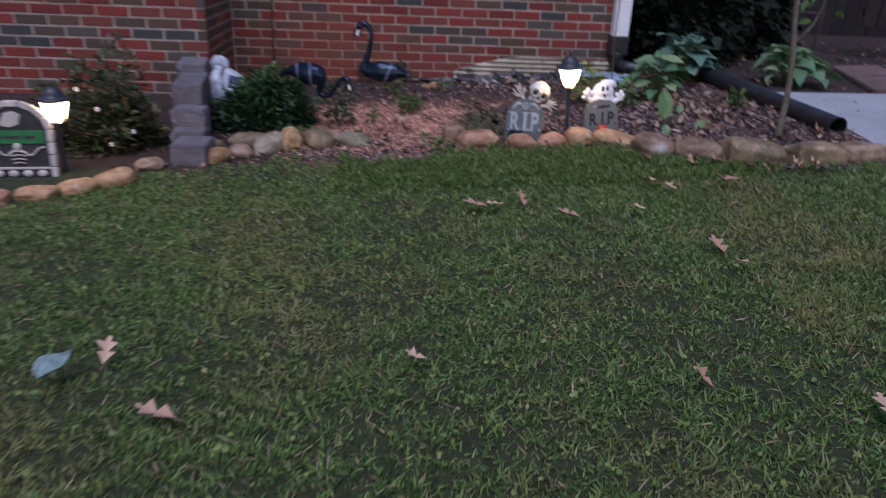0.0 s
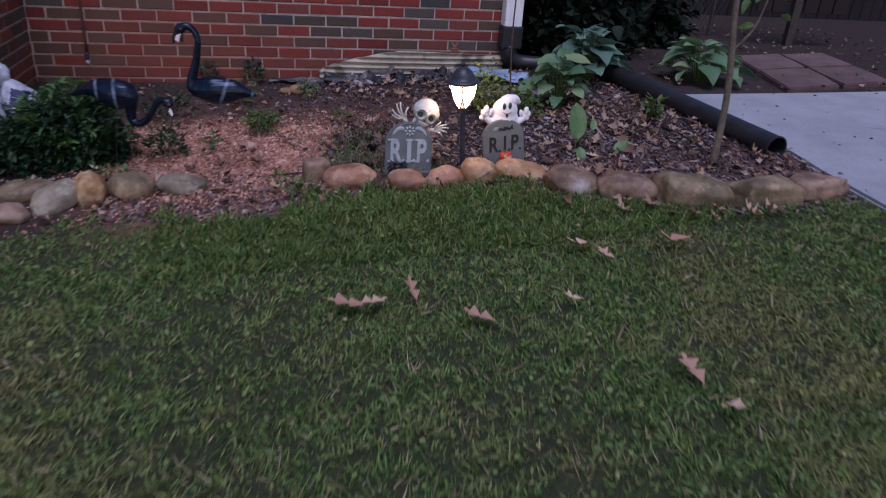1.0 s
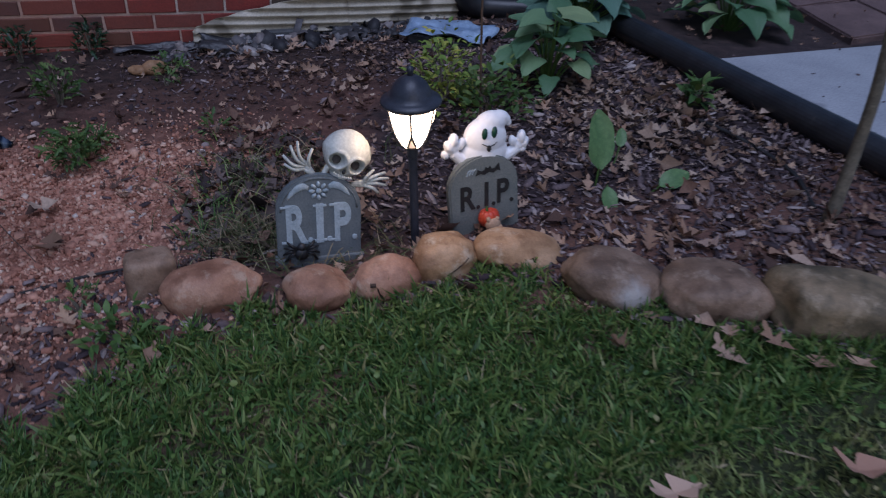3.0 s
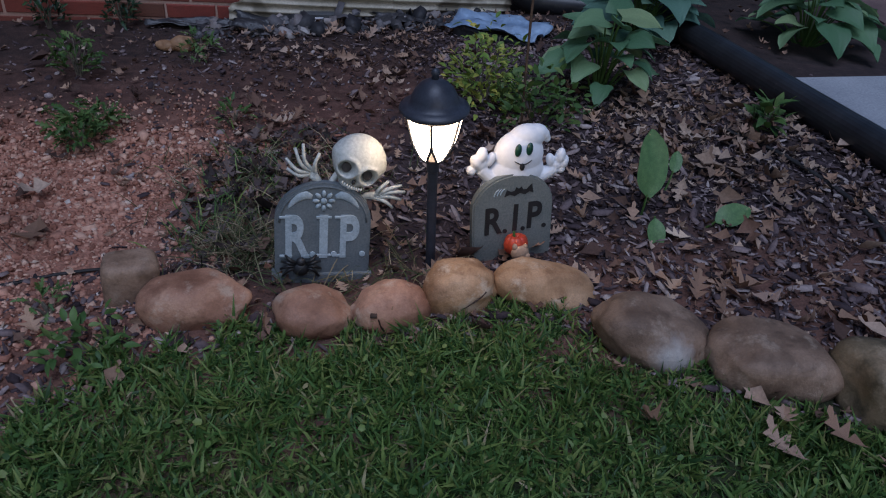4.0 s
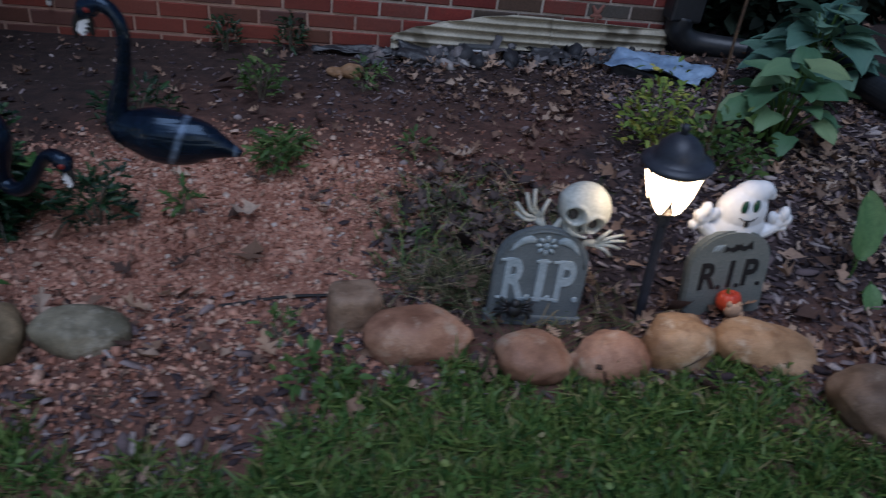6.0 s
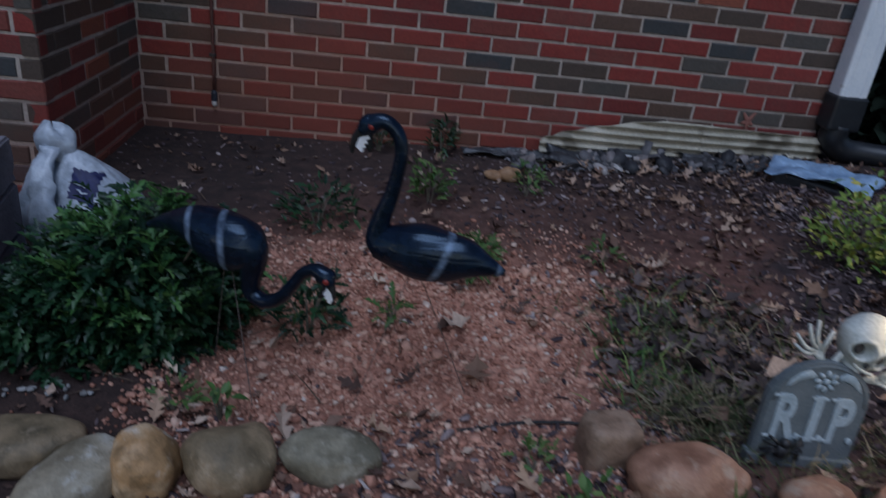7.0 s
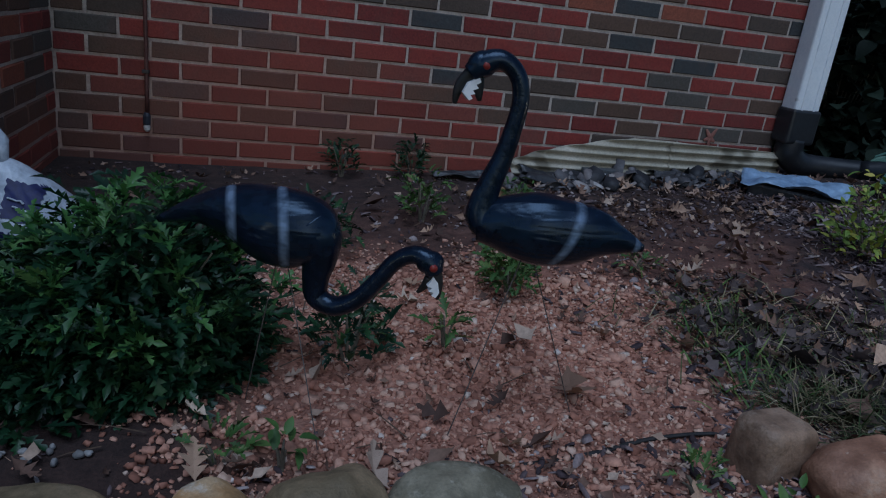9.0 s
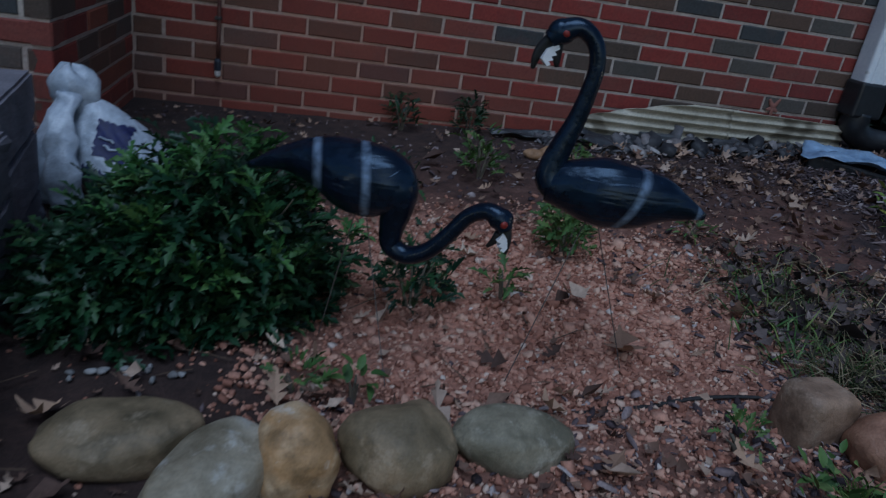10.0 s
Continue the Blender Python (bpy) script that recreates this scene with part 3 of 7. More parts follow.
def fnoise(x, y, s):
    return noise.noise(Vector((x * s, y * s, 3.7)))

# ---- ground ----


def base_height(x, y):
    x, y = min(max(x, -1.6), 1.74), min(max(y, 0.0), 5.6)
    return 0.0696 + 0.0494 * x + 0.0168 * x * x - 0.0022 * (y - 3.5)


EDGE = [(-60, 2.0), (-2.4, 2.34), (-1.95, 2.5), (-1.65, 2.82), (-1.35, 3.02), (-1.1, 3.14), (-0.8, 3.20), (-0.5, 3.13), (-0.36, 3.17), (-0.1, 3.33), (0.2, 3.29), (0.5, 3.30), (0.68, 3.27), (0.8, 3.08), (1.0, 2.95), (1.15, 2.83), (1.4, 2.73), (1.66, 2.72), (1.85, 2.66), (60, 2.6)]


def lawn_edge(x):
    for (a, b), (c, d) in zip(EDGE, EDGE[1:]):
        if x <= c:
            return b + (d - b) * (x - a) / (c - a)
    return EDGE[-1][1]


def ground_height(x, y):
    h = base_height(x, y)
    d = min(max(y - lawn_edge(x), 0.0), 1.0)
    near = max(0.0, 1 - abs(x) / 6) * max(0.0, 1 - abs(y - 3) / 6)
    h += near * (0.012 * fnoise(x, y, 2.1) + 0.006 * fnoise(x, y, 7.0) + (0.005 * fnoise(x, y, 19) if d > 0 else 0.0))
    return h


def axis(lo, hi, fine, far):
    inner = np.arange(lo, hi + 1e-6, fine)
    g, out, s = [], fine, fine
    while out < far:
        s *= 1.6
        out += s
        g.append(out)
    return np.concatenate([lo - np.array(g[::-1]), inner, hi + np.array(g)])


def build_ground():
    xs, ys = axis(-2.6, 2.2, 0.03, 400), axis(0.2, 5.7, 0.03, 400)
    v = [(x, y, ground_height(x, y)) for y in ys for x in xs]
    w = len(xs)
    f = [(j * w + i, j * w + i + 1, (j + 1) * w + i + 1, (j + 1) * w + i) for j in range(len(ys) - 1) for i in range(w - 1)]
    me = bpy.data.meshes.new("ground")
    me.from_pydata(v, [], f)
    me.polygons.foreach_set("use_smooth", [True] * len(me.polygons))
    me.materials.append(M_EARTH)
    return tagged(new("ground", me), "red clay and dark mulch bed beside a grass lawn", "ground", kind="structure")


GROUND = build_ground()

# ---- house walls ----
COURSE, LONG, JOINT = 0.0677, 0.2032, 0.0095
FACE_Y, SIDE_X, FRONT_Y, END_X = 5.45, -1.69, 4.645, 1.235


def brick_mesh(length, seed):
    """A brick in the x-z plane, its face towards -y, its edges slightly worn."""
    rng = random.Random(seed)
    bm = bmesh.new()
    box(bm, -length / 2, length / 2, 0.0, 0.05, -(COURSE - JOINT) / 2, (COURSE - JOINT) / 2)
    front = [e for e in bm.edges if all(k.co.y < 0.01 for k in e.verts)]
    bmesh.ops.bevel(bm, geom=front, offset=0.004, segments=1, affect="EDGES")
    for k in bm.verts:
        k.co += Vector((rng.uniform(-1, 1), rng.uniform(-1, 1), rng.uniform(-1, 1))) * 0.0012
    me = mesh_of(bm)
    me.materials.append(M_BRICK)
    return me


FULL = [brick_mesh(LONG - JOINT, s) for s in range(5)]
CACHE = {}


def brick_of(length, rng):
    if abs(length - (LONG - JOINT)) < 0.004:
        return rng.choice(FULL)
    key = round(length, 2)
    if key not in CACHE:
        CACHE[key] = brick_mesh(key, 50 + len(CACHE))
    return CACHE[key]


def lay_courses(wall, m, width, start, rows, seed, upper):
    """Bricks as parts of a wall for the given courses (course, centre height), joined ones above. m maps (along, out) to the wall's face."""
    rng = random.Random(seed)
    high_v, high_f = [], []
    for r in list(rows) + list(upper):
        z = 0.5 + r * COURSE
        u = start + (LONG / 2 if r % 2 else 0) - 3 * LONG
        while u < width:
            a, b = max(u, 0.0), min(u + LONG, width)
            if b - a > 0.035:
                inset = JOINT / 2
                lo, hi = a + (inset if a > 0 else 0), b - (inset if b < width else 0)
                me = brick_of(hi - lo, rng)
                place = m @ pose((lo + hi) / 2, rng.uniform(-0.0015, 0.0015), z + rng.uniform(-0.001, 0.001), rng.uniform(-0.3, 0.3), rng.uniform(-0.25, 0.25), 0)
                if r in rows:
                    ob = new("brick", me)
                    ob.matrix_world = place
                    ob.parent = wall
                else:
                    o = len(high_v)
                    high_v += [tuple(place @ k.co) for k in me.vertices]
                    high_f += [tuple(o + i for i in p.vertices) for p in me.polygons]
            u += LONG
    if high_v:
        me = bpy.data.meshes.new("upper_bricks")
        me.from_pydata(high_v, [], high_f)
        me.materials.append(M_BRICK_JOINED)
        ob = new("upper_bricks", me)
        ob.parent = wall
        tagged(ob, kind="stuff")


def wall_body(name, x0, x1, y0, y1, top, label):
    bm = box(bmesh.new(), x0, x1, y0, y1, -0.3, top)
    me = mesh_of(bm)
    me.materials.append(M_MORTAR)
    return tagged(new(name, me), label, "wall", kind="structure")


RECESS = 0.0045
WALL_TOP = 0.5 + 31.5 * COURSE
wall_back = wall_body("wall_back", SIDE_X - 0.3, END_X - 0.005, FACE_Y + RECESS, FACE_Y + 0.3, WALL_TOP, "red and brown brick house wall with pale mortar joints")
wall_side = wall_body("wall_side", SIDE_X - 0.3, SIDE_X - RECESS, FRONT_Y + RECESS, FACE_Y + RECESS - 0.001, WALL_TOP, "shaded brick return wall meeting the house wall")
wall_front = wall_body("wall_front", -8.0, SIDE_X - 0.301, FRONT_Y + RECESS, FRONT_Y + 0.3, WALL_TOP, "projecting brick house wall with dark and red bricks")
end_wall = wall_body("wall_end", END_X - 0.3, END_X - RECESS, FACE_Y + 0.301, 9.0, WALL_TOP, "brick end wall of the house in shade")

# ---- path surfaces ----
SLAB_Z = 0.224


def build_slab():
    bm = bmesh.new()
    line = [(1.60, -6.0), (1.72, 1.2), (1.83, 2.66), (1.875, 3.05), (1.94, 3.4), (1.985, 3.9), (2.01, 4.41), (3.1, 4.485), (4.4, 4.60), (4.4, -6.0)]
    low = [bm.verts.new((x, y, 0.0)) for x, y in line]
    top = bmesh.ops.extrude_face_region(bm, geom=[bm.faces.new(low)])["geom"]
    bmesh.ops.translate(bm, vec=(0, 0, SLAB_Z), verts=[k for k in top if isinstance(k, bmesh.types.BMVert)])
    bmesh.ops.recalc_face_normals(bm, faces=bm.faces)
    e = [k for k in bm.edges if all(q.co.z > 0.1 for q in k.verts)]
    bmesh.ops.bevel(bm, geom=e, offset=0.012, segments=2, affect="EDGES")
    ob = part("pavement", bm, M_CONCRETE, None)
    return tagged(ob, "pale grey poured concrete walk with rounded edges", "pavement", kind="structure")


build_slab()


def build_flagstones():
    base = thing("flagstone_path", pose(0, 0, 0), "rusty square flagstones laid loosely in dark leaf litter", "path", kind="structure")
    rng = random.Random(4)
    along, away = Vector((0.525, 0.115)), Vector((0.185, 0.575))
    for i in range(2):
        for j in range(2):
            corner = Vector((2.85, 4.53)) + along * i + away * j
            bm = bmesh.new()
            ring = []
            for a, b in ((0.03, 0.03), (0.5, 0.025), (0.97, 0.03), (0.975, 0.5), (0.97, 0.97), (0.5, 0.975), (0.03, 0.97), (0.025, 0.5)):
                p = along * (a - 0.5) + away * (b - 0.5)
                ring.append(bm.verts.new((p.x + rng.uniform(-0.008, 0.008), p.y + rng.uniform(-0.008, 0.008), 0.0)))
            top = bmesh.ops.extrude_face_region(bm, geom=[bm.faces.new(ring)])["geom"]
            bmesh.ops.translate(bm, vec=(0, 0, 0.05), verts=[k for k in top if isinstance(k, bmesh.types.BMVert)])
            bmesh.ops.recalc_face_normals(bm, faces=bm.faces)
            bmesh.ops.bevel(bm, geom=[e for e in bm.edges if all(k.co.z > 0.04 for k in e.verts)], offset=0.008, segments=2, affect="EDGES")
            ob = part("flagstone", bm, M_FLAG, base)
            mid = corner + (along + away) * 0.5
            ob.matrix_local = pose(mid.x, mid.y, 0.188, rng.uniform(-1.0, 1.0), rng.uniform(-1.0, 1.0), 0)


build_flagstones()

# ---- border stones ----


def border_stone(x, y, w, d, h, kind, label, turn=0, lean=0, seed=0, square=0.0, sink=0.25):
    bm = bmesh.new()
    bmesh.ops.create_icosphere(bm, subdivisions=4, radius=1)
    rng = random.Random(seed + 11)
    o = Vector((rng.uniform(0, 50), rng.uniform(0, 50), rng.uniform(0, 50)))
    # a few worn flats, rounded where they meet
    flats = [(Vector((rng.gauss(0, 1), rng.gauss(0, 0.8), rng.gauss(0.2, 0.8))).normalized(), rng.uniform(0.74, 0.95)) for _ in range(5 if square < 0.6 else 0)]
    for k in bm.verts:
        p = k.co.copy()
        q = 2.0 + 1.9 * square
        s = (abs(p.x) ** q + abs(p.y) ** q + abs(p.z) ** q) ** (-1 / q)
        p *= s
        for nrm, far in flats:
            over = p.dot(nrm) - far
            if over > 0:
                p -= nrm * (over * over / (over + 0.09))
        p *= 1.03 + max(0.03, 0.15 - 0.10 * square) * noise.noise(p * 0.9 + o) + max(0.03, 0.10 - 0.06 * square) * noise.noise(p * 2.1 + o) + 0.022 * noise.noise(p * 6 + o)
        k.co = Vector((p.x * w / 2, p.y * d / 2, p.z * h / 2))
    bmesh.ops.translate(bm, vec=(0, 0, h * (0.5 - sink)), verts=bm.verts)
    ob = part("border_stone", bm, M_STONE[kind], None, smooth=True)
    ob.matrix_world = pose(x, y, base_height(x, y), 0, lean, turn)
    return tagged(ob, label, "stone", "stones edging the bed")


STONES = [
    # right run
    (-0.172, 3.525, 0.106, 0.085, 0.118, "brown", "squarish brown river stone standing on end", 8, 2, 1, 2.2),
    (-0.038, 3.440, 0.205, 0.120, 0.108, "red", "long reddish river stone at the lawn edge", -4, -5, 2, 0.45),
    (0.182, 3.370, 0.148, 0.120, 0.097, "red", "rounded pinkish-brown river stone with pale flecks", 0, 0, 3, 0.15),
    (0.337, 3.360, 0.158, 0.115, 0.101, "red", "reddish river stone with a small dark pit", 6, 0, 4, 0.15),
    (0.487, 3.383, 0.158, 0.120, 0.126, "tan", "tan rounded river stone with a cracked face", 12, -6, 5, 0.2),
    (0.665, 3.368, 0.225, 0.120, 0.096, "tan", "long tan river stone lying beside the tombstone", -16, 8, 6, 0.15),
    (0.812, 3.180, 0.228, 0.156, 0.126, "chalk", "brown river stone with a chalky white patch", -22, 8, 7, 0.2),
    (1.002, 3.060, 0.252, 0.170, 0.124, "brown", "large smooth purplish-brown river stone", -18, 4, 8, 0.25),
    (1.200, 2.920, 0.290, 0.170, 0.140, "green", "broad flat grey-brown stone by the mulch", -22, 5, 9, 0.5),
    (1.450, 2.850, 0.300, 0.165, 0.130, "green", "olive-tan layered stone half under grass", -10, 2, 10, 0.5),
    (1.690, 2.850, 0.240, 0.147, 0.110, "brown", "long sandy stone near the concrete walk", 6, -2, 12, 0.4),
    # left run
    (-0.700, 3.480, 0.178, 0.115, 0.092, "grey", "smooth grey-green oval river stone", -8, 4, 21, 0.1),
    (-0.872, 3.450, 0.165, 0.138, 0.132, "green", "large lumpy olive-brown stone with stains", 10, 0, 22, 0.1),
    (-1.010, 3.425, 0.118, 0.120, 0.142, "streak", "egg-shaped mossy stone with rusty streaks", 20, -8, 23, 0.1),
    (-1.125, 3.375, 0.205, 0.118, 0.110, "pale", "pale slanted stone with white scuffs", 52, -14, 24, 0.25),
    (-1.242, 3.480, 0.200, 0.129, 0.088, "green", "long greenish stone lying behind the border", 4, 0, 25, 0.2),
    (-1.390, 3.335, 0.100, 0.090, 0.085, "green", "small dark mossy stone beside the block steps", 20, 0, 36, 0.2),
    (-1.245, 3.260, 0.125, 0.110, 0.080, "brown", "small clay-stained stone beside the block stack", -12, -6, 35, 0.2),
    (-1.345, 3.165, 0.145, 0.120, 0.088, "tan", "tan stone against the block stack", 14, -8, 26, 0.2),
    (-1.610, 3.025, 0.125, 0.101, 0.068, "brown", "small brown stone half sunk in soil", 24, -8, 27, 0.2),
    (-1.685, 2.795, 0.165, 0.120, 0.088, "tan", "orange-tan stone with a chipped corner", 26, -8, 28, 0.4),
    (-1.800, 2.685, 0.155, 0.110, 0.068, "tan", "low tan stone at the lawn edge", 20, -4, 29, 0.3),
    (-1.925, 2.595, 0.165, 0.110, 0.064, "tan", "flat tan stone before the sign", 14, -2, 30, 0.3),
    (-2.060, 2.535, 0.130, 0.101, 0.072, "red", "reddish stone at the end of the border", 5, 0, 31, 0.3),
]
for sx, sy, sw, sd, sh, skind, slabel, sturn, slean, sseed, ssq in STONES:
    border_stone(sx, sy, sw, sd, sh, skind, slabel, sturn, slean, sseed, ssq)


def stone_marks():
    """A cracked face on the tan stone, and a dark pit in the reddish one."""
    by_label = {o["label"]: o for o in scene.objects if o.name.startswith("border_stone")}
    for label, line in (("tan rounded river stone with a cracked face", [(-0.022, -0.004), (-0.004, 0.004), (0.012, 0.012), (0.028, 0.024)]), ("reddish river stone with a small dark pit", [(-0.052, 0.010), (-0.047, 0.013), (-0.043, 0.009)])):
        stone = by_label[label]
        verts = [k.co for k in stone.data.vertices]
        pts = []
        for k, (x, z) in enumerate(line):
            near = min((q for q in verts if q.y < 0), key=lambda q: (q.x - x) ** 2 + (q.z - 0.035 - z) ** 2)
            pts.append((near.x, near.y + 0.0006, near.z, 0.0030 if len(line) > 3 else 0.0082))
        part("crack" if len(line) > 3 else "pit", tube(bmesh.new(), pts, 6, 3, 0.5), M_CRACK, stone, "dark worn hollow", smooth=True)


M_CRACK = surface("dark_stone_hollow", (0.030, 0.018, 0.012), (0.075, 0.045, 0.030), 60, 200, 0.9, 0.2, 0.001)
stone_marks()

# ---- garden lamps ----


def path_lamp(m, label):
    top = thing("path_lamp", m, label, "garden lamp", "lit path lamps")
    part("post", lathe(bmesh.new(), [(0.004, -0.08), (0.0105, -0.03), (0.0105, 0.255), (0.013, 0.258), (0.013, 0.279), (0.018, 0.284)], 14), M_LAMPBLACK, top, smooth=False)
    prof = lambda t: 0.020 + 0.037 * (t ** 0.52)
    z0, z1, n = 0.284, 0.387, 6
    for k in range(n):
        bm = bmesh.new()
        a0, a1 = (k + 0.045) * math.tau / n, (k + 0.955) * math.tau / n
        rows = []
        for i in range(9):
            t = i / 8
            narrow = min(1.0, 0.12 + (t * 2.0) ** 0.75)
            mid, half = (a0 + a1) / 2, (a1 - a0) / 2 * narrow
            r = prof(t)
            rows.append([bm.verts.new((r * math.cos(mid + half * s), r * math.sin(mid + half * s), z0 + (z1 - z0) * t)) for s in (-1, -0.5, 0, 0.5, 1)])
        for a, b in zip(rows, rows[1:]):
            for i in range(4):
                bm.faces.new((a[i], a[i + 1], b[i + 1], b[i]))
        part("pane", bm, M_GLOW, top, "glowing frosted pane", smooth=True)
        bm = bmesh.new()
        for side in (-1, 1):
            pts = []
            for i in range(9):
                t = i / 8
                narrow = min(1.0, 0.12 + (t * 2.0) ** 0.75)
                a = (k + 0.5) * math.tau / n + side * math.pi / n * narrow
                r = prof(t) + 0.001
                pts.append((r * math.cos(a), r * math.sin(a), z0 + (z1 - z0) * t, 0.0028))
            tube(bm, pts, 6, 1)
        part("rib", bm, M_LAMPBLACK, top, "dark metal rib")
    inner = bmesh.new()
    lathe(inner, [(prof(i / 6) - 0.003, z0 + 0.002 + (z1 - z0 - 0.004) * i / 6) for i in range(7)], 24)
    part("glass", inner, M_GLOWDIM, top, "glowing frosted glass core", smooth=True)
    cap = [(0.050, 0.383), (0.059, 0.384), (0.066, 0.389), (0.069, 0.394), (0.067, 0.399), (0.056, 0.403), (0.048, 0.407), (0.045, 0.418), (0.038, 0.432), (0.028, 0.443), (0.018, 0.449), (0.008, 0.453), (0.001, 0.454)]
    cap_ob = part("cap", lathe(bmesh.new(), cap, 32), M_LAMPBLACK, top, "dark bell-shaped cap", smooth=True)
    part("finial", lathe(bmesh.new(), [(0.007, 0.451), (0.0065, 0.459), (0.009, 0.464), (0.0065, 0.471), (0.001, 0.474)], 14), M_LAMPBLACK, cap_ob, smooth=True)
    return top


path_lamp(pose(0.452, 3.505, 0.092, 1.0, -4.5, 12), "black metal path lamp with a lit warm lantern head")
path_lamp(pose(-1.955, 2.95, -0.012, 0, 0, 40) @ Matrix.Diagonal((0.95, 0.95, 0.95, 1)), "lit black path lamp standing behind the skeleton sign")

# ---- tombstones ----


def arch(w, h, shoulder, steps=14):
    """The outline of a round-topped slab, from the lower left."""
    out = [(-w / 2, 0), (-w / 2, shoulder)]
    for k in range(1, steps):
        a = math.pi - math.pi * k / steps
        out.append((w / 2 * math.cos(a), shoulder + (h - shoulder) * math.sin(a)))
    return out + [(w / 2, shoulder), (w / 2, 0)]


def slab_from(outline, thick, bevel=0.004, y0=0.0):
    bm = bmesh.new()
    f = bm.faces.new([bm.verts.new((x, y0, z)) for x, z in outline])
    g = bmesh.ops.extrude_face_region(bm, geom=[f])["geom"]
    bmesh.ops.translate(bm, vec=(0, thick, 0), verts=[k for k in g if isinstance(k, bmesh.types.BMVert)])
    bmesh.ops.recalc_face_normals(bm, faces=bm.faces)
    if bevel:
        e = [k for k in bm.edges if all(q.co.y < y0 + 0.0005 for q in k.verts) and len({a.normal.to_tuple(2) for a in k.link_faces}) > 1]
        bmesh.ops.bevel(bm, geom=e, offset=bevel, segments=2, affect="EDGES")
    return bm


def letter(char, x, z, size, depth, mat, parent, y, wide=1.0, name="letter", offset=0.0, slant=0.0):
    cu = bpy.data.curves.new("letter", "FONT")
    cu.body, cu.size, cu.extrude, cu.align_x, cu.offset, cu.shear = char, size, depth, "CENTER", offset, slant
    tmp = new("tmp", cu)
    dg = bpy.context.evaluated_depsgraph_get()
    me = bpy.data.meshes.new_from_object(tmp.evaluated_get(dg))
    bpy.data.objects.remove(tmp)
    me.transform(pose(x, y, z, 90, 0, 0) @ Matrix.Diagonal((wide, 1, 1, 1)))
    me.materials.clear()
    me.materials.append(mat)
    ob = new(name, me)
    ob.parent = parent
    return ob


def serif(parent, x, z, w, mat, y):
    part("serif", box(bmesh.new(), x - w / 2, x + w / 2, y - 0.0022, y + 0.001, z - 0.003, z + 0.003, 0.001, 1), mat, parent)


def tombstone_blue():
    t = thing("tombstone", pose(0.214, 3.515, 0.082, -5, 1.2, -2), "grey foam tombstone with pale lettering and a skeleton rising behind", "tombstone", "halloween tombstones")
    part("slab", slab_from(arch(0.200, 0.222, 0.135), 0.02), M_GREYFOAM, t)
    part("foot", box(bmesh.new(), -0.107, 0.107, -0.006, 0.024, -0.012, 0.014, 0.004), M_GREYFOAM, t)
    border = [(x * 0.90, -0.0005, 0.010 + z * 0.925, 0.0024) for x, z in arch(0.2, 0.222, 0.135)]
    part("rim_relief", tube(bmesh.new(), border[1:-1], 6, 1, 0.5, side=(0, 1, 0)), M_GREYFOAM, t, smooth=True)
    for ch, x, w in (("R", -0.057, 0.60), ("I", 0.001, 0.80), ("P", 0.053, 0.60)):
        letter(ch, x, 0.055, 0.136, 0.0018, M_PALELETTER, t, -0.001, w, offset=0.0042)
    for x in (-0.0215, 0.0235, 0.084):
        part("full_stop", lathe(bmesh.new(), [(0.0066, -0.001), (0.0060, 0.003), (0.0001, 0.0032)], 12, pose(x, 0, 0.059, 90)), M_PALELETTER, t)
    for x, w, z in ((-0.077, 0.026, 0.056), (-0.037, 0.018, 0.056), (0.001, 0.032, 0.057), (0.001, 0.032, 0.147), (0.036, 0.024, 0.056), (-0.079, 0.022, 0.147), (0.034, 0.022, 0.147)):
        serif(t, x, z, w, M_PALELETTER, -0.001)
    bm = bmesh.new()
    for k in range(8):
        a = k * math.tau / 8
        blob(bm, (0.016 * math.cos(a), -0.001, 0.184 + 0.0165 * math.sin(a)), (0.0085, 0.0026, 0.0050), 1, pose(0, 0, 0, 0, -math.degrees(a), 0))
    blob(bm, (0, -0.0015, 0.184), (0.0068, 0.0034, 0.0068), 2)
    part("flower_relief", bm, M_PALELETTER, t, "pale daisy relief", smooth=True)
    for s in (-1, 1):
        bm = bmesh.new()
        tube(bm, [(s * 0.024, 0, 0.192, 0.005), (s * 0.040, 0, 0.196, 0.0105), (s * 0.057, 0, 0.186, 0.008), (s * 0.073, 0, 0.166, 0.0015)], 8, 4, 0.3, side=(0, 1, 0))
        part("leaf_relief", bm, M_PALELETTER, t, "pale curling leaf relief", smooth=True)
    # plastic spider glued on the face
    bm = bmesh.new()
    blob(bm, (-0.046, -0.011, 0.030), (0.0175, 0.013, 0.0165), 3)
    spider = part("spider", bm, M_BLACKPAINT, t, "small black plastic spider", smooth=True)
    bm = bmesh.new()
    blob(bm, (-0.046, -0.013, 0.048), (0.0105, 0.010, 0.0105), 2)
    part("spider_head", bm, M_BLACKPAINT, spider, smooth=True)
    for s in (-1, 1):
        for k in range(4):
            a = math.radians(-35 + 30 * k)
            u, w = math.cos(a), math.sin(a)
            bm = bmesh.new()
            tube(bm, [(-0.046 + s * 0.008, -0.009, 0.030 + 0.004 * k, 0.0036), (-0.046 + s * (0.016 + 0.010 * u), -0.020, 0.042 + 0.016 * w, 0.0036), (-0.046 + s * (0.018 + 0.024 * u), -0.006, 0.030 + 0.036 * w, 0.0028)], 6, 3)
            part("spider_leg", bm, M_BLACKPAINT, spider, smooth=True)
    skull_figure(t)
    return t


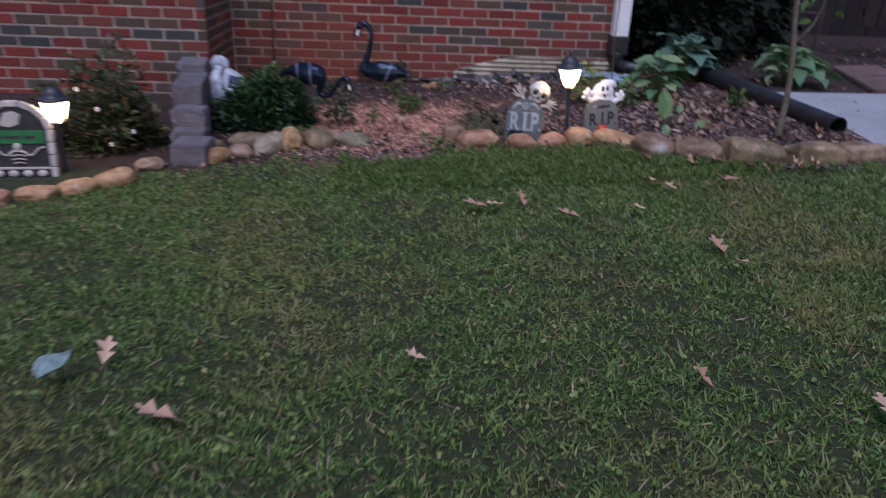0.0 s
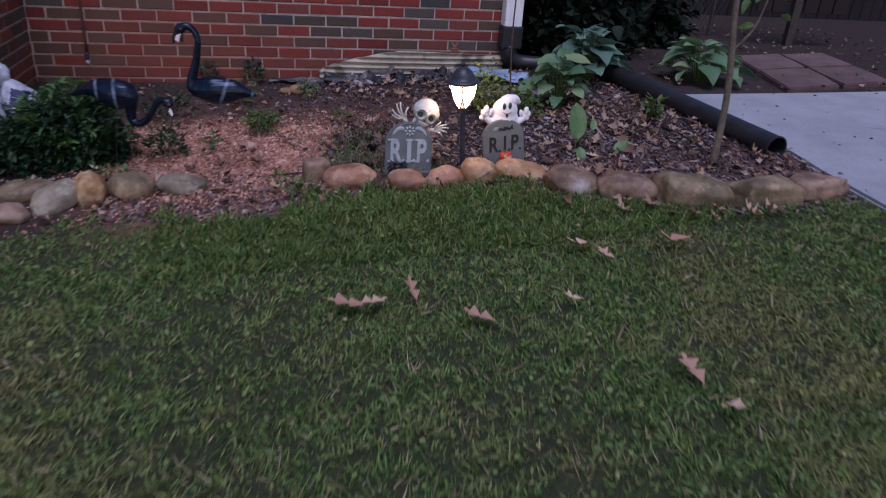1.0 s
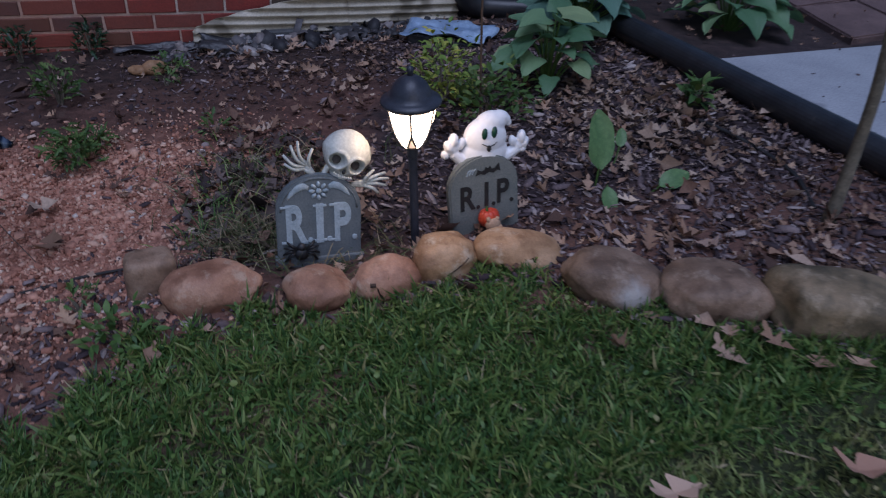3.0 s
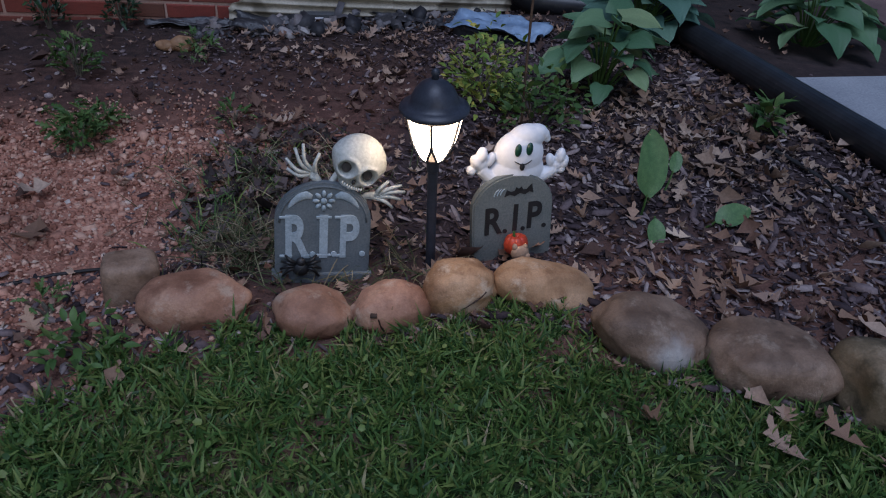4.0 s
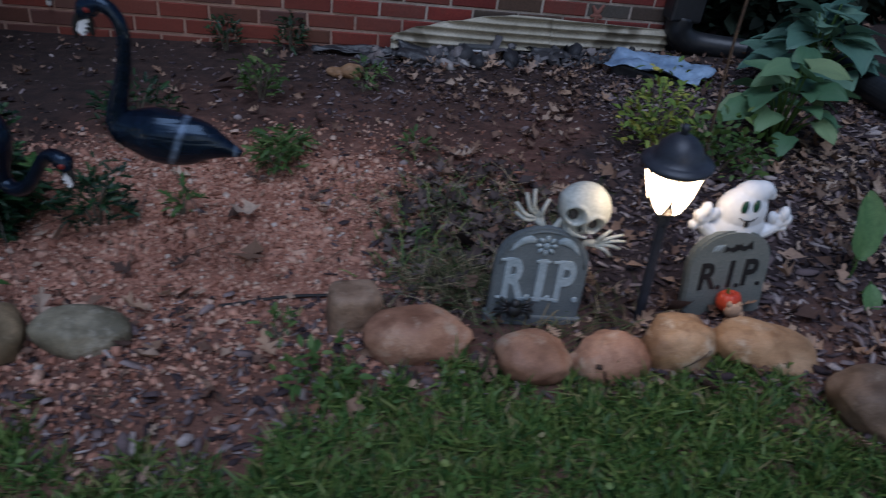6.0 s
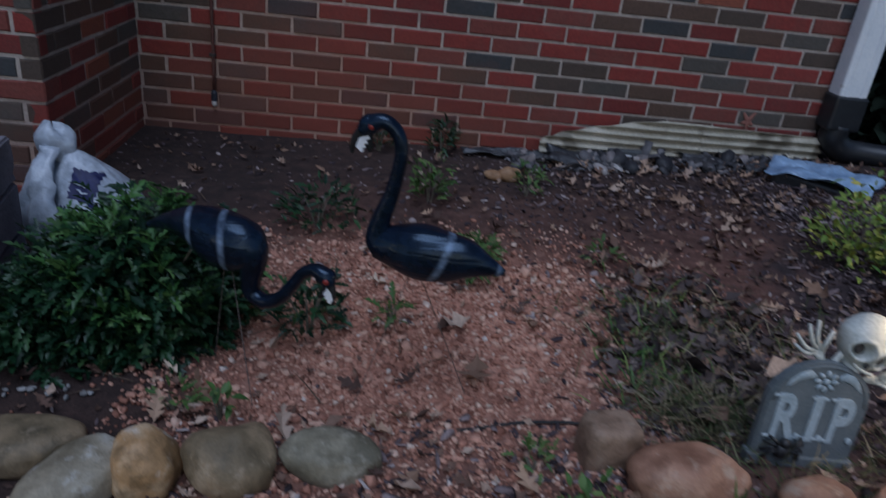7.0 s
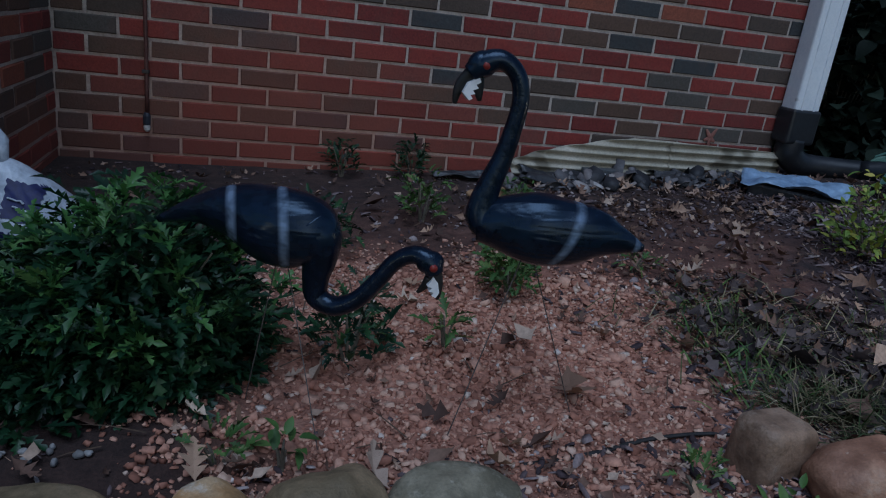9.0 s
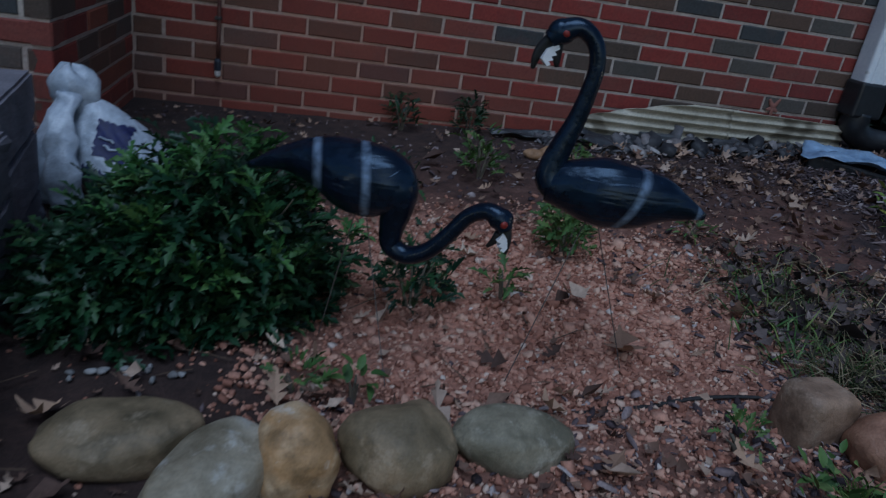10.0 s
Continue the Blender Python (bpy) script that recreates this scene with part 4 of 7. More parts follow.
def skull_figure(t):
    tilt = pose(0.068, 0.030, 0.252, -10, 23, 0)
    at = lambda x, y, z: tilt @ Vector((x, y, z))
    rot = tilt.to_3x3().to_4x4()
    bm = bmesh.new()
    bmesh.ops.create_icosphere(bm, subdivisions=5, radius=1)
    sides = ((-1.0, 0.016), (-0.88, 0.027), (-0.62, 0.034), (-0.40, 0.045), (-0.16, 0.052), (0.2, 0.061), (1.0, 0.061))
    for k in bm.verts:
        p = k.co.copy()
        flat = math.sqrt(max(1e-6, 1 - p.z * p.z))
        half = np.interp(p.z, [a for a, b in sides], [b for a, b in sides])
        deep = np.interp(p.z, [-1, -0.5, 0, 1], [0.026, 0.034, 0.044, 0.046])
        # a full cranium, and a face that narrows to the jaw
        body = flat ** 0.75 if p.z < 0 else flat
        x, y, z = p.x / flat * body * half, p.y / flat * body * deep, p.z * (0.066 if p.z > 0 else 0.060)
        if y < 0:
            for side in (-1, 1):
                d = math.hypot(x - side * 0.0235, (z + 0.010) * 1.05) / 0.0182
                y += 0.024 * max(0.0, 1 - d ** 3) if d < 1 else 0.0
                y -= 0.0060 * math.exp(-((d - 1.12) / 0.16) ** 2)
            d = math.hypot(x / 0.0075, (z + 0.030 + 0.3 * abs(x)) / 0.0095)
            y += 0.012 * max(0.0, 1 - d * d)
            cheek = math.hypot((abs(x) - 0.036) / 0.012, (z + 0.027) / 0.008)
            y -= 0.006 * math.exp(-cheek * cheek)
            mouth = math.exp(-((z + 0.0435 - 6.0 * x * x) / 0.0035) ** 2) * (abs(x) < 0.026)
            y += 0.006 * mouth
        k.co = at(x, y, z)
    for k in range(9):
        x = -0.021 + 0.00525 * k
        blob(bm, at(x, -0.0345 + 9 * x * x, -0.043 + 6 * x * x), (0.0023, 0.0028, 0.0042), 1, rot)
    tube(bm, [(*at(-0.030, 0.0, -0.030), 0.007), (*at(-0.036, 0.002, -0.062), 0.0062), (*at(-0.034, 0.004, -0.085), 0.0068)], 8, 3)
    skull = part("skull", bm, M_BONE, t, "pale bone-coloured plastic skull", smooth=True)
    # dark beads set in the eye and nose hollows stand for their shade
    for side in (-1, 1):
        bm = bmesh.new()
        blob(bm, at(side * 0.0235, -0.0215, -0.009), (0.0105, 0.0040, 0.0105), 3, rot)
        part("eye_socket", bm, M_SOCKET, skull, "dark bead standing for shade in the eye hollow", smooth=True)
    bm = bmesh.new()
    blob(bm, at(0, -0.0325, -0.031), (0.0045, 0.0035, 0.0060), 2, rot)
    part("nose_hollow", bm, M_BLACKPAINT, skull, smooth=True)
    # bony hands gripping the edge
    left = ((-0.008, 0.212), [(-0.076, 0.270), (-0.074, 0.248), (-0.058, 0.292), (-0.042, 0.301), (-0.009, 0.282)])
    right = ((0.084, 0.184), [(0.134, 0.222), (0.162, 0.213), (0.170, 0.198), (0.163, 0.180), (0.146, 0.161)])
    for (wx, wz), tips in (left, right):
        bm = bmesh.new()
        cx, cz = wx + (tips[2][0] - wx) * 0.24, wz + (tips[2][1] - wz) * 0.24
        tube(bm, [(wx + 0.004, 0.026, wz - 0.03, 0.0065), (wx, 0.022, wz, 0.0075), (cx, 0.02, cz, 0.0095)], 8, 3, 0.7)
        for k, (tx, tz) in enumerate(tips):
            mx, mz = (cx * 0.45 + tx * 0.55), (cz * 0.45 + tz * 0.55)
            nx, nz = -(tz - cz) * 0.10, (tx - cx) * 0.10
            tube(bm, [(cx * 0.8 + tx * 0.2, 0.018, cz * 0.8 + tz * 0.2, 0.0052), (mx + nx, 0.010, mz + nz, 0.0042), (tx, 0.016, tz, 0.0033)], 6, 3)
            tube(bm, [(wx, 0.022, wz, 0.0045), (cx * 0.8 + tx * 0.2, 0.018, cz * 0.8 + tz * 0.2, 0.0044)], 6, 1)
            blob(bm, (mx + nx, 0.010, mz + nz), (0.0044,) * 3, 1)
            blob(bm, (cx * 0.78 + tx * 0.22, 0.016, cz * 0.78 + tz * 0.22), (0.0050,) * 3, 1)
            blob(bm, (mx * 0.4 + tx * 0.6 + nx * 0.5, 0.012, mz * 0.4 + tz * 0.6 + nz * 0.5), (0.0034,) * 3, 1)
        part("bony_hand", bm, M_BONE, t, "pale plastic skeleton hand", smooth=True)


def tombstone_ghost():
    t = thing("tombstone", pose(0.648, 3.515, 0.094, -5, -5.5, 3), "grey tombstone with black lettering and a white ghost behind", "tombstone", "halloween tombstones")
    part("slab", slab_from(arch(0.190, 0.222, 0.142), 0.02), M_GREYFOAM_B, t)
    for ch, x in (("R", -0.050), ("I", 0.004), ("P", 0.048)):
        letter(ch, x, 0.086 + 0.06 * (x + 0.05) * 0.3, 0.090, 0.001, M_BLACKPAINT, t, -0.0012, 0.78, offset=0.0022, slant=0.05)
    for x in (-0.016, 0.027, 0.078):
        part("full_stop", lathe(bmesh.new(), [(0.0055, -0.001), (0.0052, 0.002), (0.0001, 0.0022)], 10, pose(x - 0.003, 0, 0.087, 90)), M_BLACKPAINT, t)
    bat = [(-0.034, 0.166), (-0.028, 0.182), (-0.018, 0.176), (-0.010, 0.178), (-0.006, 0.186), (0, 0.181), (0.006, 0.186), (0.010, 0.178), (0.018, 0.178), (0.030, 0.190), (0.034, 0.168), (0.024, 0.172), (0.014, 0.166), (0.002, 0.171), (-0.010, 0.165), (-0.022, 0.170)]
    part("bat_silhouette", slab_from([(x + 0.012, z + 0.006) for x, z in bat], 0.003, 0, -0.0015), M_BLACKPAINT, t, "black bat shape")
    bm = bmesh.new()
    for k in range(3):
        tube(bm, [(-0.046 + 0.007 * k, -0.0006, 0.176 + 0.001 * k, 0.0012), (-0.042 + 0.007 * k, -0.0006, 0.186, 0.0014), (-0.035 + 0.007 * k, -0.0006, 0.192, 0.0008)], 5, 3)
    part("scratch_relief", bm, M_PALELETTER, t, "pale scratch marks")
    # small pumpkin figure at the foot
    bm = bmesh.new()
    for k in range(8):
        a = k * math.tau / 8
        blob(bm, (0.0 + 0.013 * math.cos(a), -0.022 + 0.010 * math.sin(a), 0.062), (0.016, 0.014, 0.023), 2)
    pumpkin = part("pumpkin", bm, M_PUMPKIN, t, "shiny red-orange pumpkin", smooth=True)
    bm = bmesh.new()
    blob(bm, (0.002, -0.042, 0.050), (0.021, 0.013, 0.019), 3)
    blob(bm, (-0.010, -0.042, 0.066), (0.006, 0.007, 0.009), 2)
    blob(bm, (0.014, -0.042, 0.064), (0.006, 0.007, 0.007), 2)
    blob(bm, (0.016, -0.048, 0.042), (0.009, 0.008, 0.009), 2)
    blob(bm, (-0.002, -0.041, 0.014), (0.013, 0.012, 0.026), 2)
    part("tan_figure", bm, M_TAN, t, "tan lump before the pumpkin", smooth=True)
    part("stalk", lathe(bmesh.new(), [(0.004, 0.080), (0.003, 0.090), (0.002, 0.094)], 8, pose(-0.004, -0.02, 0)), M_WEED, pumpkin, "green stalk")
    ghost_figure(t)
    return t


def ghost_figure(t):
    bm = bmesh.new()
    o = Vector((0.022, 0.036, -0.018))
    lumps = [((0, 0, 0.270), (0.058, 0.036, 0.056)), ((-0.004, 0, 0.235), (0.064, 0.034, 0.05)), ((-0.018, 0, 0.195), (0.072, 0.030, 0.05)), ((-0.045, 0, 0.170), (0.045, 0.026, 0.04)),
             ((0.018, 0, 0.308), (0.042, 0.026, 0.030)), ((0.038, 0, 0.316), (0.028, 0.02, 0.020)), ((0.056, 0, 0.310), (0.015, 0.014, 0.014)), ((0.066, 0, 0.300), (0.008, 0.009, 0.010))]
    for p, s in lumps:
        blob(bm, Vector(p) + o, s, 3)
    arms = [[(-0.050, 0, 0.215, 0.022), (-0.072, -0.004, 0.232, 0.016), (-0.092, -0.008, 0.252, 0.013)], [(0.040, 0, 0.215, 0.022), (0.065, -0.004, 0.220, 0.016), (0.086, -0.008, 0.232, 0.014)]]
    for a in arms:
        tube(bm, [(p[0] + o.x, p[1] + o.y, p[2] + o.z, p[3]) for p in a], 10, 4)
    fists = [((-0.094, -0.008, 0.264), (0.017, 0.014, 0.016), 0), ((-0.089, -0.014, 0.286), (0.0125, 0.012, 0.0185), 12), ((-0.103, -0.014, 0.272), (0.012, 0.012, 0.017), -18), ((-0.113, -0.012, 0.252), (0.010, 0.010, 0.012), -35), ((-0.068, -0.010, 0.272), (0.010, 0.010, 0.017), 25),
             ((0.088, -0.008, 0.240), (0.017, 0.014, 0.015), 0), ((0.094, -0.014, 0.260), (0.0115, 0.012, 0.019), 12), ((0.103, -0.014, 0.245), (0.0105, 0.011, 0.016), 25), ((0.098, -0.012, 0.228), (0.0095, 0.010, 0.011), 40), ((0.072, -0.010, 0.252), (0.010, 0.010, 0.016), -12)]
    for p, r, lean in fists:
        blob(bm, Vector(p) + o, r, 3, pose(0, 0, 0, 0, lean, 0))
    me = mesh_of(bm, True)
    me.materials.append(M_GHOST)
    ob = part("ghost", me, M_GHOST, t, "smooth white plastic ghost")
    r = ob.modifiers.new("fuse", "REMESH")
    r.mode, r.voxel_size, r.use_smooth_shade = "VOXEL", 0.0022, True
    s = ob.modifiers.new("soften", "SMOOTH")
    s.iterations, s.factor = 3, 0.5
    for x in (-0.014, 0.012):
        bm = bmesh.new()
        blob(bm, (o.x + x, o.y - 0.034, 0.294 + o.z), (0.0075, 0.006, 0.0145), 3, pose(0, 0, 0, 0, 8, 0))
        part("eye", bm, M_EYEGREEN, ob, "dark green oval eye", smooth=True)
    bm = bmesh.new()
    tube(bm, [(o.x - 0.022, o.y - 0.0345, 0.270 + o.z, 0.0008), (o.x - 0.008, o.y - 0.0365, 0.262 + o.z, 0.0014), (o.x + 0.006, o.y - 0.0365, 0.262 + o.z, 0.0014), (o.x + 0.018, o.y - 0.0345, 0.268 + o.z, 0.0008)], 6, 4)
    blob(bm, (o.x - 0.004, o.y - 0.0345, 0.255 + o.z), (0.006, 0.004, 0.009), 2)
    part("mouth", bm, M_BLACKPAINT, ob, "black smiling mouth", smooth=True)


tombstone_blue()
tombstone_ghost()


def skeleton_sign():
    t = thing("tombstone_sign", pose(-2.10, 2.86, 0.028, -4, 0, 6), "arched sign with pale block border and a green banner", "tombstone", "halloween tombstones")
    part("panel", slab_from(arch(0.27, 0.325, 0.20), 0.018), M_SIGNDARK, t)
    n = 15
    for k in range(n):
        f = (k + 0.5) / n
        s = f * (0.20 * 2 + math.pi * 0.13)
        if s < 0.20:
            x, z, a = -0.135, s, 0
        elif s > 0.20 + math.pi * 0.13:
            x, z, a = 0.135, 0.20 - (s - 0.20 - math.pi * 0.13), 180
        else:
            th = math.pi - (s - 0.20) / 0.13
            x, z, a = 0.135 * math.cos(th), 0.20 + 0.125 * math.sin(th), 90 - math.degrees(th) + 90
        bm = box(bmesh.new(), -0.013, 0.013, -0.008, 0.020, -0.0255, 0.0255, 0.004)
        ob = part("border_block", bm, M_SIGNSTONE, t)
        ob.matrix_local = pose(x, 0, z, 0, a, 0)
    banner = part("banner", box(bmesh.new(), -0.115, 0.112, -0.005, 0.004, 0.155, 0.212, 0.002), M_SIGNGREEN, t, "green banner")
    for x, w in ((-0.075, 0.05), (-0.01, 0.06), (0.055, 0.045)):
        part("banner_bar", box(bmesh.new(), x - w / 2, x + w / 2, -0.0065, -0.004, 0.177, 0.190), M_SIGNDARK, banner, "dark bar")
    part("pale_crest", slab_from([(-0.06, 0.235), (-0.035, 0.285), (0.0, 0.295), (0.03, 0.28), (0.018, 0.238), (-0.02, 0.225)], 0.008, 0.002, -0.006), M_SIGNSTONE, t, "pale crest shape")
    bm = bmesh.new()
    for s in (-1, 1):
        tube(bm, [(s * 0.012, -0.004, 0.128, 0.005), (s * 0.05, -0.006, 0.105, 0.004), (s * 0.085, -0.006, 0.135, 0.0035), (s * 0.11, -0.004, 0.142, 0.003)], 6, 3)
    for k in range(4):
        tube(bm, [(-0.035 + 0.004 * k, -0.004, 0.118 - 0.016 * k, 0.003), (0, -0.008, 0.124 - 0.016 * k, 0.0032), (0.035 - 0.004 * k, -0.004, 0.118 - 0.016 * k, 0.003)], 6, 3)
    blob(bm, (0, -0.005, 0.142), (0.016, 0.008, 0.018), 2)
    part("bone_relief", bm, M_SIGNSTONE, t, "pale bone relief", smooth=True)
    part("ledge", box(bmesh.new(), -0.125, 0.125, -0.009, 0.004, 0.044, 0.054, 0.002), M_SIGNSTONE, t, "pale ledge")
    for k in range(4):
        bm = bmesh.new()
        blob(bm, (-0.088 + 0.058 * k, -0.006, 0.026), (0.021, 0.010, 0.016), 2)
        part("round_knob", bm, M_SIGNSTONE, t, "pale round relief", smooth=True)


skeleton_sign()

# ---- black flamingos ----


def flamingo(m, label, body, neck, upper, lower, teeth, eye, legs, mat):
    t = thing("flamingo", m, label, "lawn ornament", "black flamingos")
    inv = m.inverted()
    loc = lambda pts: [(*(inv @ Vector(p[:3])), p[3]) for p in pts]
    bm = bmesh.new()
    tube(bm, loc(body), 20, 6, 0.82, side=(0, 1, 0))
    part("body", bm, mat, t, "glossy black body with feather grooves and pale bands", smooth=True)
    bm = bmesh.new()
    tube(bm, loc(neck), 16, 6)
    p = loc(neck)[-2]
    blob(bm, p[:3], (p[3] * 1.25, p[3] * 0.95, p[3] * 1.1), 3)
    head = part("neck", bm, M_NECK, t, "curved black neck and head", smooth=True)
    part("upper_beak", tube(bmesh.new(), loc(upper), 10, 4, 0.7, side=(0, 1, 0)), M_BLACKPAINT, head, smooth=True)
    part("lower_beak", tube(bmesh.new(), loc(lower), 10, 4, 0.7, side=(0, 1, 0)), M_BLACKPAINT, head, smooth=True)
    ty = (inv @ Vector((0, teeth[0], 0))).y
    patch = [(x - m.translation.x, z - m.translation.z) for x, z in teeth[1]]
    part("teeth", slab_from(patch, 0.021, 0, ty - 0.0105), M_GHOST, head, "white jagged tooth patch in the open beak")
    e = loc(eye)[0]
    for s in (-1, 1):
        bm = bmesh.new()
        blob(bm, (e[0], e[1] + s * 0.0155, e[2]), (0.006, 0.003, 0.006), 2)
        part("eye", bm, M_REDEYE, head, "small red eye", smooth=True)
    for g in legs:
        part("leg", tube(bmesh.new(), loc(g), 6, 1), M_LEGWIRE, t, "thin rusty wire leg")
    return t


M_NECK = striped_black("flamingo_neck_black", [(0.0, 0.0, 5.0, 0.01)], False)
M_REDEYE = surface("red_eye_paint", (0.16, 0.012, 0.01), (0.26, 0.03, 0.025), 60, 200, 0.4, 0)
STAND = [(-0.649, 3.716, 0.394, 0.029), (-0.611, 3.705, 0.397, 0.0441), (-0.565, 3.692, 0.396, 0.0567), (-0.52, 3.68, 0.395, 0.053), (-0.476, 3.667, 0.399, 0.0414), (-0.434, 3.655, 0.393, 0.0214), (-0.399, 3.646, 0.385, 0.0058)]
STAND_NECK = [(-0.62, 3.708, 0.393, 0.035), (-0.641, 3.714, 0.402, 0.0269), (-0.644, 3.714, 0.425, 0.0218), (-0.637, 3.712, 0.457, 0.0186), (-0.624, 3.709, 0.499, 0.0154), (-0.615, 3.706, 0.546, 0.0134), (-0.611, 3.705, 0.587, 0.0128), (-0.62, 3.708, 0.62, 0.0129), (-0.644, 3.714, 0.638, 0.0145), (-0.67, 3.722, 0.629, 0.0177), (-0.685, 3.726, 0.614, 0.0136)]
flamingo(pose(-0.55, 3.69, 0.05), "glossy black plastic flamingo standing tall with open beak", STAND, STAND_NECK,
         [(-0.679, 3.724, 0.618, 0.0136), (-0.695, 3.729, 0.60, 0.0095), (-0.701, 3.73, 0.584, 0.0063), (-0.702, 3.731, 0.569, 0.0032)],
         [(-0.674, 3.723, 0.611, 0.0094), (-0.672, 3.722, 0.595, 0.0084), (-0.668, 3.721, 0.577, 0.0031)],
         (3.726, [(-0.674, 0.612), (-0.690, 0.602), (-0.695, 0.587), (-0.685, 0.577), (-0.680, 0.580), (-0.684, 0.585), (-0.677, 0.587), (-0.681, 0.592), (-0.673, 0.595), (-0.677, 0.600), (-0.670, 0.604)]), [(-0.668, 3.721, 0.629, 0.006)],
         [[(-0.556, 3.69, 0.345, 0.0010), (-0.424, 3.707, 0.03, 0.0010)], [(-0.575, 3.69, 0.35, 0.0010), (-0.678, 3.645, 0.03, 0.0010)]],
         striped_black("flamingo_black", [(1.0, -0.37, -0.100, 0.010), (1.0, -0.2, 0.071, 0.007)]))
FEED = [(-1.125, 3.834, 0.339, 0.0055), (-1.066, 3.805, 0.366, 0.0213), (-1.001, 3.772, 0.375, 0.0454), (-0.95, 3.746, 0.366, 0.0604), (-0.906, 3.724, 0.365, 0.0561), (-0.880, 3.711, 0.357, 0.041), (-0.866, 3.704, 0.350, 0.018), (-0.862, 3.702, 0.347, 0.004)]
FEED_NECK = [(-0.902, 3.722, 0.378, 0.040), (-0.887, 3.715, 0.359, 0.0351), (-0.884, 3.714, 0.33, 0.0273), (-0.888, 3.715, 0.295, 0.0205), (-0.885, 3.714, 0.266, 0.0175), (-0.859, 3.701, 0.256, 0.0154), (-0.828, 3.685, 0.274, 0.0137), (-0.802, 3.672, 0.31, 0.0126), (-0.78, 3.662, 0.345, 0.0125), (-0.755, 3.649, 0.362, 0.0137), (-0.734, 3.638, 0.355, 0.0162), (-0.726, 3.635, 0.339, 0.0126)]
flamingo(pose(-0.93, 3.735, 0.04), "glossy black plastic flamingo bending its neck down to feed", FEED, FEED_NECK,
         [(-0.729, 3.636, 0.346, 0.0126), (-0.722, 3.632, 0.329, 0.0089), (-0.719, 3.631, 0.315, 0.0054), (-0.719, 3.631, 0.301, 0.0027)],
         [(-0.732, 3.637, 0.332, 0.0081), (-0.737, 3.64, 0.319, 0.0063), (-0.746, 3.645, 0.305, 0.0027)],
         (3.636, [(-0.730, 0.338), (-0.722, 0.328), (-0.7185, 0.313), (-0.723, 0.305), (-0.729, 0.308), (-0.727, 0.313), (-0.734, 0.315), (-0.730, 0.320), (-0.737, 0.323), (-0.733, 0.329)]), [(-0.732, 3.637, 0.352, 0.005)],
         [[(-0.93, 3.737, 0.311, 0.0010), (-0.871, 3.638, 0.02, 0.0010)], [(-0.945, 3.745, 0.312, 0.0010), (-0.99, 3.80, 0.02, 0.0010)]],
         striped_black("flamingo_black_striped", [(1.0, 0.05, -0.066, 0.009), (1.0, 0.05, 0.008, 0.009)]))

# ---- house fittings ----


def downspout():
    t = thing("downspout", pose(1.275, 5.395, 0.0), "white metal downspout running into a black elbow", "downspout")
    pipe = part("pipe", box(bmesh.new(), -0.062, 0.062, -0.045, 0.05, 0.43, 2.55, 0.01), M_SPOUT, t, "white ribbed metal pipe")
    for x in (-0.03, 0.03):
        part("rib", box(bmesh.new(), x - 0.006, x + 0.006, -0.049, -0.044, 0.432, 2.54, 0.002), M_SPOUT, pipe)
    part("adapter", box(bmesh.new(), -0.072, 0.072, -0.055, 0.052, 0.30, 0.45, 0.012), M_PIPE, t, "black plastic adapter")
    bm = bmesh.new()
    tube(bm, [(0, 0, 0.32, 0.06), (0.0, 0, 0.26, 0.06), (0.05, -0.01, 0.215, 0.055), (0.14, -0.03, 0.205, 0.052), (0.34, -0.10, 0.21, 0.05)], 18, 5)
    part("elbow", bm, M_PIPE, t, "black plastic elbow", smooth=True)


downspout()


def drain_pipe():
    t = thing("drain_pipe", pose(1.84, 3.25, 0.2), "long black plastic drain pipe lying across the bed", "pipe")
    start, end = Vector((1.762, 4.86, 0.270)), Vector((1.828, 3.285, 0.250))
    bm = bmesh.new()
    r, wall, n = 0.051, 0.004, 26
    d = (end - start)
    prof = [(r, 0.0)]
    total = d.length
    k = 0.0
    while k < total - 0.02:
        prof += [(r, k + 0.012)]
        k += 0.35
        prof += [(r, min(k, total - 0.01))]
    prof = sorted(set(prof), key=lambda q: q[1])
    prof += [(r + 0.003, total - 0.002), (r + 0.003, total), (r - wall, total), (r - wall, total - 0.25)]
    m = Matrix.Translation(start) @ d.to_track_quat("Z", "Y").to_matrix().to_4x4()
    lathe(bm, prof, n, pose(1.84, 3.25, 0.2).inverted() @ m)
    part("tube", bm, M_PIPE, t, smooth=False)
    bm = bmesh.new()
    tube(bm, [(-0.25, 2.04, 0.01, 0.052), (-0.16, 1.93, 0.04, 0.055), (-0.10, 1.76, 0.065, 0.057), (-0.078, 1.58, 0.07, 0.057)], 18, 4)
    part("coupling", bm, M_PIPE, t, "dark curved pipe coupling", smooth=True)


drain_pipe()


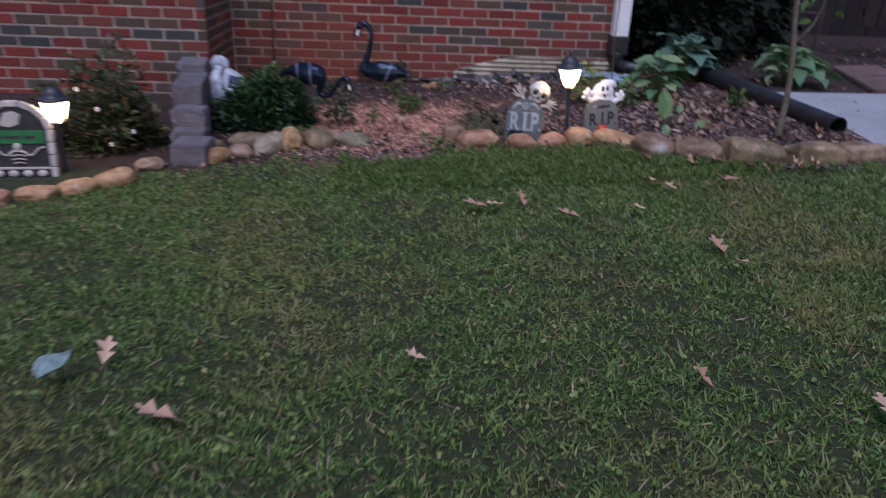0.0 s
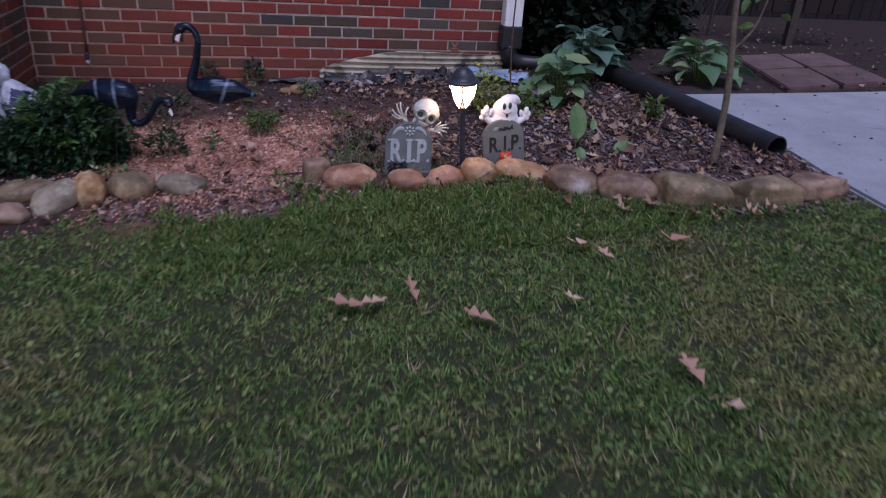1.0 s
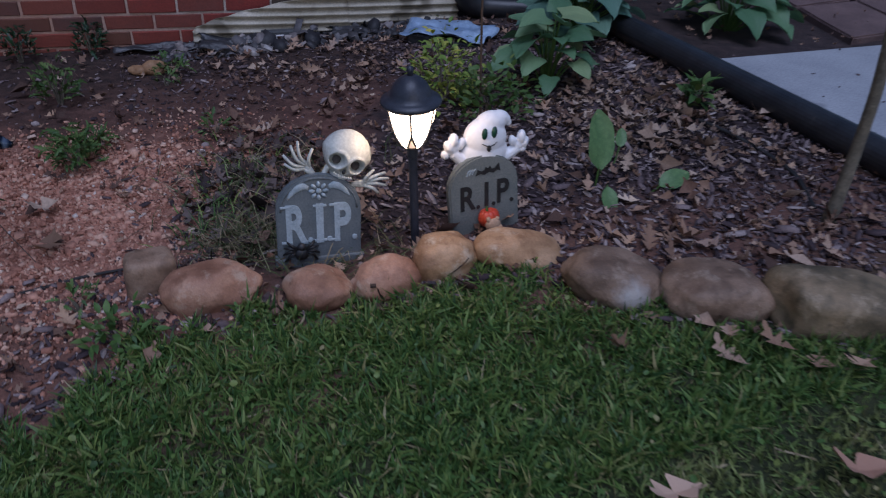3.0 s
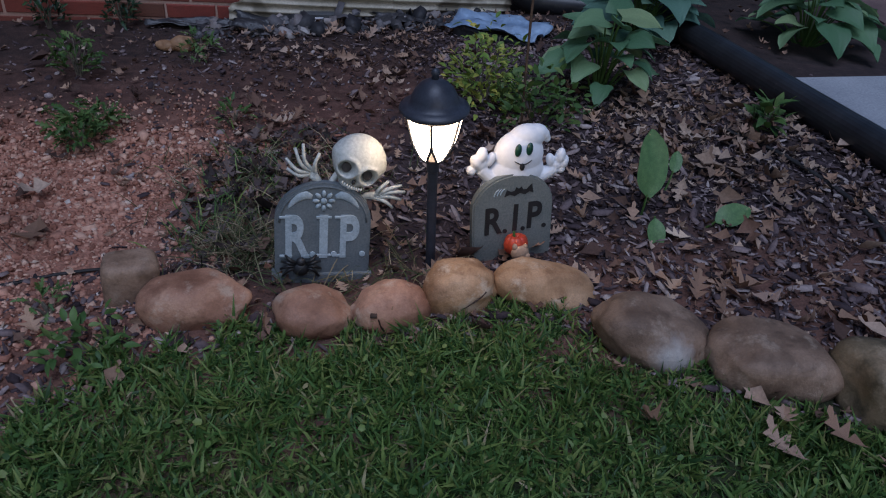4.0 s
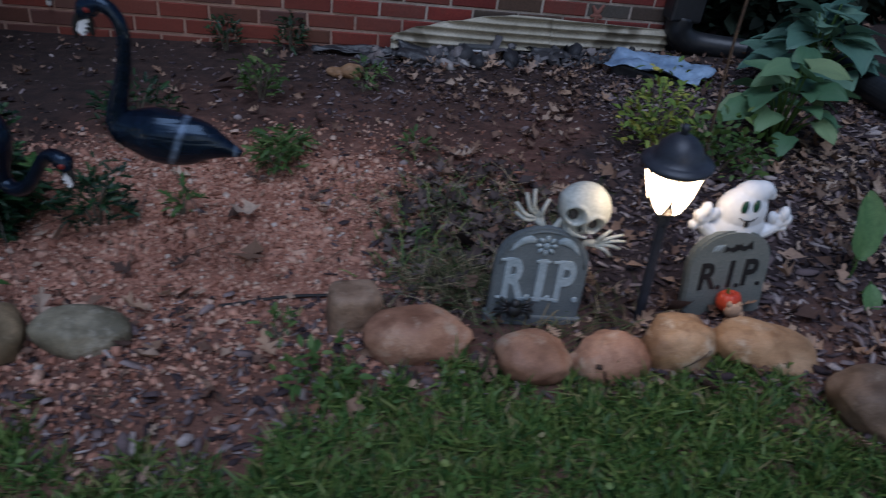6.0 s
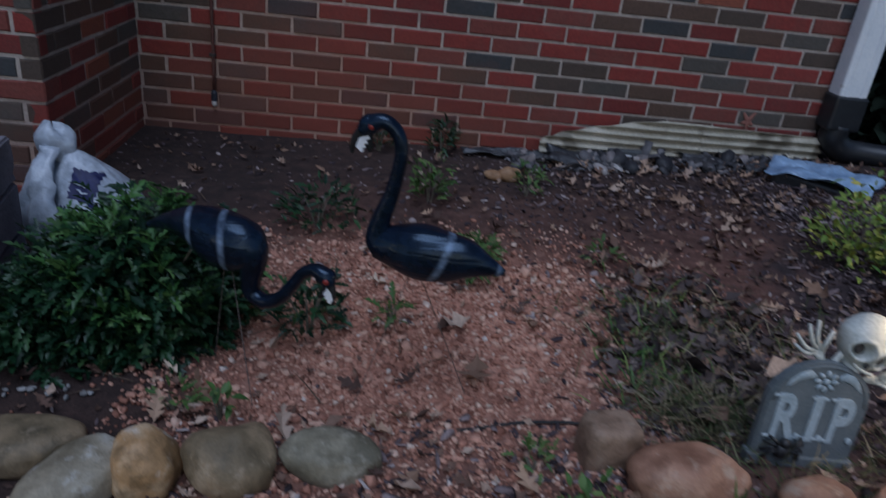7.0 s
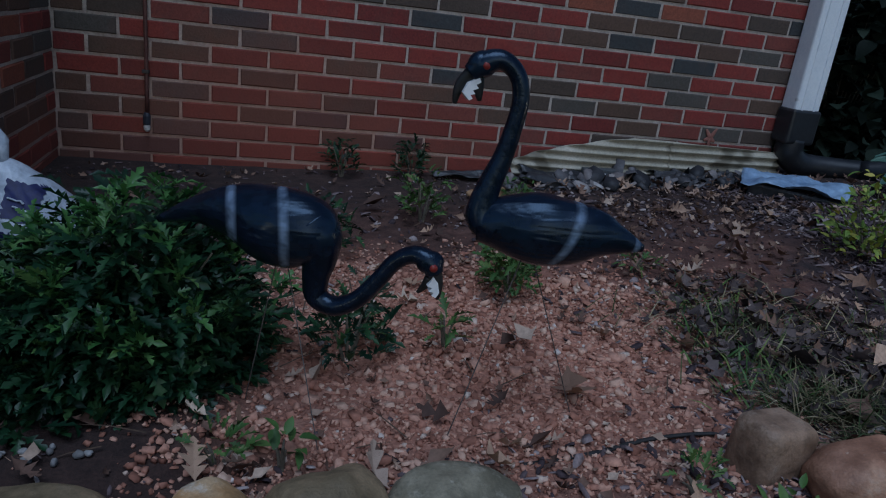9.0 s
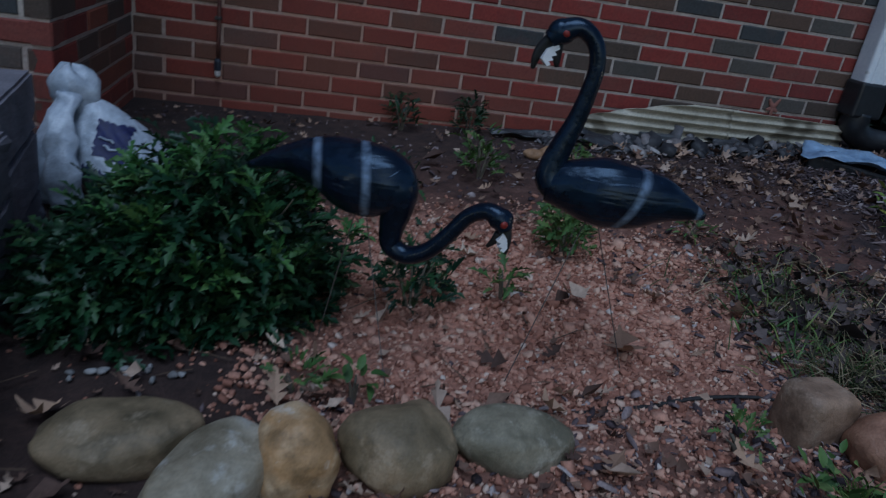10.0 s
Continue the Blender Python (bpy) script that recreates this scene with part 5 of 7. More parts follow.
def corrugated_panel():
    """An arched strip of corrugated sheet leaning at the foot of the wall."""
    t = thing("corrugated_panel", pose(0.62, 5.40, 0.1), "arched weathered corrugated sheet leaning against the brick wall", "sheet")
    for u0, u1, out in ((0.0, 0.60, 0.0), (0.56, 1.0, -0.006)):
        bm = bmesh.new()
        nx, nz = 40, 48
        grid = []
        for i in range(nx + 1):
            u = u0 + (u1 - u0) * i / nx
            x = -0.625 + 1.24 * u
            top = 0.030 + 0.122 * min(1.0, (u / 0.42)) ** 0.62 + 0.004 * u
            base = -0.02 + 0.085 * u
            col = []
            for j in range(nz + 1):
                f = j / nz
                z = base + (top + 0.012 * math.sin(4 * u) - base) * f
                y = 0.0098 * math.sin(z * math.tau / 0.034 + 0.6 * math.sin(3 * u)) - 0.02 * (1 - f) - 0.006 * math.sin(5 * u) + out
                col.append(bm.verts.new((x, y, z)))
            grid.append(col)
        for a, b in zip(grid, grid[1:]):
            for j in range(nz):
                bm.faces.new((a[j], b[j], b[j + 1], a[j + 1]))
        ob = part("sheet", bm, M_CORR, t, smooth=True)
        s = ob.modifiers.new("thickness", "SOLIDIFY")
        s.thickness = 0.002


corrugated_panel()


def crumpled(name, x, y, z, w, d, h, mat, label, category, seed, turn=0):
    bm = bmesh.new()
    bmesh.ops.create_grid(bm, x_segments=26, y_segments=18, size=0.5)
    o = Vector((seed * 3.1, seed * 1.7, 0))
    for k in bm.verts:
        p = k.co.copy()
        edge = 1 + 0.18 * noise.noise(Vector((math.atan2(p.y, p.x) * 2, seed, 0)))
        k.co = Vector((p.x * w * edge, p.y * d * edge, h * (0.5 + 0.8 * noise.noise(p * 3.5 + o) + 0.22 * noise.noise(p * 11 + o))))
    ob = part(name, bm, mat, None, smooth=True)
    ob.matrix_world = pose(x, y, z, 0, 0, turn)
    s = ob.modifiers.new("thickness", "SOLIDIFY")
    s.thickness = 0.0015
    return tagged(ob, label, category)


tray = part("tray", box(bmesh.new(), -0.17, 0.17, -0.10, 0.10, -0.03, 0.045, 0.012), M_DARKSHEET, None)
tray.matrix_world = pose(1.09, 5.09, 0.125, 0, 3, -36)
tagged(tray, "low dark plastic tray sunk in the soil", "tray")
crumpled("plastic_sheet", 1.09, 5.09, 0.166, 0.40, 0.25, 0.046, M_FOIL, "crumpled pale blue plastic sheet on dark soil", "plastic sheet", 1, -36)
crumpled("torn_liner", 0.33, 5.30, 0.075, 0.62, 0.15, 0.05, M_DARKSHEET, "torn dark plastic liner along the wall", "plastic sheet", 2, -3)
crumpled("torn_liner", 0.85, 5.30, 0.12, 0.5, 0.12, 0.03, M_DARKSHEET, "flattened dark plastic liner along the wall", "plastic sheet", 5, -3)
crumpled("torn_liner", -0.12, 5.37, 0.055, 0.42, 0.08, 0.03, M_DARKSHEET, "thin dark plastic strip against the brick", "plastic sheet", 7, 2)


def small_box():
    t = thing("junction_box", pose(0.37, 5.345, 0.10, 0, 0, 4), "small grey plastic box with a white label", "box")
    part("body", box(bmesh.new(), -0.085, 0.085, -0.02, 0.02, -0.03, 0.038, 0.006), surface("grey_box_plastic", (0.05, 0.055, 0.06), (0.09, 0.095, 0.1), 12, 90, 0.5, 0.1, 0.001), t)
    patch = part("label_patch", box(bmesh.new(), -0.025, 0.012, -0.023, -0.019, 0.004, 0.022, 0.001), M_GHOST, t, "white label")
    part("label_bar", box(bmesh.new(), -0.020, 0.006, -0.0245, -0.0225, 0.010, 0.016), M_SIGNDARK, patch, "grey bar of writing")


small_box()


def conduit():
    t = thing("wall_cable", pose(-1.39, 5.435, 0.15), "brown cable running down the brick to a black fitting", "cable")
    part("cable", tube(bmesh.new(), [(-0.006, 0, 2.3, 0.007), (-0.002, 0, 1.0, 0.007), (0.002, 0.001, 0.4, 0.007), (0.002, 0.0, 0.06, 0.007)], 8, 4), M_CONDUIT, t, smooth=True)
    part("fitting", lathe(bmesh.new(), [(0.011, 0.018), (0.013, 0.02), (0.013, 0.05), (0.010, 0.058), (0.008, 0.062)], 12), M_LAMPBLACK, t, "black round fitting")
    part("putty", lathe(bmesh.new(), [(0.004, -0.008), (0.011, 0.0), (0.012, 0.012), (0.009, 0.019)], 10), M_SIGNSTONE, t, "pale putty")
    for z in (0.62, 0.20):
        part("clip", box(bmesh.new(), -0.012, 0.012, -0.010, 0.012, z, z + 0.012, 0.002), M_WIRE, t)


conduit()


def mortar_star():
    t = thing("mortar_smear", pose(0.905, 5.447, 0.282), "dried reddish mortar smear on the bricks", "smear")
    bm = bmesh.new()
    for a, ln in ((60, 0.05), (125, 0.045), (200, 0.03), (268, 0.04), (330, 0.03)):
        a = math.radians(a)
        tube(bm, [(0, 0, 0, 0.012), (0.5 * ln * math.cos(a), 0, 0.5 * ln * math.sin(a), 0.009), (ln * math.cos(a), 0, ln * math.sin(a), 0.005)], 8, 3, 0.3, side=(0, 1, 0))
    part("smear", bm, surface("red_mortar", (0.2, 0.08, 0.06), (0.3, 0.14, 0.11), 30, 160, 0.95, 0.4, 0.003), t, smooth=True)


mortar_star()

# ---- block stack and bag ----


def concrete_block(x, y, z, w, d, h, turn):
    bm = box(bmesh.new(), -w / 2, w / 2, -d / 2, d / 2, 0, h)
    bmesh.ops.subdivide_edges(bm, edges=bm.edges, cuts=5, use_grid_fill=True)
    for k in bm.verts:
        k.co += Vector((noise.noise(k.co * 22 + Vector((x * 9, z * 9, 0))), noise.noise(k.co * 24 + Vector((5, z * 7, 2))), 0.5 * noise.noise(k.co * 20))) * 0.0045
    e = [k for k in bm.edges if len(k.link_faces) == 2 and k.calc_face_angle(0) > 0.8]
    bmesh.ops.bevel(bm, geom=e, offset=0.006, segments=2, affect="EDGES")
    ob = part("concrete_block", bm, M_BLOCK, None)
    ob.matrix_world = pose(x, y, z, 0, 0, turn)
    return tagged(ob, "rough grey concrete landscaping block in a stepped stack", "block", "stepped block stack")


# steps climbing towards the house: front, back, right edge, left edge, top
TIERS = ((3.07, 3.250, -1.365, -1.525, 0.142, 1, -3), (3.254, 3.368, -1.420, -1.572, 0.156, 1, 2), (3.372, 3.500, -1.440, -1.600, 0.238, 2, -2), (3.508, 3.925, -1.503, -1.650, 0.328, 3, 8), (3.940, 4.235, -1.575, -1.728, 0.366, 3, 9))
for front, back, right, left, high, count, turned in TIERS:
    foot = -0.012
    for k in range(count):
        tall = (high - foot) / count
        concrete_block((left + right) / 2 + 0.004 * (k % 2), (front + back) / 2 + 0.003 * k, foot + k * tall, right - left, back - front, tall - 0.004, turned + 1.5 * (k % 2))


def soil_bag():
    t = thing("plastic_bag", pose(-1.500, 4.43, 0.030, 0, 0, -8), "crumpled white plastic bag with dark blue print, tied at the top", "bag")
    bm = bmesh.new()
    bmesh.ops.create_icosphere(bm, subdivisions=5, radius=1)
    for k in bm.verts:
        p = k.co.copy()
        f = 1 + 0.13 * noise.noise(p * 1.4) + 0.10 * abs(noise.noise(p * 3.4 + Vector((4, 0, 0)))) + 0.035 * noise.noise(p * 9)
        h = (p.z + 1) / 2
        spread = 1 - 0.62 * max(0, h - 0.32) ** 1.1 * 1.35
        k.co = Vector((p.x * 0.140 * f * spread + 0.045 - 0.10 * max(0, h - 0.25), p.y * 0.12 * f * spread, 0.115 + p.z * 0.125 * (0.9 + 0.1 * f)))
    print_faces = [q for q in bm.faces if q.calc_center_median().y < -0.015 and (
        (-0.005 < q.calc_center_median().x < 0.066 and 0.135 < q.calc_center_median().z + 0.3 * q.calc_center_median().x < 0.205) or
        (-0.02 < q.calc_center_median().x < 0.15 and 0.082 < q.calc_center_median().z + 0.3 * q.calc_center_median().x < 0.108))]
    pv, pf, seen = [], [], {}
    for q in print_faces:
        idx = []
        for k in q.verts:
            if k not in seen:
                seen[k] = len(pv)
                pv.append(k.co + k.normal * 0.0022)
            idx.append(seen[k])
        pf.append(idx)
    part("sack", bm, M_BAG, t, smooth=True)
    me = bpy.data.meshes.new("print")
    me.from_pydata(pv, [], pf)
    me.polygons.foreach_set("use_smooth", [True] * len(me.polygons))
    me.materials.append(M_BAGBLUE)
    printed = part("print", me, M_BAGBLUE, t, "dark blue printed patch")
    for bx, bz, bw in ((0.020, 0.168, 0.036), (0.030, 0.150, 0.030), (0.060, 0.078, 0.050)):
        row = [min((q for q in pv), key=lambda q: (q.x - bx - bw * (k / 5 - 0.5)) ** 2 + (q.z - bz + 0.3 * bw * (k / 5 - 0.5)) ** 2) for k in range(6)]
        part("print_bar", tube(bmesh.new(), [(q.x, q.y - 0.001, q.z, 0.0035) for q in row], 6, 2, 0.5), M_BAG, printed, "pale bar of writing")
    bm = bmesh.new()
    rings = []
    for i, (cx, cz, r) in enumerate(((-0.05, 0.165, 0.06), (-0.066, 0.20, 0.046), (-0.070, 0.222, 0.042), (-0.076, 0.245, 0.054), (-0.082, 0.272, 0.057), (-0.084, 0.292, 0.046), (-0.086, 0.304, 0.026), (-0.086, 0.306, 0.003))):
        ring = []
        for k in range(28):
            a = k * math.tau / 28
            q = r * (1 + 0.22 * math.sin(5 * a + i) * (0.5 + 0.5 * math.sin(i)) + 0.15 * noise.noise(Vector((math.cos(a) * 2, math.sin(a) * 2, i * 0.7))))
            ring.append(bm.verts.new((cx + q * math.cos(a), q * 0.7 * math.sin(a), cz + 0.01 * math.sin(3 * a))))
        rings.append(ring)
    for a, b in zip(rings, rings[1:]):
        for k in range(28):
            bm.faces.new((a[k], a[(k + 1) % 28], b[(k + 1) % 28], b[k]))
    part("tied_top", bm, M_BAG, t, "gathered bag mouth", smooth=True)
    for k, (dx, dy, r) in enumerate(((-0.005, -0.125, 0.046), (0.035, -0.145, 0.038), (-0.025, -0.085, 0.040))):
        bm = bmesh.new()
        tube(bm, [(-0.078, -0.035, 0.250, 0.022), (-0.085 + 0.5 * dx, 0.62 * dy, 0.19, 0.75 * r), (-0.085 + dx, dy, 0.10, r), (-0.08 + 1.1 * dx, dy * 1.05, 0.015, 0.85 * r)], 18, 6, 0.45 + 0.1 * k)
        for q in bm.verts:
            q.co += Vector((noise.noise(q.co * 30), noise.noise(q.co * 30 + Vector((3, 0, 0))), 0)) * 0.016
        part("loose_fold", bm, M_BAG, t, "hanging fold of plastic", smooth=True)


soil_bag()

# ---- plants ----
TAU = math.tau


def spiky_leaf(droop):
    """A narrow leaf with forward-swept pointed lobes."""
    v, f = [], []
    rows = ((0, 0.012, 0), (0.20, 0.05, 0), (0.36, 0.25, 0.10), (0.42, 0.07, 0), (0.58, 0.21, 0.10), (0.66, 0.06, 0), (0.78, 0.13, 0.07), (1.0, 0.0, 0))
    for t, w, fwd in rows:
        z = -droop * t * t
        v += [(-w, t + fwd, z + 0.35 * w), (0, t, z), (w, t + fwd, z + 0.35 * w)]
    for i in range(len(rows) - 1):
        for s in (0, 1):
            k = i * 3 + s
            f.append((k, k + 1, k + 4, k + 3))
    return v, f


HOLLY = [spiky_leaf(d) for d in (0.05, 0.3, 0.6)]
PLAIN = [grid_leaf(lambda t: 0.24 * math.sin(math.pi * min(1, 0.06 + t)) ** 0.8 if t < 1 else 0.0, 4, 0.3, d) for d in (0.1, 0.45)]
OVATE = [grid_leaf(lambda t: 0.42 * math.sin(math.pi * t ** 0.8) ** 0.75 if 0 < t < 1 else 0.01, 5, 0.25, d) for d in (0.25, 0.6)]


def foliage(n, rng, inside, size, templates, up=0.4):
    """Leaf places for n leaves: inside(rng) gives a point and its outward direction."""
    out = []
    for _ in range(n):
        p, d = inside(rng)
        yaw = math.atan2(-d.x, d.y) + rng.gauss(0, 0.7)
        s = size * rng.uniform(0.6, 1.25)
        out.append((rng.randrange(len(templates)), p.x, p.y, p.z, rng.gauss(up, 0.45), rng.gauss(0, 0.4), yaw, s, s, s))
    return out


def dome(cx, cy, z0, rx, ry, rz, rough=0.25, seed=0, shell=0.55):
    def inside(rng):
        while True:
            d = Vector((rng.gauss(0, 1), rng.gauss(0, 1), abs(rng.gauss(0, 0.9)) - 0.12)).normalized()
            k = 1 + rough * noise.noise(d * 2.3 + Vector((seed, 0, 0))) + 0.4 * rough * noise.noise(d * 6 + Vector((seed, 4, 0)))
            r = k * (shell + (1 - shell) * rng.random() ** 0.6)
            p = Vector((cx + rx * d.x * r, cy + ry * d.y * r, z0 + rz * max(d.z, -0.05) * r))
            return p, d
    return inside


def shrub(name, base, rx, ry, rz, n, size, templates, mat, label, seed, stems=14, up=0.5, rough=0.3, shell=0.5):
    rng = random.Random(seed)
    t = thing(name, pose(*base), label, "shrub")
    for _ in range(stems):
        a, r = rng.uniform(0, TAU), rng.uniform(0.2, 0.8)
        ex, ey, ez = rx * r * math.cos(a), ry * r * math.sin(a), rz * rng.uniform(0.55, 0.9)
        part("stem", tube(bmesh.new(), [(0.15 * ex, 0.15 * ey, -0.01, 0.004), (0.5 * ex, 0.5 * ey, 0.5 * ez, 0.003), (ex, ey, ez, 0.0015)], 5, 2), M_BARK, t)
    places = foliage(n, rng, dome(0, 0, 0.03, rx, ry, rz, rough, seed, shell), size, templates, up)
    scatter("foliage", templates, places, mat, parent=t)
    return t


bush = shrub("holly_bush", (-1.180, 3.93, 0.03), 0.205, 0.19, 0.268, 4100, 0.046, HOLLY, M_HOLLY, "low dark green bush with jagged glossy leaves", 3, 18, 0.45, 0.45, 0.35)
# sprigs on the upper shell, their brighter leaves painting in light from above
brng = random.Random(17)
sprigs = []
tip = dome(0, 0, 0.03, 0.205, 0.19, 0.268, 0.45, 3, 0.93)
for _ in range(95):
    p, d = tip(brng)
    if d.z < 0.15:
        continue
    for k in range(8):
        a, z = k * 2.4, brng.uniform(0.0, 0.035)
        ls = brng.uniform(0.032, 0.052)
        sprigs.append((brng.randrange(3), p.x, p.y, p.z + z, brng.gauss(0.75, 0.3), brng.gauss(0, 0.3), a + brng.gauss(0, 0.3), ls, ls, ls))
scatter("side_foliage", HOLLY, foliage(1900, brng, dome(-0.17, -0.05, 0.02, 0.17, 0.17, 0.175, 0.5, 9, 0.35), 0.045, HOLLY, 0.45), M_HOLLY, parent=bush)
scatter("young_growth", HOLLY, sprigs, M_HOLLYTOP, "brighter green leaves standing for light on the bush top", parent=bush)
weedy = shrub("weedy_shrub", (-1.93, 3.45, 0.03), 0.27, 0.27, 0.42, 2300, 0.045, PLAIN, M_BROWNLEAF, "straggly brownish green shrub before the brick wall", 8, 26, 0.6, 0.6, 0.2)
for wx, wy, wz in ((0.20, -0.24, 0.13), (0.06, -0.27, 0.24), (-0.16, -0.24, 0.26), (0.10, -0.26, 0.07), (-0.02, -0.27, 0.33)):
    bm = bmesh.new()
    for k in range(5):
        blob(bm, (wx + 0.007 * math.cos(k * 1.26), wy, wz + 0.007 * math.sin(k * 1.26)), (0.005, 0.003, 0.005), 1)
    part("blossom", bm, M_GHOST, weedy, "small white blossom", smooth=True)
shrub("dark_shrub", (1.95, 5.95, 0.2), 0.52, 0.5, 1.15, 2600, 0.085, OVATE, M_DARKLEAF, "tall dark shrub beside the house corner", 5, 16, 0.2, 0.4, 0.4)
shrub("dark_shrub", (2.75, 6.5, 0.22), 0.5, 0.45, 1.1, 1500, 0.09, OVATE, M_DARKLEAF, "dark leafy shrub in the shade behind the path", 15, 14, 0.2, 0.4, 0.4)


def weed(x, y, r, h, n, size, templates, mat, label, seed):
    t = shrub("weed", (x, y, base_height(x, y)), r, r, h, n, size, templates, mat, label, seed, 5, 0.6, 0.4, 0.25)
    t["category"], t["group"] = "weed", "weeds in the bed"


weed(-0.385, 4.22, 0.065, 0.115, 170, 0.036, HOLLY, M_WEED, "small green jagged weed in the clay", 31)
weed(-0.80, 3.935, 0.075, 0.13, 150, 0.042, HOLLY, M_HOLLY, "dark green weed under the feeding flamingo", 32)
weed(-0.60, 3.97, 0.035, 0.07, 22, 0.045, HOLLY, M_WEED, "tiny green seedling in red clay", 33)
weed(-0.36, 4.34, 0.06, 0.07, 80, 0.036, HOLLY, M_WEED, "low green weed behind the standing flamingo", 34)
weed(-0.69, 5.35, 0.06, 0.13, 90, 0.04, HOLLY, M_HOLLY, "dark weed growing at the foot of the wall", 35)
weed(-0.42, 5.37, 0.06, 0.13, 90, 0.04, HOLLY, M_HOLLY, "dark weed growing against the brick", 36)
weed(-0.49, 4.80, 0.075, 0.15, 90, 0.045, HOLLY, M_WEED, "upright green weed in dark soil", 37)
weed(-0.10, 5.02, 0.06, 0.06, 50, 0.035, HOLLY, M_WEED, "small green weed beside a brown stone", 38)
weed(-0.85, 4.55, 0.14, 0.12, 160, 0.04, HOLLY, M_HOLLY, "dark weeds behind the bush", 39)
weed(0.83, 4.40, 0.15, 0.25, 420, 0.030, PLAIN, M_YELLOWWEED, "yellow-green bushy weed beside the stake", 40)
weed(0.95, 4.22, 0.16, 0.16, 300, 0.032, PLAIN, M_WEED, "green leafy weed under the hostas", 41)
weed(1.62, 4.0, 0.05, 0.09, 40, 0.05, PLAIN, M_WEED, "thin grassy weed in mulch", 42)
weed(-1.02, 3.62, 0.04, 0.04, 26, 0.03, HOLLY, M_WEED, "tiny weed by the border stones", 43)
weed(-0.32, 3.48, 0.04, 0.03, 24, 0.03, HOLLY, M_WEED, "tiny weed at the clay edge", 44)
weed(-0.13, 4.9, 0.05, 0.05, 30, 0.03, HOLLY, M_WEED, "small weed in dark soil", 45)
weed(0.02, 4.35, 0.045, 0.05, 30, 0.032, HOLLY, M_WEED, "small weed in dry soil", 46)
weed(-0.23, 3.345, 0.08, 0.03, 60, 0.026, PLAIN, M_WEED, "leafy weeds where the lawn meets clay", 47)
weed(-0.93, 3.60, 0.03, 0.05, 14, 0.03, PLAIN, M_WEED, "tiny weed behind a stone", 48)


def hosta_leaf_mesh(seed, mat):
    """A broad heart-shaped leaf one long, ribbed along its length, with a wavy edge and a nodding tip."""
    rng = random.Random(seed)
    rows, cols, ph = 10, 12, rng.uniform(0, 6)
    bm = bmesh.new()
    g = []
    for i in range(rows + 1):
        t = i / rows
        w = (0.40 + 0.05 * rng.random()) * (math.sin(math.pi * min(1.0, 0.10 + 0.90 * t) ** 0.62) ** 0.72 if i < rows else 0)
        row = []
        for j in range(cols + 1):
            k = j / cols * 2 - 1
            lobe = -0.10 * abs(k) * (1 - t) ** 4
            z = 0.16 * abs(k) * w - 0.34 * t ** 2.2 + 0.012 * math.cos(k * 14) * math.sin(math.pi * t) + 0.055 * math.sin(t * 6 + ph + 2.2 * k) * k * k
            row.append(bm.verts.new((k * w, t + lobe, z)))
        g.append(row)
    for a, b in zip(g, g[1:]):
        for j in range(cols):
            bm.faces.new((a[j], a[j + 1], b[j + 1], b[j]))
    bmesh.ops.remove_doubles(bm, verts=bm.verts, dist=0.001)
    me = mesh_of(bm, True)
    me.materials.append(mat)
    return me


HOSTA_MESH = {m.name: [hosta_leaf_mesh(s, m) for s in range(5)] for m in (M_HOSTA, M_HOSTABLUE, M_LONELEAF)}


def hosta(x, y, r, h, n, size, mat, label, seed):
    rng = random.Random(seed)
    t = thing("hosta", pose(x, y, base_height(x, y)), label, "plant", "hostas by the wall")
    for k in range(n):
        a = k * 2.399 + rng.uniform(-0.3, 0.3)
        f = (k + 0.5) / n
        rr, hh = r * (0.12 + 0.58 * f), h * (1.0 - 0.66 * f ** 1.3) * rng.uniform(0.75, 1.12)
        px, py = rr * math.cos(a), rr * math.sin(a)
        s = size * rng.uniform(0.6, 1.15)
        stalk = part("stalk", tube(bmesh.new(), [(0.15 * px, 0.15 * py, -0.01, 0.004), (0.6 * px, 0.6 * py, hh * 0.75, 0.003), (px, py, hh, 0.0028)], 5, 2), M_WEED, t)
        ob = part("leaf", rng.choice(HOSTA_MESH[mat.name]), mat, stalk)
        ob.matrix_local = pose(px, py, hh, rng.uniform(-22, 14) + 26 * (1 - f), rng.uniform(-28, 28), math.degrees(a) - 90 + rng.uniform(-32, 32)) @ Matrix.Diagonal((s, s, s, 1))
    return t


hosta(1.24, 4.40, 0.20, 0.25, 30, 0.135, M_HOSTA, "green hosta with broad pointed leaves", 1)
hosta(1.60, 4.86, 0.24, 0.31, 38, 0.145, M_HOSTABLUE, "large blue-green hosta behind the drain pipe", 2)
hosta(2.42, 4.86, 0.30, 0.24, 36, 0.150, M_HOSTA, "spreading green hosta beside the concrete walk", 3)


def oval_leaf(wide):
    """A blunt oval leaf one long, folded along its midrib and nodding at the tip."""
    bm = bmesh.new()
    rows = []
    for k in range(9):
        t = k / 8
        w = wide * 0.5 * max(0.03, math.sin(math.pi * t ** 0.9)) ** 0.7 * (1 + 0.06 * math.sin(9 * t))
        rows.append([bm.verts.new((s * w, t - 0.08 * t * t, 0.10 * abs(s) * wide - 0.22 * t * t + 0.02 * math.sin(7 * t + 2 * s))) for s in (-1, -0.5, 0, 0.5, 1)])
    for a, b in zip(rows, rows[1:]):
        for j in range(4):
            bm.faces.new((a[j], a[j + 1], b[j + 1], b[j]))
    return bm


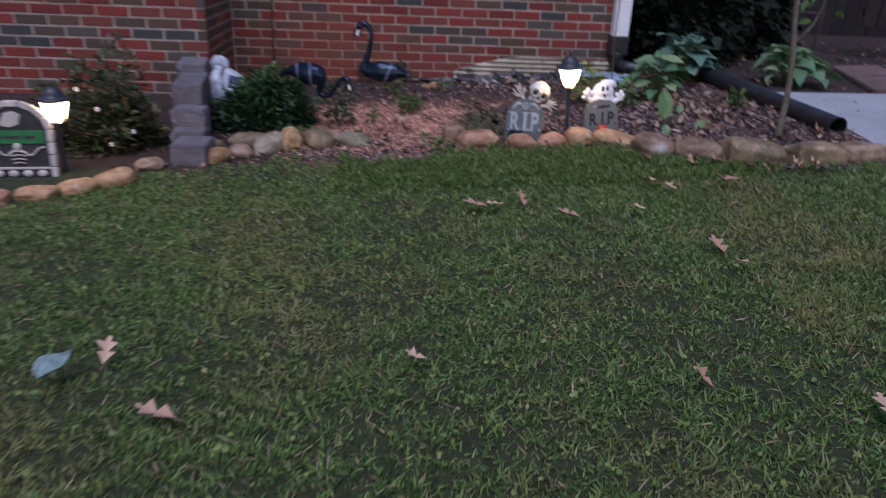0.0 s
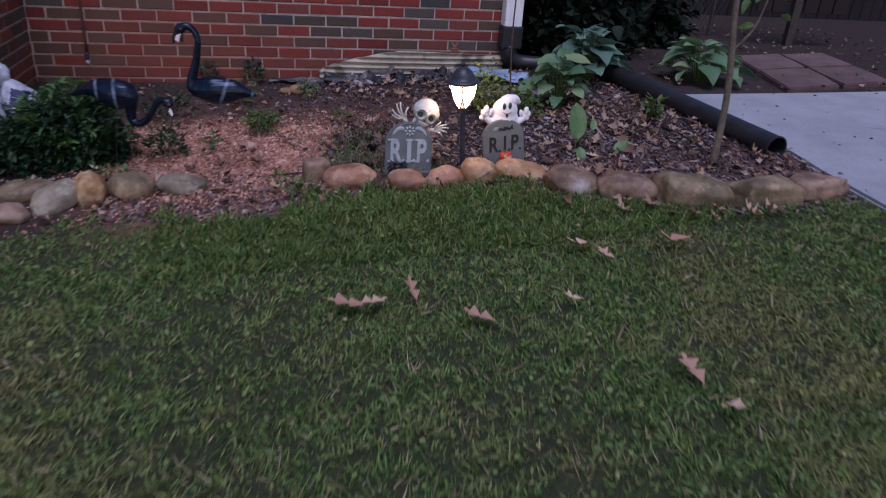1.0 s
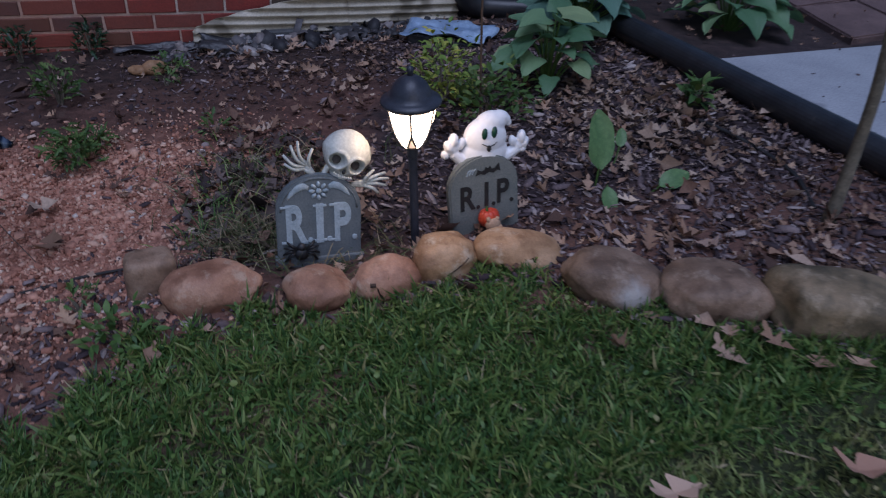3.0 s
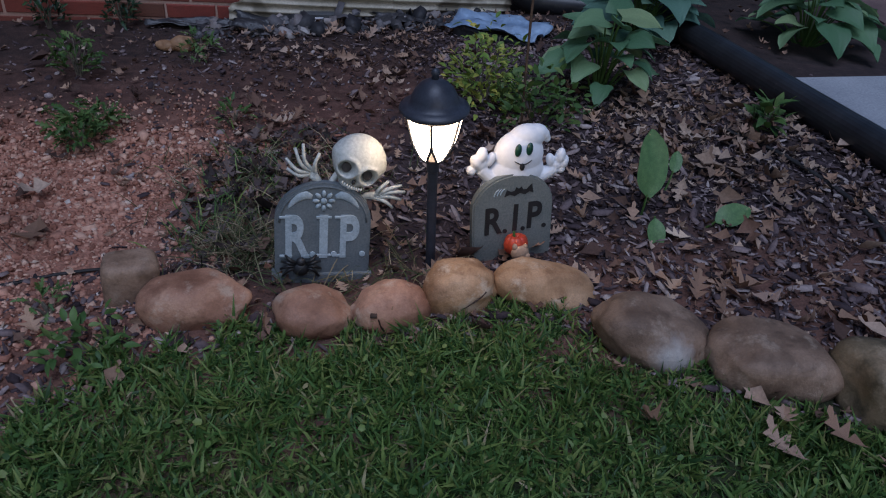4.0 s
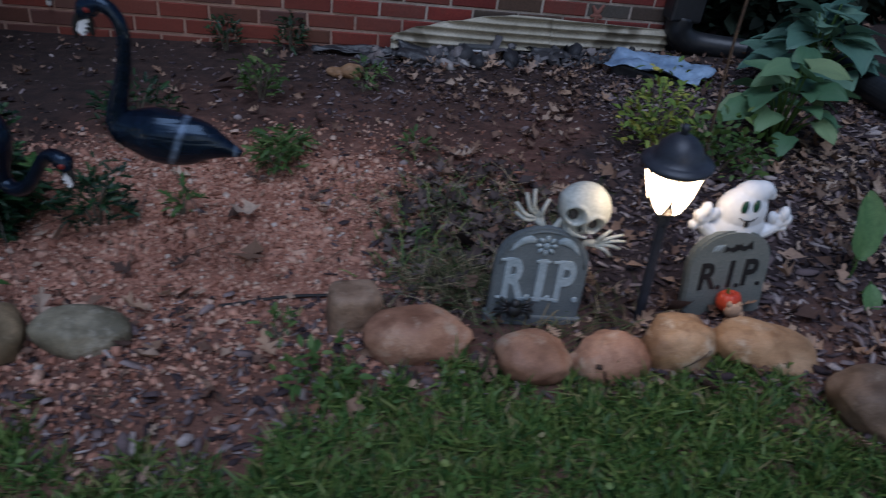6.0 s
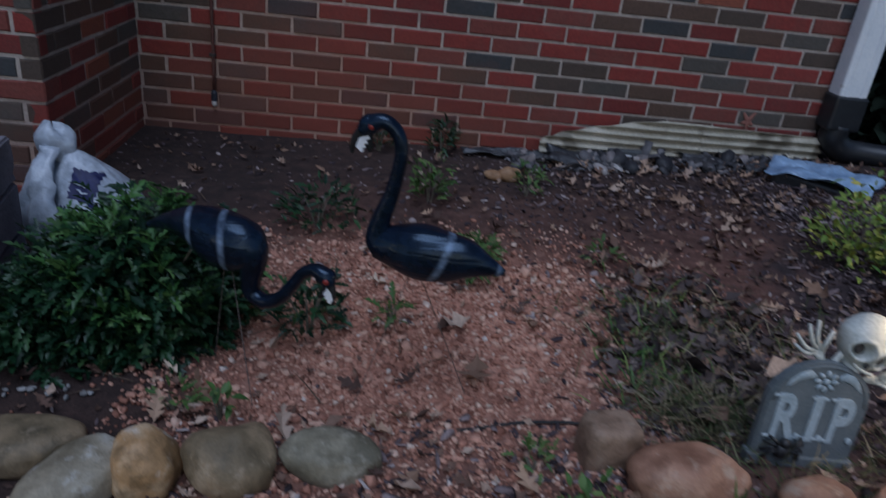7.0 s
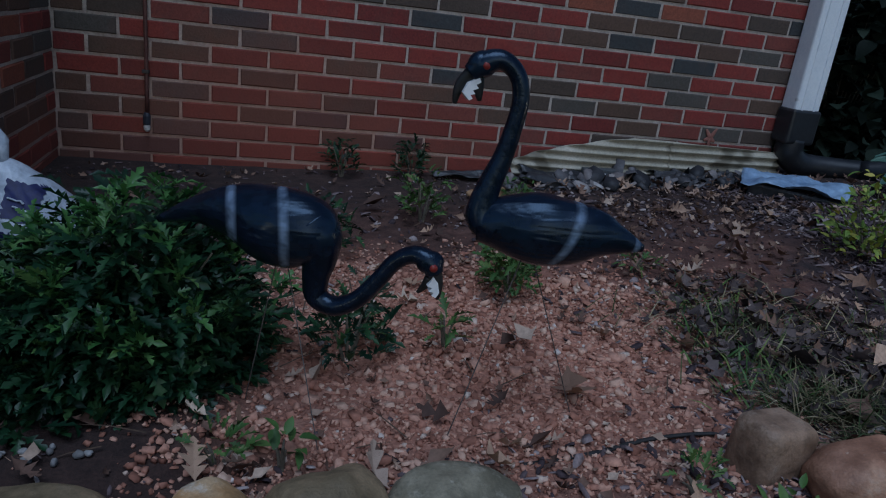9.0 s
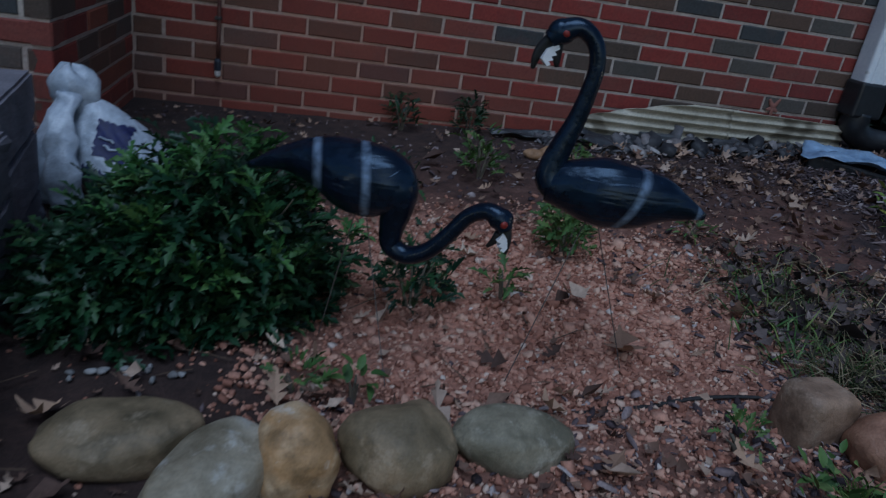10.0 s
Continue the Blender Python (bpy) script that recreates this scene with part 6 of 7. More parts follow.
def broad_leaf_plant():
    t = thing("broad_leaf_plant", pose(1.02, 3.60, 0.128), "young plant with a few broad upright green leaves", "plant")
    for px, py, z, s, rx, ry, rz in ((0.0, 0.02, 0.070, 0.175, 80, 4, 6), (-0.015, -0.06, 0.055, 0.085, -40, 0, 175), (0.15, -0.07, 0.040, 0.110, 30, 24, -75), (0.125, 0.12, 0.08, 0.065, 60, 10, -20), (0.065, 0.10, 0.06, 0.05, 65, -10, 30)):
        ob = part("leaf", oval_leaf(0.56), M_LONELEAF, t, smooth=True)
        ob.matrix_local = pose(px, py, z, rx, ry, rz) @ Matrix.Diagonal((s, s, s, 1))
        part("stalk", tube(bmesh.new(), [(px * 0.6, py * 0.6 + 0.01, -0.02, 0.003), (px * 0.9, py * 0.9, z * 0.6, 0.0028), (px, py, z + 0.005, 0.0025)], 5, 2), M_WEED, t)


broad_leaf_plant()


def sapling():
    t = thing("sapling", pose(1.482, 3.235, 0.17), "thin bare sapling with mottled bark in the mulch", "tree")
    bm = bmesh.new()
    tube(bm, [(0, 0, -0.05, 0.021), (0.003, 0.0, 0.10, 0.016), (0.006, 0.005, 0.22, 0.0145), (-0.004, 0.005, 0.36, 0.014), (-0.022, 0.01, 0.50, 0.0135), (-0.045, 0.015, 0.66, 0.012), (-0.06, 0.02, 0.95, 0.010), (-0.05, 0.03, 1.3, 0.005), (-0.06, 0.03, 1.7, 0.003)], 10, 5)
    part("trunk", bm, M_BARK, t, smooth=True)
    rng = random.Random(2)
    tips = []
    for x, y, z, ex, ey, ez in ((-0.022, 0.01, 0.50, 0.10, 0.02, 0.72), (-0.045, 0.015, 0.66, -0.14, 0.05, 0.95), (-0.058, 0.02, 0.9, 0.15, 0.06, 1.2), (-0.055, 0.02, 1.1, -0.16, -0.08, 1.45), (-0.05, 0.03, 1.3, 0.14, -0.05, 1.65)):
        part("limb", tube(bmesh.new(), [(x, y, z, 0.0065), ((x + ex) / 2 + 0.02, (y + ey) / 2, (z + ez) / 2 - 0.02, 0.0045), (ex, ey, ez, 0.002)], 7, 4), M_BARK, t, smooth=True)
        tips.append(Vector((ex, ey, ez)))
    places = []
    for p in tips:
        for _ in range(16):
            q = p + Vector((rng.gauss(0, 0.08), rng.gauss(0, 0.08), rng.gauss(0.04, 0.08)))
            places.append((rng.randrange(2), q.x, q.y, q.z, rng.gauss(0, 0.6), rng.gauss(0, 0.5), rng.uniform(0, TAU), 0.06, 0.06, 0.06))
    scatter("crown", PLAIN, places, M_WEED, parent=t)


sapling()


def stake():
    t = thing("garden_stake", pose(0.875, 4.20, 0.10), "thin rusty metal stake leaning in the bed", "stake")
    part("rod", tube(bmesh.new(), [(0.03, 0.0, -0.08, 0.004), (0.0, 0, 0.3, 0.0042), (-0.01, 0.0, 0.55, 0.004), (0.0, 0.0, 1.05, 0.0036)], 8, 3), M_STAKE, t, smooth=True)


stake()

# ---- behind the path ----


def back_fence():
    t = thing("fence", pose(0, 8.6, 0.2), "board fence coloured near black for deep shade", "fence")
    rng = random.Random(6)
    for k in range(44):
        x = 1.3 + 0.16 * k
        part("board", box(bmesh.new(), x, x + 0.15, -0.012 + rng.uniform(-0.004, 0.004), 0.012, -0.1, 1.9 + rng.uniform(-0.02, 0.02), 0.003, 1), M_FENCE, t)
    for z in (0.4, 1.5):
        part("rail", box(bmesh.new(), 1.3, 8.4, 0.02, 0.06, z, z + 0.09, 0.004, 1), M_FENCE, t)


back_fence()


def gate():
    t = thing("wooden_gate", pose(4.15, 6.45, 0.22, 0, 0, -8), "wooden gate panels, brown darkened for shade, beside a black post", "gate")
    part("post", box(bmesh.new(), 0.13, 0.20, -0.035, 0.035, -0.1, 1.6, 0.006), M_WIRE, t, "black gate post")
    for k, x in enumerate((-0.20, -0.06, 0.24, 0.38, 0.52)):
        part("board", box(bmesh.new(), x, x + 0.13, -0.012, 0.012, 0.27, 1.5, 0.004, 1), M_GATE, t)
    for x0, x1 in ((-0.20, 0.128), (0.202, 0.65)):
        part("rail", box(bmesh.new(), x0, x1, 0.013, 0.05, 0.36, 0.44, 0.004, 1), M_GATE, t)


gate()


def wire_fence():
    t = thing("wire_fence", pose(0, 6.9, 0.22), "low dark wire fence behind the path", "fence")
    for x in (2.2, 3.0, 3.8):
        part("post", lathe(bmesh.new(), [(0.018, -0.1), (0.018, 1.1), (0.008, 1.12)], 10, pose(x, 0, 0)), M_WIRE, t)
    bm = bmesh.new()
    for k in range(30):
        x = 2.2 + k * 0.055
        for s in (-1, 1):
            tube(bm, [(x, 0, 0.0, 0.0016), (x + s * 0.5, 0, 1.0, 0.0016)], 4, 1)
    part("mesh_wire", bm, surface("dull_fence_wire", (0.05, 0.05, 0.055), (0.10, 0.10, 0.11), 20, 90, 0.6, 0, 0, 0.2), t)
    for z in (0.35, 1.05):
        part("rail", tube(bmesh.new(), [(2.2, 0, z, 0.012), (3.8, 0, z, 0.012)], 8, 1), M_WIRE, t)


wire_fence()

# ---- loose things on the bed ----


def brown_stone():
    bm = bmesh.new()
    blob(bm, (0, 0, 0.025), (0.05, 0.035, 0.032), 3)
    blob(bm, (-0.055, 0, 0.018), (0.045, 0.03, 0.02), 3)
    for k in bm.verts:
        k.co *= 1 + 0.15 * noise.noise(k.co * 25)
    ob = part("loose_stone", bm, M_STONE["tan"], None, smooth=True)
    ob.matrix_world = pose(-0.17, 5.07, base_height(-0.17, 5.07) - 0.005)
    tagged(ob, "brown lumpy stone in dark soil by the wall", "stone")


brown_stone()


def edging():
    ob = part("edging_strip", tube(bmesh.new(), [(-0.74, 3.60, 0.040, 0.004), (-0.6, 3.575, 0.046, 0.0045), (-0.45, 3.59, 0.051, 0.005), (-0.32, 3.62, 0.055, 0.0045), (-0.2, 3.62, 0.061, 0.004), (-0.12, 3.60, 0.058, 0.003)], 8, 6, 0.7), M_CABLE, None, smooth=True)
    tagged(ob, "black plastic edging strip lying on the clay", "edging")
    ob = part("edging_strip", tube(bmesh.new(), [(1.5, 4.05, 0.185, 0.007), (1.56, 3.8, 0.205, 0.008), (1.58, 3.5, 0.20, 0.008), (1.50, 3.3, 0.185, 0.006)], 8, 6, 0.7), M_CABLE, None, smooth=True)
    tagged(ob, "black hose running under the sapling", "hose")


edging()


def leaf_mesh(seed, lobes, curl, mat):
    v, f = lobed_leaf(lobes, seed, curl)
    me = bpy.data.meshes.new("leaf")
    me.from_pydata(v, [], f)
    me.materials.append(mat)
    return me


LEAF_KINDS = ((1, 3, 0.6), (2, 3, 0.4), (3, 2, 0.8), (4, 3, 0.5), (5, 2, 0.7), (6, 3, 0.9))
LEAVES = [leaf_mesh(s, n, c, M_DEADLEAF) for s, n, c in LEAF_KINDS]
LAWN_LEAF = [leaf_mesh(s + 9, max(2, n - 1), c * 0.5, M_LAWNLEAF) for s, n, c in LEAF_KINDS]


def fallen_leaf(x, y, size, kind, turn, tilt, lift, label, meshes=LEAVES):
    ob = new("fallen_leaf", meshes[kind])
    ob.matrix_world = pose(x, y, ground_height(x, y) + lift, tilt, tilt * 0.6, turn) @ Matrix.Diagonal((size, size, size, 1))
    tagged(ob, label, "leaf", "fallen leaves")


LAWN_LEAVES = [(-0.17, 2.41, 0.10, 1, 80, 8), (-0.10, 2.405, 0.08, 3, -60, -12), (0.014, 2.44, 0.075, 2, 20, 50), (0.164, 2.26, 0.085, 3, 60, 20), (0.61, 2.63, 0.10, 4, 100, 28), (0.662, 2.535, 0.06, 0, 30, 10), (0.905, 2.57, 0.11, 5, 70, 12), (0.59, 1.915, 0.085, 3, 10, 30), (0.613, 1.765, 0.06, 0, 140, 15), (-1.21, 1.345, 0.075, 2, 10, 35), (-1.02, 1.095, 0.085, 3, 80, 25), (0.222, 1.155, 0.06, 0, 40, 45), (0.57, 1.0, 0.08, 1, 0, 10), (-0.45, 1.3, 0.05, 0, 70, 10), (0.45, 2.3, 0.05, 0, 70, 10)]
for fx, fy, fs, fk, ft, fl in LAWN_LEAVES:
    fallen_leaf(fx, fy, fs * 1.15, fk, ft, fl * 0.6, 0.044, "curled tan oak leaf lying on the grass", LAWN_LEAF)
GRASS_EDGE_LEAVES = [(1.0, 2.87, 0.085, 1, 20, 8), (1.10, 2.76, 0.09, 3, 110, 14), (1.20, 2.75, 0.075, 2, 60, 10), (1.29, 2.69, 0.09, 5, 30, 12), (0.93, 2.92, 0.07, 0, 150, 18), (1.38, 2.70, 0.08, 4, 75, 8), (0.09, 3.335, 0.045, 2, 30, 40), (1.15, 2.70, 0.06, 0, 10, 20), (0.70, 3.10, 0.06, 3, 100, 25)]
for fx, fy, fs, fk, ft, fl in GRASS_EDGE_LEAVES:
    fallen_leaf(fx, fy, fs, fk, ft, fl, 0.036, "dry brown lobed leaf lying on the grass edge")
BED_LEAVES = [(-0.41, 3.755, 0.115, 1, 170, 6), (-0.73, 3.985, 0.07, 2, 20, 12), (0.02, 3.40, 0.055, 0, 10, 60), (0.86, 3.33, 0.055, 4, 190, 20), (0.92, 3.36, 0.075, 2, 40, 12), (0.99, 3.30, 0.085, 3, -30, 14), (1.08, 3.28, 0.10, 5, 80, 15), (1.0, 3.21, 0.08, 1, 10, 20), (0.86, 3.62, 0.07, 4, 160, 50), (0.72, 2.97, 0.075, 4, 150, 55), (0.90, 2.88, 0.09, 1, 20, 8), (1.05, 2.80, 0.08, 3, 120, 8), (1.22, 3.15, 0.085, 2, 60, 10), (1.36, 3.10, 0.08, 1, 10, 18), (1.56, 3.20, 0.09, 3, 50, 12), (1.71, 3.27, 0.085, 5, 20, 24), (1.80, 3.16, 0.08, 2, 80, 15), (0.14, 4.33, 0.08, 3, 60, 10), (0.21, 4.36, 0.075, 0, -20, 20), (-0.34, 3.43, 0.07, 1, 30, 10), (-0.62, 3.55, 0.06, 4, 90, 20), (-0.80, 3.56, 0.075, 2, 30, 30), (-0.98, 3.66, 0.09, 1, 70, 35), (-1.05, 3.60, 0.07, 3, 10, 20), (-1.06, 3.72, 0.045, 4, 60, 10)]
for fx, fy, fs, fk, ft, fl in BED_LEAVES:
    fallen_leaf(fx, fy, fs, fk, ft, fl, 0.021, "dry brown lobed leaf lying on the bed")
lrng = random.Random(77)
made = 0
while made < 150:
    fx, fy = lrng.uniform(-1.6, 1.85), lrng.uniform(2.8, 5.35)
    if fy < lawn_edge(fx) + 0.06 or (fx < 0.2 and lrng.random() < 0.8):
        continue
    made += 1
    fallen_leaf(fx, fy, lrng.uniform(0.03, 0.075), lrng.randrange(6), lrng.uniform(0, 360), lrng.gauss(0, 16), 0.012, "dry brown lobed leaf lying on the bed")


def blue_leaf():
    ob = part("blue_scrap", crumple_leaf(), surface("pale_blue_scrap", (0.14, 0.22, 0.22), (0.22, 0.31, 0.31), 20, 90, 0.6, 0.2, 0.002), None)
    ob.matrix_world = pose(-1.325, 1.235, ground_height(-1.325, 1.235) + 0.04, 24, 14, -40) @ Matrix.Diagonal((0.85, 0.85, 1, 1))
    tagged(ob, "pale blue-grey leaf scrap lying on the grass", "scrap")


def crumple_leaf():
    bm = bmesh.new()
    g = [[bm.verts.new((s * 0.035 * math.sin(math.pi * min(0.98, 0.15 + t * 0.9)), t * 0.11, 0.012 * s * s + 0.01 * math.sin(6 * t))) for s in (-1, -0.5, 0, 0.5, 1)] for t in (0, 0.2, 0.4, 0.6, 0.8, 1)]
    for a, b in zip(g, g[1:]):
        for j in range(4):
            bm.faces.new((a[j], a[j + 1], b[j + 1], b[j]))
    return bm


blue_leaf()
prng = random.Random(12)
for k in range(14):
    gx, gy = -1.29 + prng.gauss(0, 0.05), 3.645 + prng.gauss(0, 0.02)
    bm = bmesh.new()
    blob(bm, (0, 0, 0), (prng.uniform(0.004, 0.009), prng.uniform(0.004, 0.007), prng.uniform(0.004, 0.006)), 2)
    for q in bm.verts:
        q.co *= 1 + 0.45 * noise.noise(q.co * 160 + Vector((k, 0, 0)))
    ob = part("pebble", bm, M_GRAVEL, None, smooth=True)
    ob.matrix_world = pose(gx, gy, ground_height(gx, gy) + 0.006)
    tagged(ob, "small pale gravel pebble on dark soil", "pebble", "pale gravel pebbles")

# ---- uncountable cover ----
CRUMBS, FLAKES = [crumb(s) for s in range(4)], [flake(s) for s in range(5)]
nrng = random.Random(5)


def cover(n, where, keep, size, flat, templates, sink, stretch=(1, 1)):
    out = []
    x0, x1, y0, y1 = where
    while len(out) < n:
        x, y = nrng.uniform(x0, x1), nrng.uniform(y0, y1)
        if y < lawn_edge(x) - 0.03 or y > 5.43 or (x < SIDE_X and y > FRONT_Y) or nrng.random() > keep(x, y):
            continue
        s = nrng.uniform(*size) * (1.0 + 1.3 * max(0, nrng.gauss(0, 0.55)))
        w = s * nrng.uniform(*stretch)
        out.append((nrng.randrange(len(templates)), x, y, base_height(x, y) + 0.012 * fnoise(x, y, 2.1) + 0.006 * fnoise(x, y, 7) + 0.005 * fnoise(x, y, 19) + sink * s, nrng.gauss(0, flat), nrng.gauss(0, flat), nrng.uniform(0, TAU), s, w, min(s, w) * nrng.uniform(0.5, 0.9)))
    return out


def clayness(x, y):
    a = max(0.0, min(1.0, (0.42 + 0.3 * max(0.0, y - 3.7) - x - 0.5 * fnoise(x, y, 3)) / 0.5))
    b = max(0.0, min(1.0, (4.70 - y) / 0.5))
    c = max(0.12, min(1.0, (x + 1.32) / 0.35))
    away = math.hypot((x + 0.56) * 0.90, (y - 3.98) * 1.0) + 0.2 * fnoise(x, y, 4)
    return a * b * c * max(0.15, min(1.0, (0.78 - away) / 0.40))


def mulchness(x, y):
    return 0.04 + 0.96 * max(0.0, min(1.0, (x + 0.10 - 0.60 * max(0.0, y - 3.6) - 0.5 * fnoise(x, y, 3)) / 0.4))


scatter("clay_crumbs", CRUMBS, cover(12500, (-1.5, 0.6, 2.9, 5.2), clayness, (0.003, 0.008), 0.8, CRUMBS, 0.12), M_PEBBLE, "pinkish clay crumbs and small stones", "gravel")
scatter("clay_lumps", CRUMBS, cover(1700, (-1.2, 0.35, 3.1, 4.7), clayness, (0.006, 0.014), 0.8, CRUMBS, 0.15), M_PEBBLE, "larger pinkish clay lumps", "gravel")
scatter("clay_flakes", FLAKES, cover(5200, (-1.4, 0.5, 3.0, 5.0), clayness, (0.006, 0.014), 0.25, FLAKES, 0.05, (0.5, 0.9)), M_PEBBLE, "flat pinkish clay chips", "gravel")
scatter("bark_mulch", FLAKES, cover(15000, (-0.4, 1.95, 2.7, 5.2), mulchness, (0.010, 0.024), 0.35, FLAKES, 0.15, (0.18, 0.5)), M_CHIP, "dark purplish bark mulch chips", "mulch")
scatter("soil_litter", FLAKES, cover(3600, (-1.68, 1.3, 3.0, 5.42), lambda x, y: (0.3 + 0.7 * (y > 4.6)) * (1.0 if x > -0.3 else 0.3), (0.006, 0.016), 0.4, FLAKES, 0.1, (0.2, 0.8)), M_CHIP, "dark bits of litter on the soil", "litter")
SMALL_LEAF = [lobed_leaf(n, 20 + n, 0.9, False) for n in (1, 2, 3)]
scatter("leaf_litter", SMALL_LEAF, cover(3000, (-1.6, 1.9, 2.75, 5.4), lambda x, y: 0.10 + 0.90 * (x > 0.02) * (0.5 + 0.5 * fnoise(x, y, 4)), (0.014, 0.034), 0.45, SMALL_LEAF, 0.3), M_LITTER, "broken brown leaf litter", "litter")
scatter("pale_leaf_litter", SMALL_LEAF, cover(480, (0.85, 1.75, 3.45, 4.5), lambda x, y: max(0.0, 1 - math.hypot((x - 1.38) / 0.42, (y - 3.98) / 0.5)), (0.016, 0.036), 0.4, SMALL_LEAF, 0.35), M_DEADLEAF_LITTER, "pale dry leaf fragments over the mulch", "litter")
scatter("dark_leaf_litter", SMALL_LEAF, cover(650, (-0.12, 0.45, 3.55, 4.45), lambda x, y: max(0.0, 1 - math.hypot((x - 0.14) / 0.28, (y - 3.92) / 0.42)), (0.016, 0.036), 0.4, SMALL_LEAF, 0.35), M_DARKLITTER, "dark umber leaf litter among the straw", "litter")
scatter("front_chips", FLAKES, cover(1300, (-1.0, 0.0, 3.05, 3.62), lambda x, y: 1.0 if y < 3.35 or x > -0.3 else 0.35, (0.008, 0.02), 0.4, FLAKES, 0.15, (0.2, 0.6)), M_CHIP, "dark chips where the lawn meets the bed", "mulch")
scatter("front_litter", SMALL_LEAF, cover(150, (-1.0, 0.0, 3.08, 3.62), lambda x, y: 1.0, (0.014, 0.028), 0.45, SMALL_LEAF, 0.3), M_LITTER, "brown leaf litter where the lawn meets the bed", "litter")
scatter("wall_debris", FLAKES, cover(420, (-0.15, 1.15, 5.18, 5.43), lambda x, y: 1.0, (0.018, 0.05), 0.5, FLAKES, 0.2, (0.3, 0.9)), M_DEBRIS, "grey torn debris along the foot of the wall", "debris")
PATH_LITTER = []
for _ in range(520):
    lx, ly = nrng.uniform(2.0, 5.5), nrng.uniform(4.5, 7.5)
    ls = nrng.uniform(0.02, 0.06)
    PATH_LITTER.append((nrng.randrange(3), lx, ly, base_height(lx, ly) + 0.02, nrng.gauss(0, 0.3), nrng.gauss(0, 0.3), nrng.uniform(0, TAU), ls, ls, ls))
scatter("path_litter", SMALL_LEAF, PATH_LITTER, M_LITTER, "dry leaf litter round the flagstones", "litter")

STRAW = [([(-0.5, 0, 0), (0.5, 0, 0), (0.4, 0.5, 0.35), (-0.4, 0.5, 0.35), (0, 1, 0.3)], [(0, 1, 2, 3), (3, 2, 4)]), ([(-0.5, 0, 0), (0.5, 0, 0), (0.4, 0.5, 0.15), (-0.4, 0.5, 0.15), (0, 1, 0.02)], [(0, 1, 2, 3), (3, 2, 4)])]
straws = []
for _ in range(1250):
    k = nrng.random()
    cx, cy, sp = ((0.06, 3.66, 0.07) if k < 0.4 else (0.17, 3.95, 0.15) if k < 0.8 else (0.28, 3.47, 0.12))
    x, y = nrng.gauss(cx, sp), nrng.gauss(cy, sp * 0.7)
    if y < lawn_edge(x) + 0.1:
        continue
    ln = nrng.uniform(0.05, 0.13)
    straws.append((nrng.randrange(2), x, y, base_height(x, y) + 0.004, nrng.gauss(0.15, 0.25), nrng.gauss(0, 0.3), nrng.uniform(0, TAU), 0.0025, ln, ln * 0.7))
scatter("dry_grass", STRAW, straws, M_DRYGRASS, "tangled dry grass beside the tombstone", "grass")
tufts = []
for _ in range(230):
    k = nrng.random()
    cx, cy, sp = ((0.05, 3.88, 0.09) if k < 0.6 else (0.10, 4.10, 0.10) if k < 0.85 else (-0.02, 3.72, 0.05))
    x, y = nrng.gauss(cx, sp), nrng.gauss(cy, sp * 0.8)
    ln = nrng.uniform(0.03, 0.075)
    tufts.append((nrng.randrange(2), x, y, base_height(x, y) + 0.004, nrng.gauss(0.35, 0.35), nrng.gauss(0, 0.3), nrng.uniform(0, TAU), 0.0048, ln, ln * 0.6))
scatter("green_tufts", STRAW, tufts, M_EDGEGRASS, "green grass tufts among the straw", "grass")
twigs = []
for _ in range(260):
    x, y = nrng.uniform(-1.5, 1.8), nrng.uniform(3.2, 5.3)
    if y < lawn_edge(x) + 0.1:
        continue
    ln = nrng.uniform(0.03, 0.12)
    twigs.append((1, x, y, base_height(x, y) + 0.012, nrng.gauss(0, 0.1), 0, nrng.uniform(0, TAU), 0.0035, ln, ln * 0.3))
scatter("twigs", STRAW, twigs, M_STAKE, "thin dry twigs on the bed", "twigs")


def grass(n, where, seed, height, width, keep):
    r = np.random.RandomState(seed)
    x0, x1, y0, y1 = where
    out = []
    ex, ey = np.array([a for a, b in EDGE]), np.array([b for a, b in EDGE])
    while sum(len(o) for o in out) < n:
        m = 60000
        x, y = r.uniform(x0, x1, m), r.uniform(y0, y1, m)
        clump = np.sin(x * 31 + 4 * np.sin(y * 17)) * np.sin(y * 29 + 4 * np.sin(x * 13)) * 0.5 + 0.5
        patch = np.sin(x * 4.1 + 1.3 * np.sin(y * 3.1)) * np.sin(y * 3.7 + 1.7 * np.sin(x * 2.3)) * 0.5 + 0.5
        edge = np.interp(x, ex, ey)
        ragged = 0.05 * np.sin(x * 23) + 0.04 * np.sin(x * 57) + 0.03
        gap = np.exp(-((x + 0.44) / 0.12) ** 2) * 0.06
        ok = (y < edge + ragged - gap) & (r.rand(m) < keep * (0.16 + 0.84 * clump) * (0.55 + 0.45 * patch)) & ~((x > 1.70) & (y < 2.6))
        x, y, clump = x[ok], y[ok], clump[ok]
        k = len(x)
        cx = np.clip(x, -1.6, 1.74)
        z = 0.0696 + 0.0494 * cx + 0.0168 * cx * cx - 0.0022 * (np.clip(y, 0, 5.6) - 3.5) - 0.006
        h = height * r.uniform(0.45, 1.15, k) * (0.7 + 0.5 * clump)
        w = width * r.uniform(0.6, 1.3, k)
        out.append(np.stack([r.randint(0, 3, k), x, y, z, r.normal(-0.25, 0.68, k), r.normal(0, 0.55, k), r.uniform(0, TAU, k), w, h, h], 1))
    return np.concatenate(out)[:n]


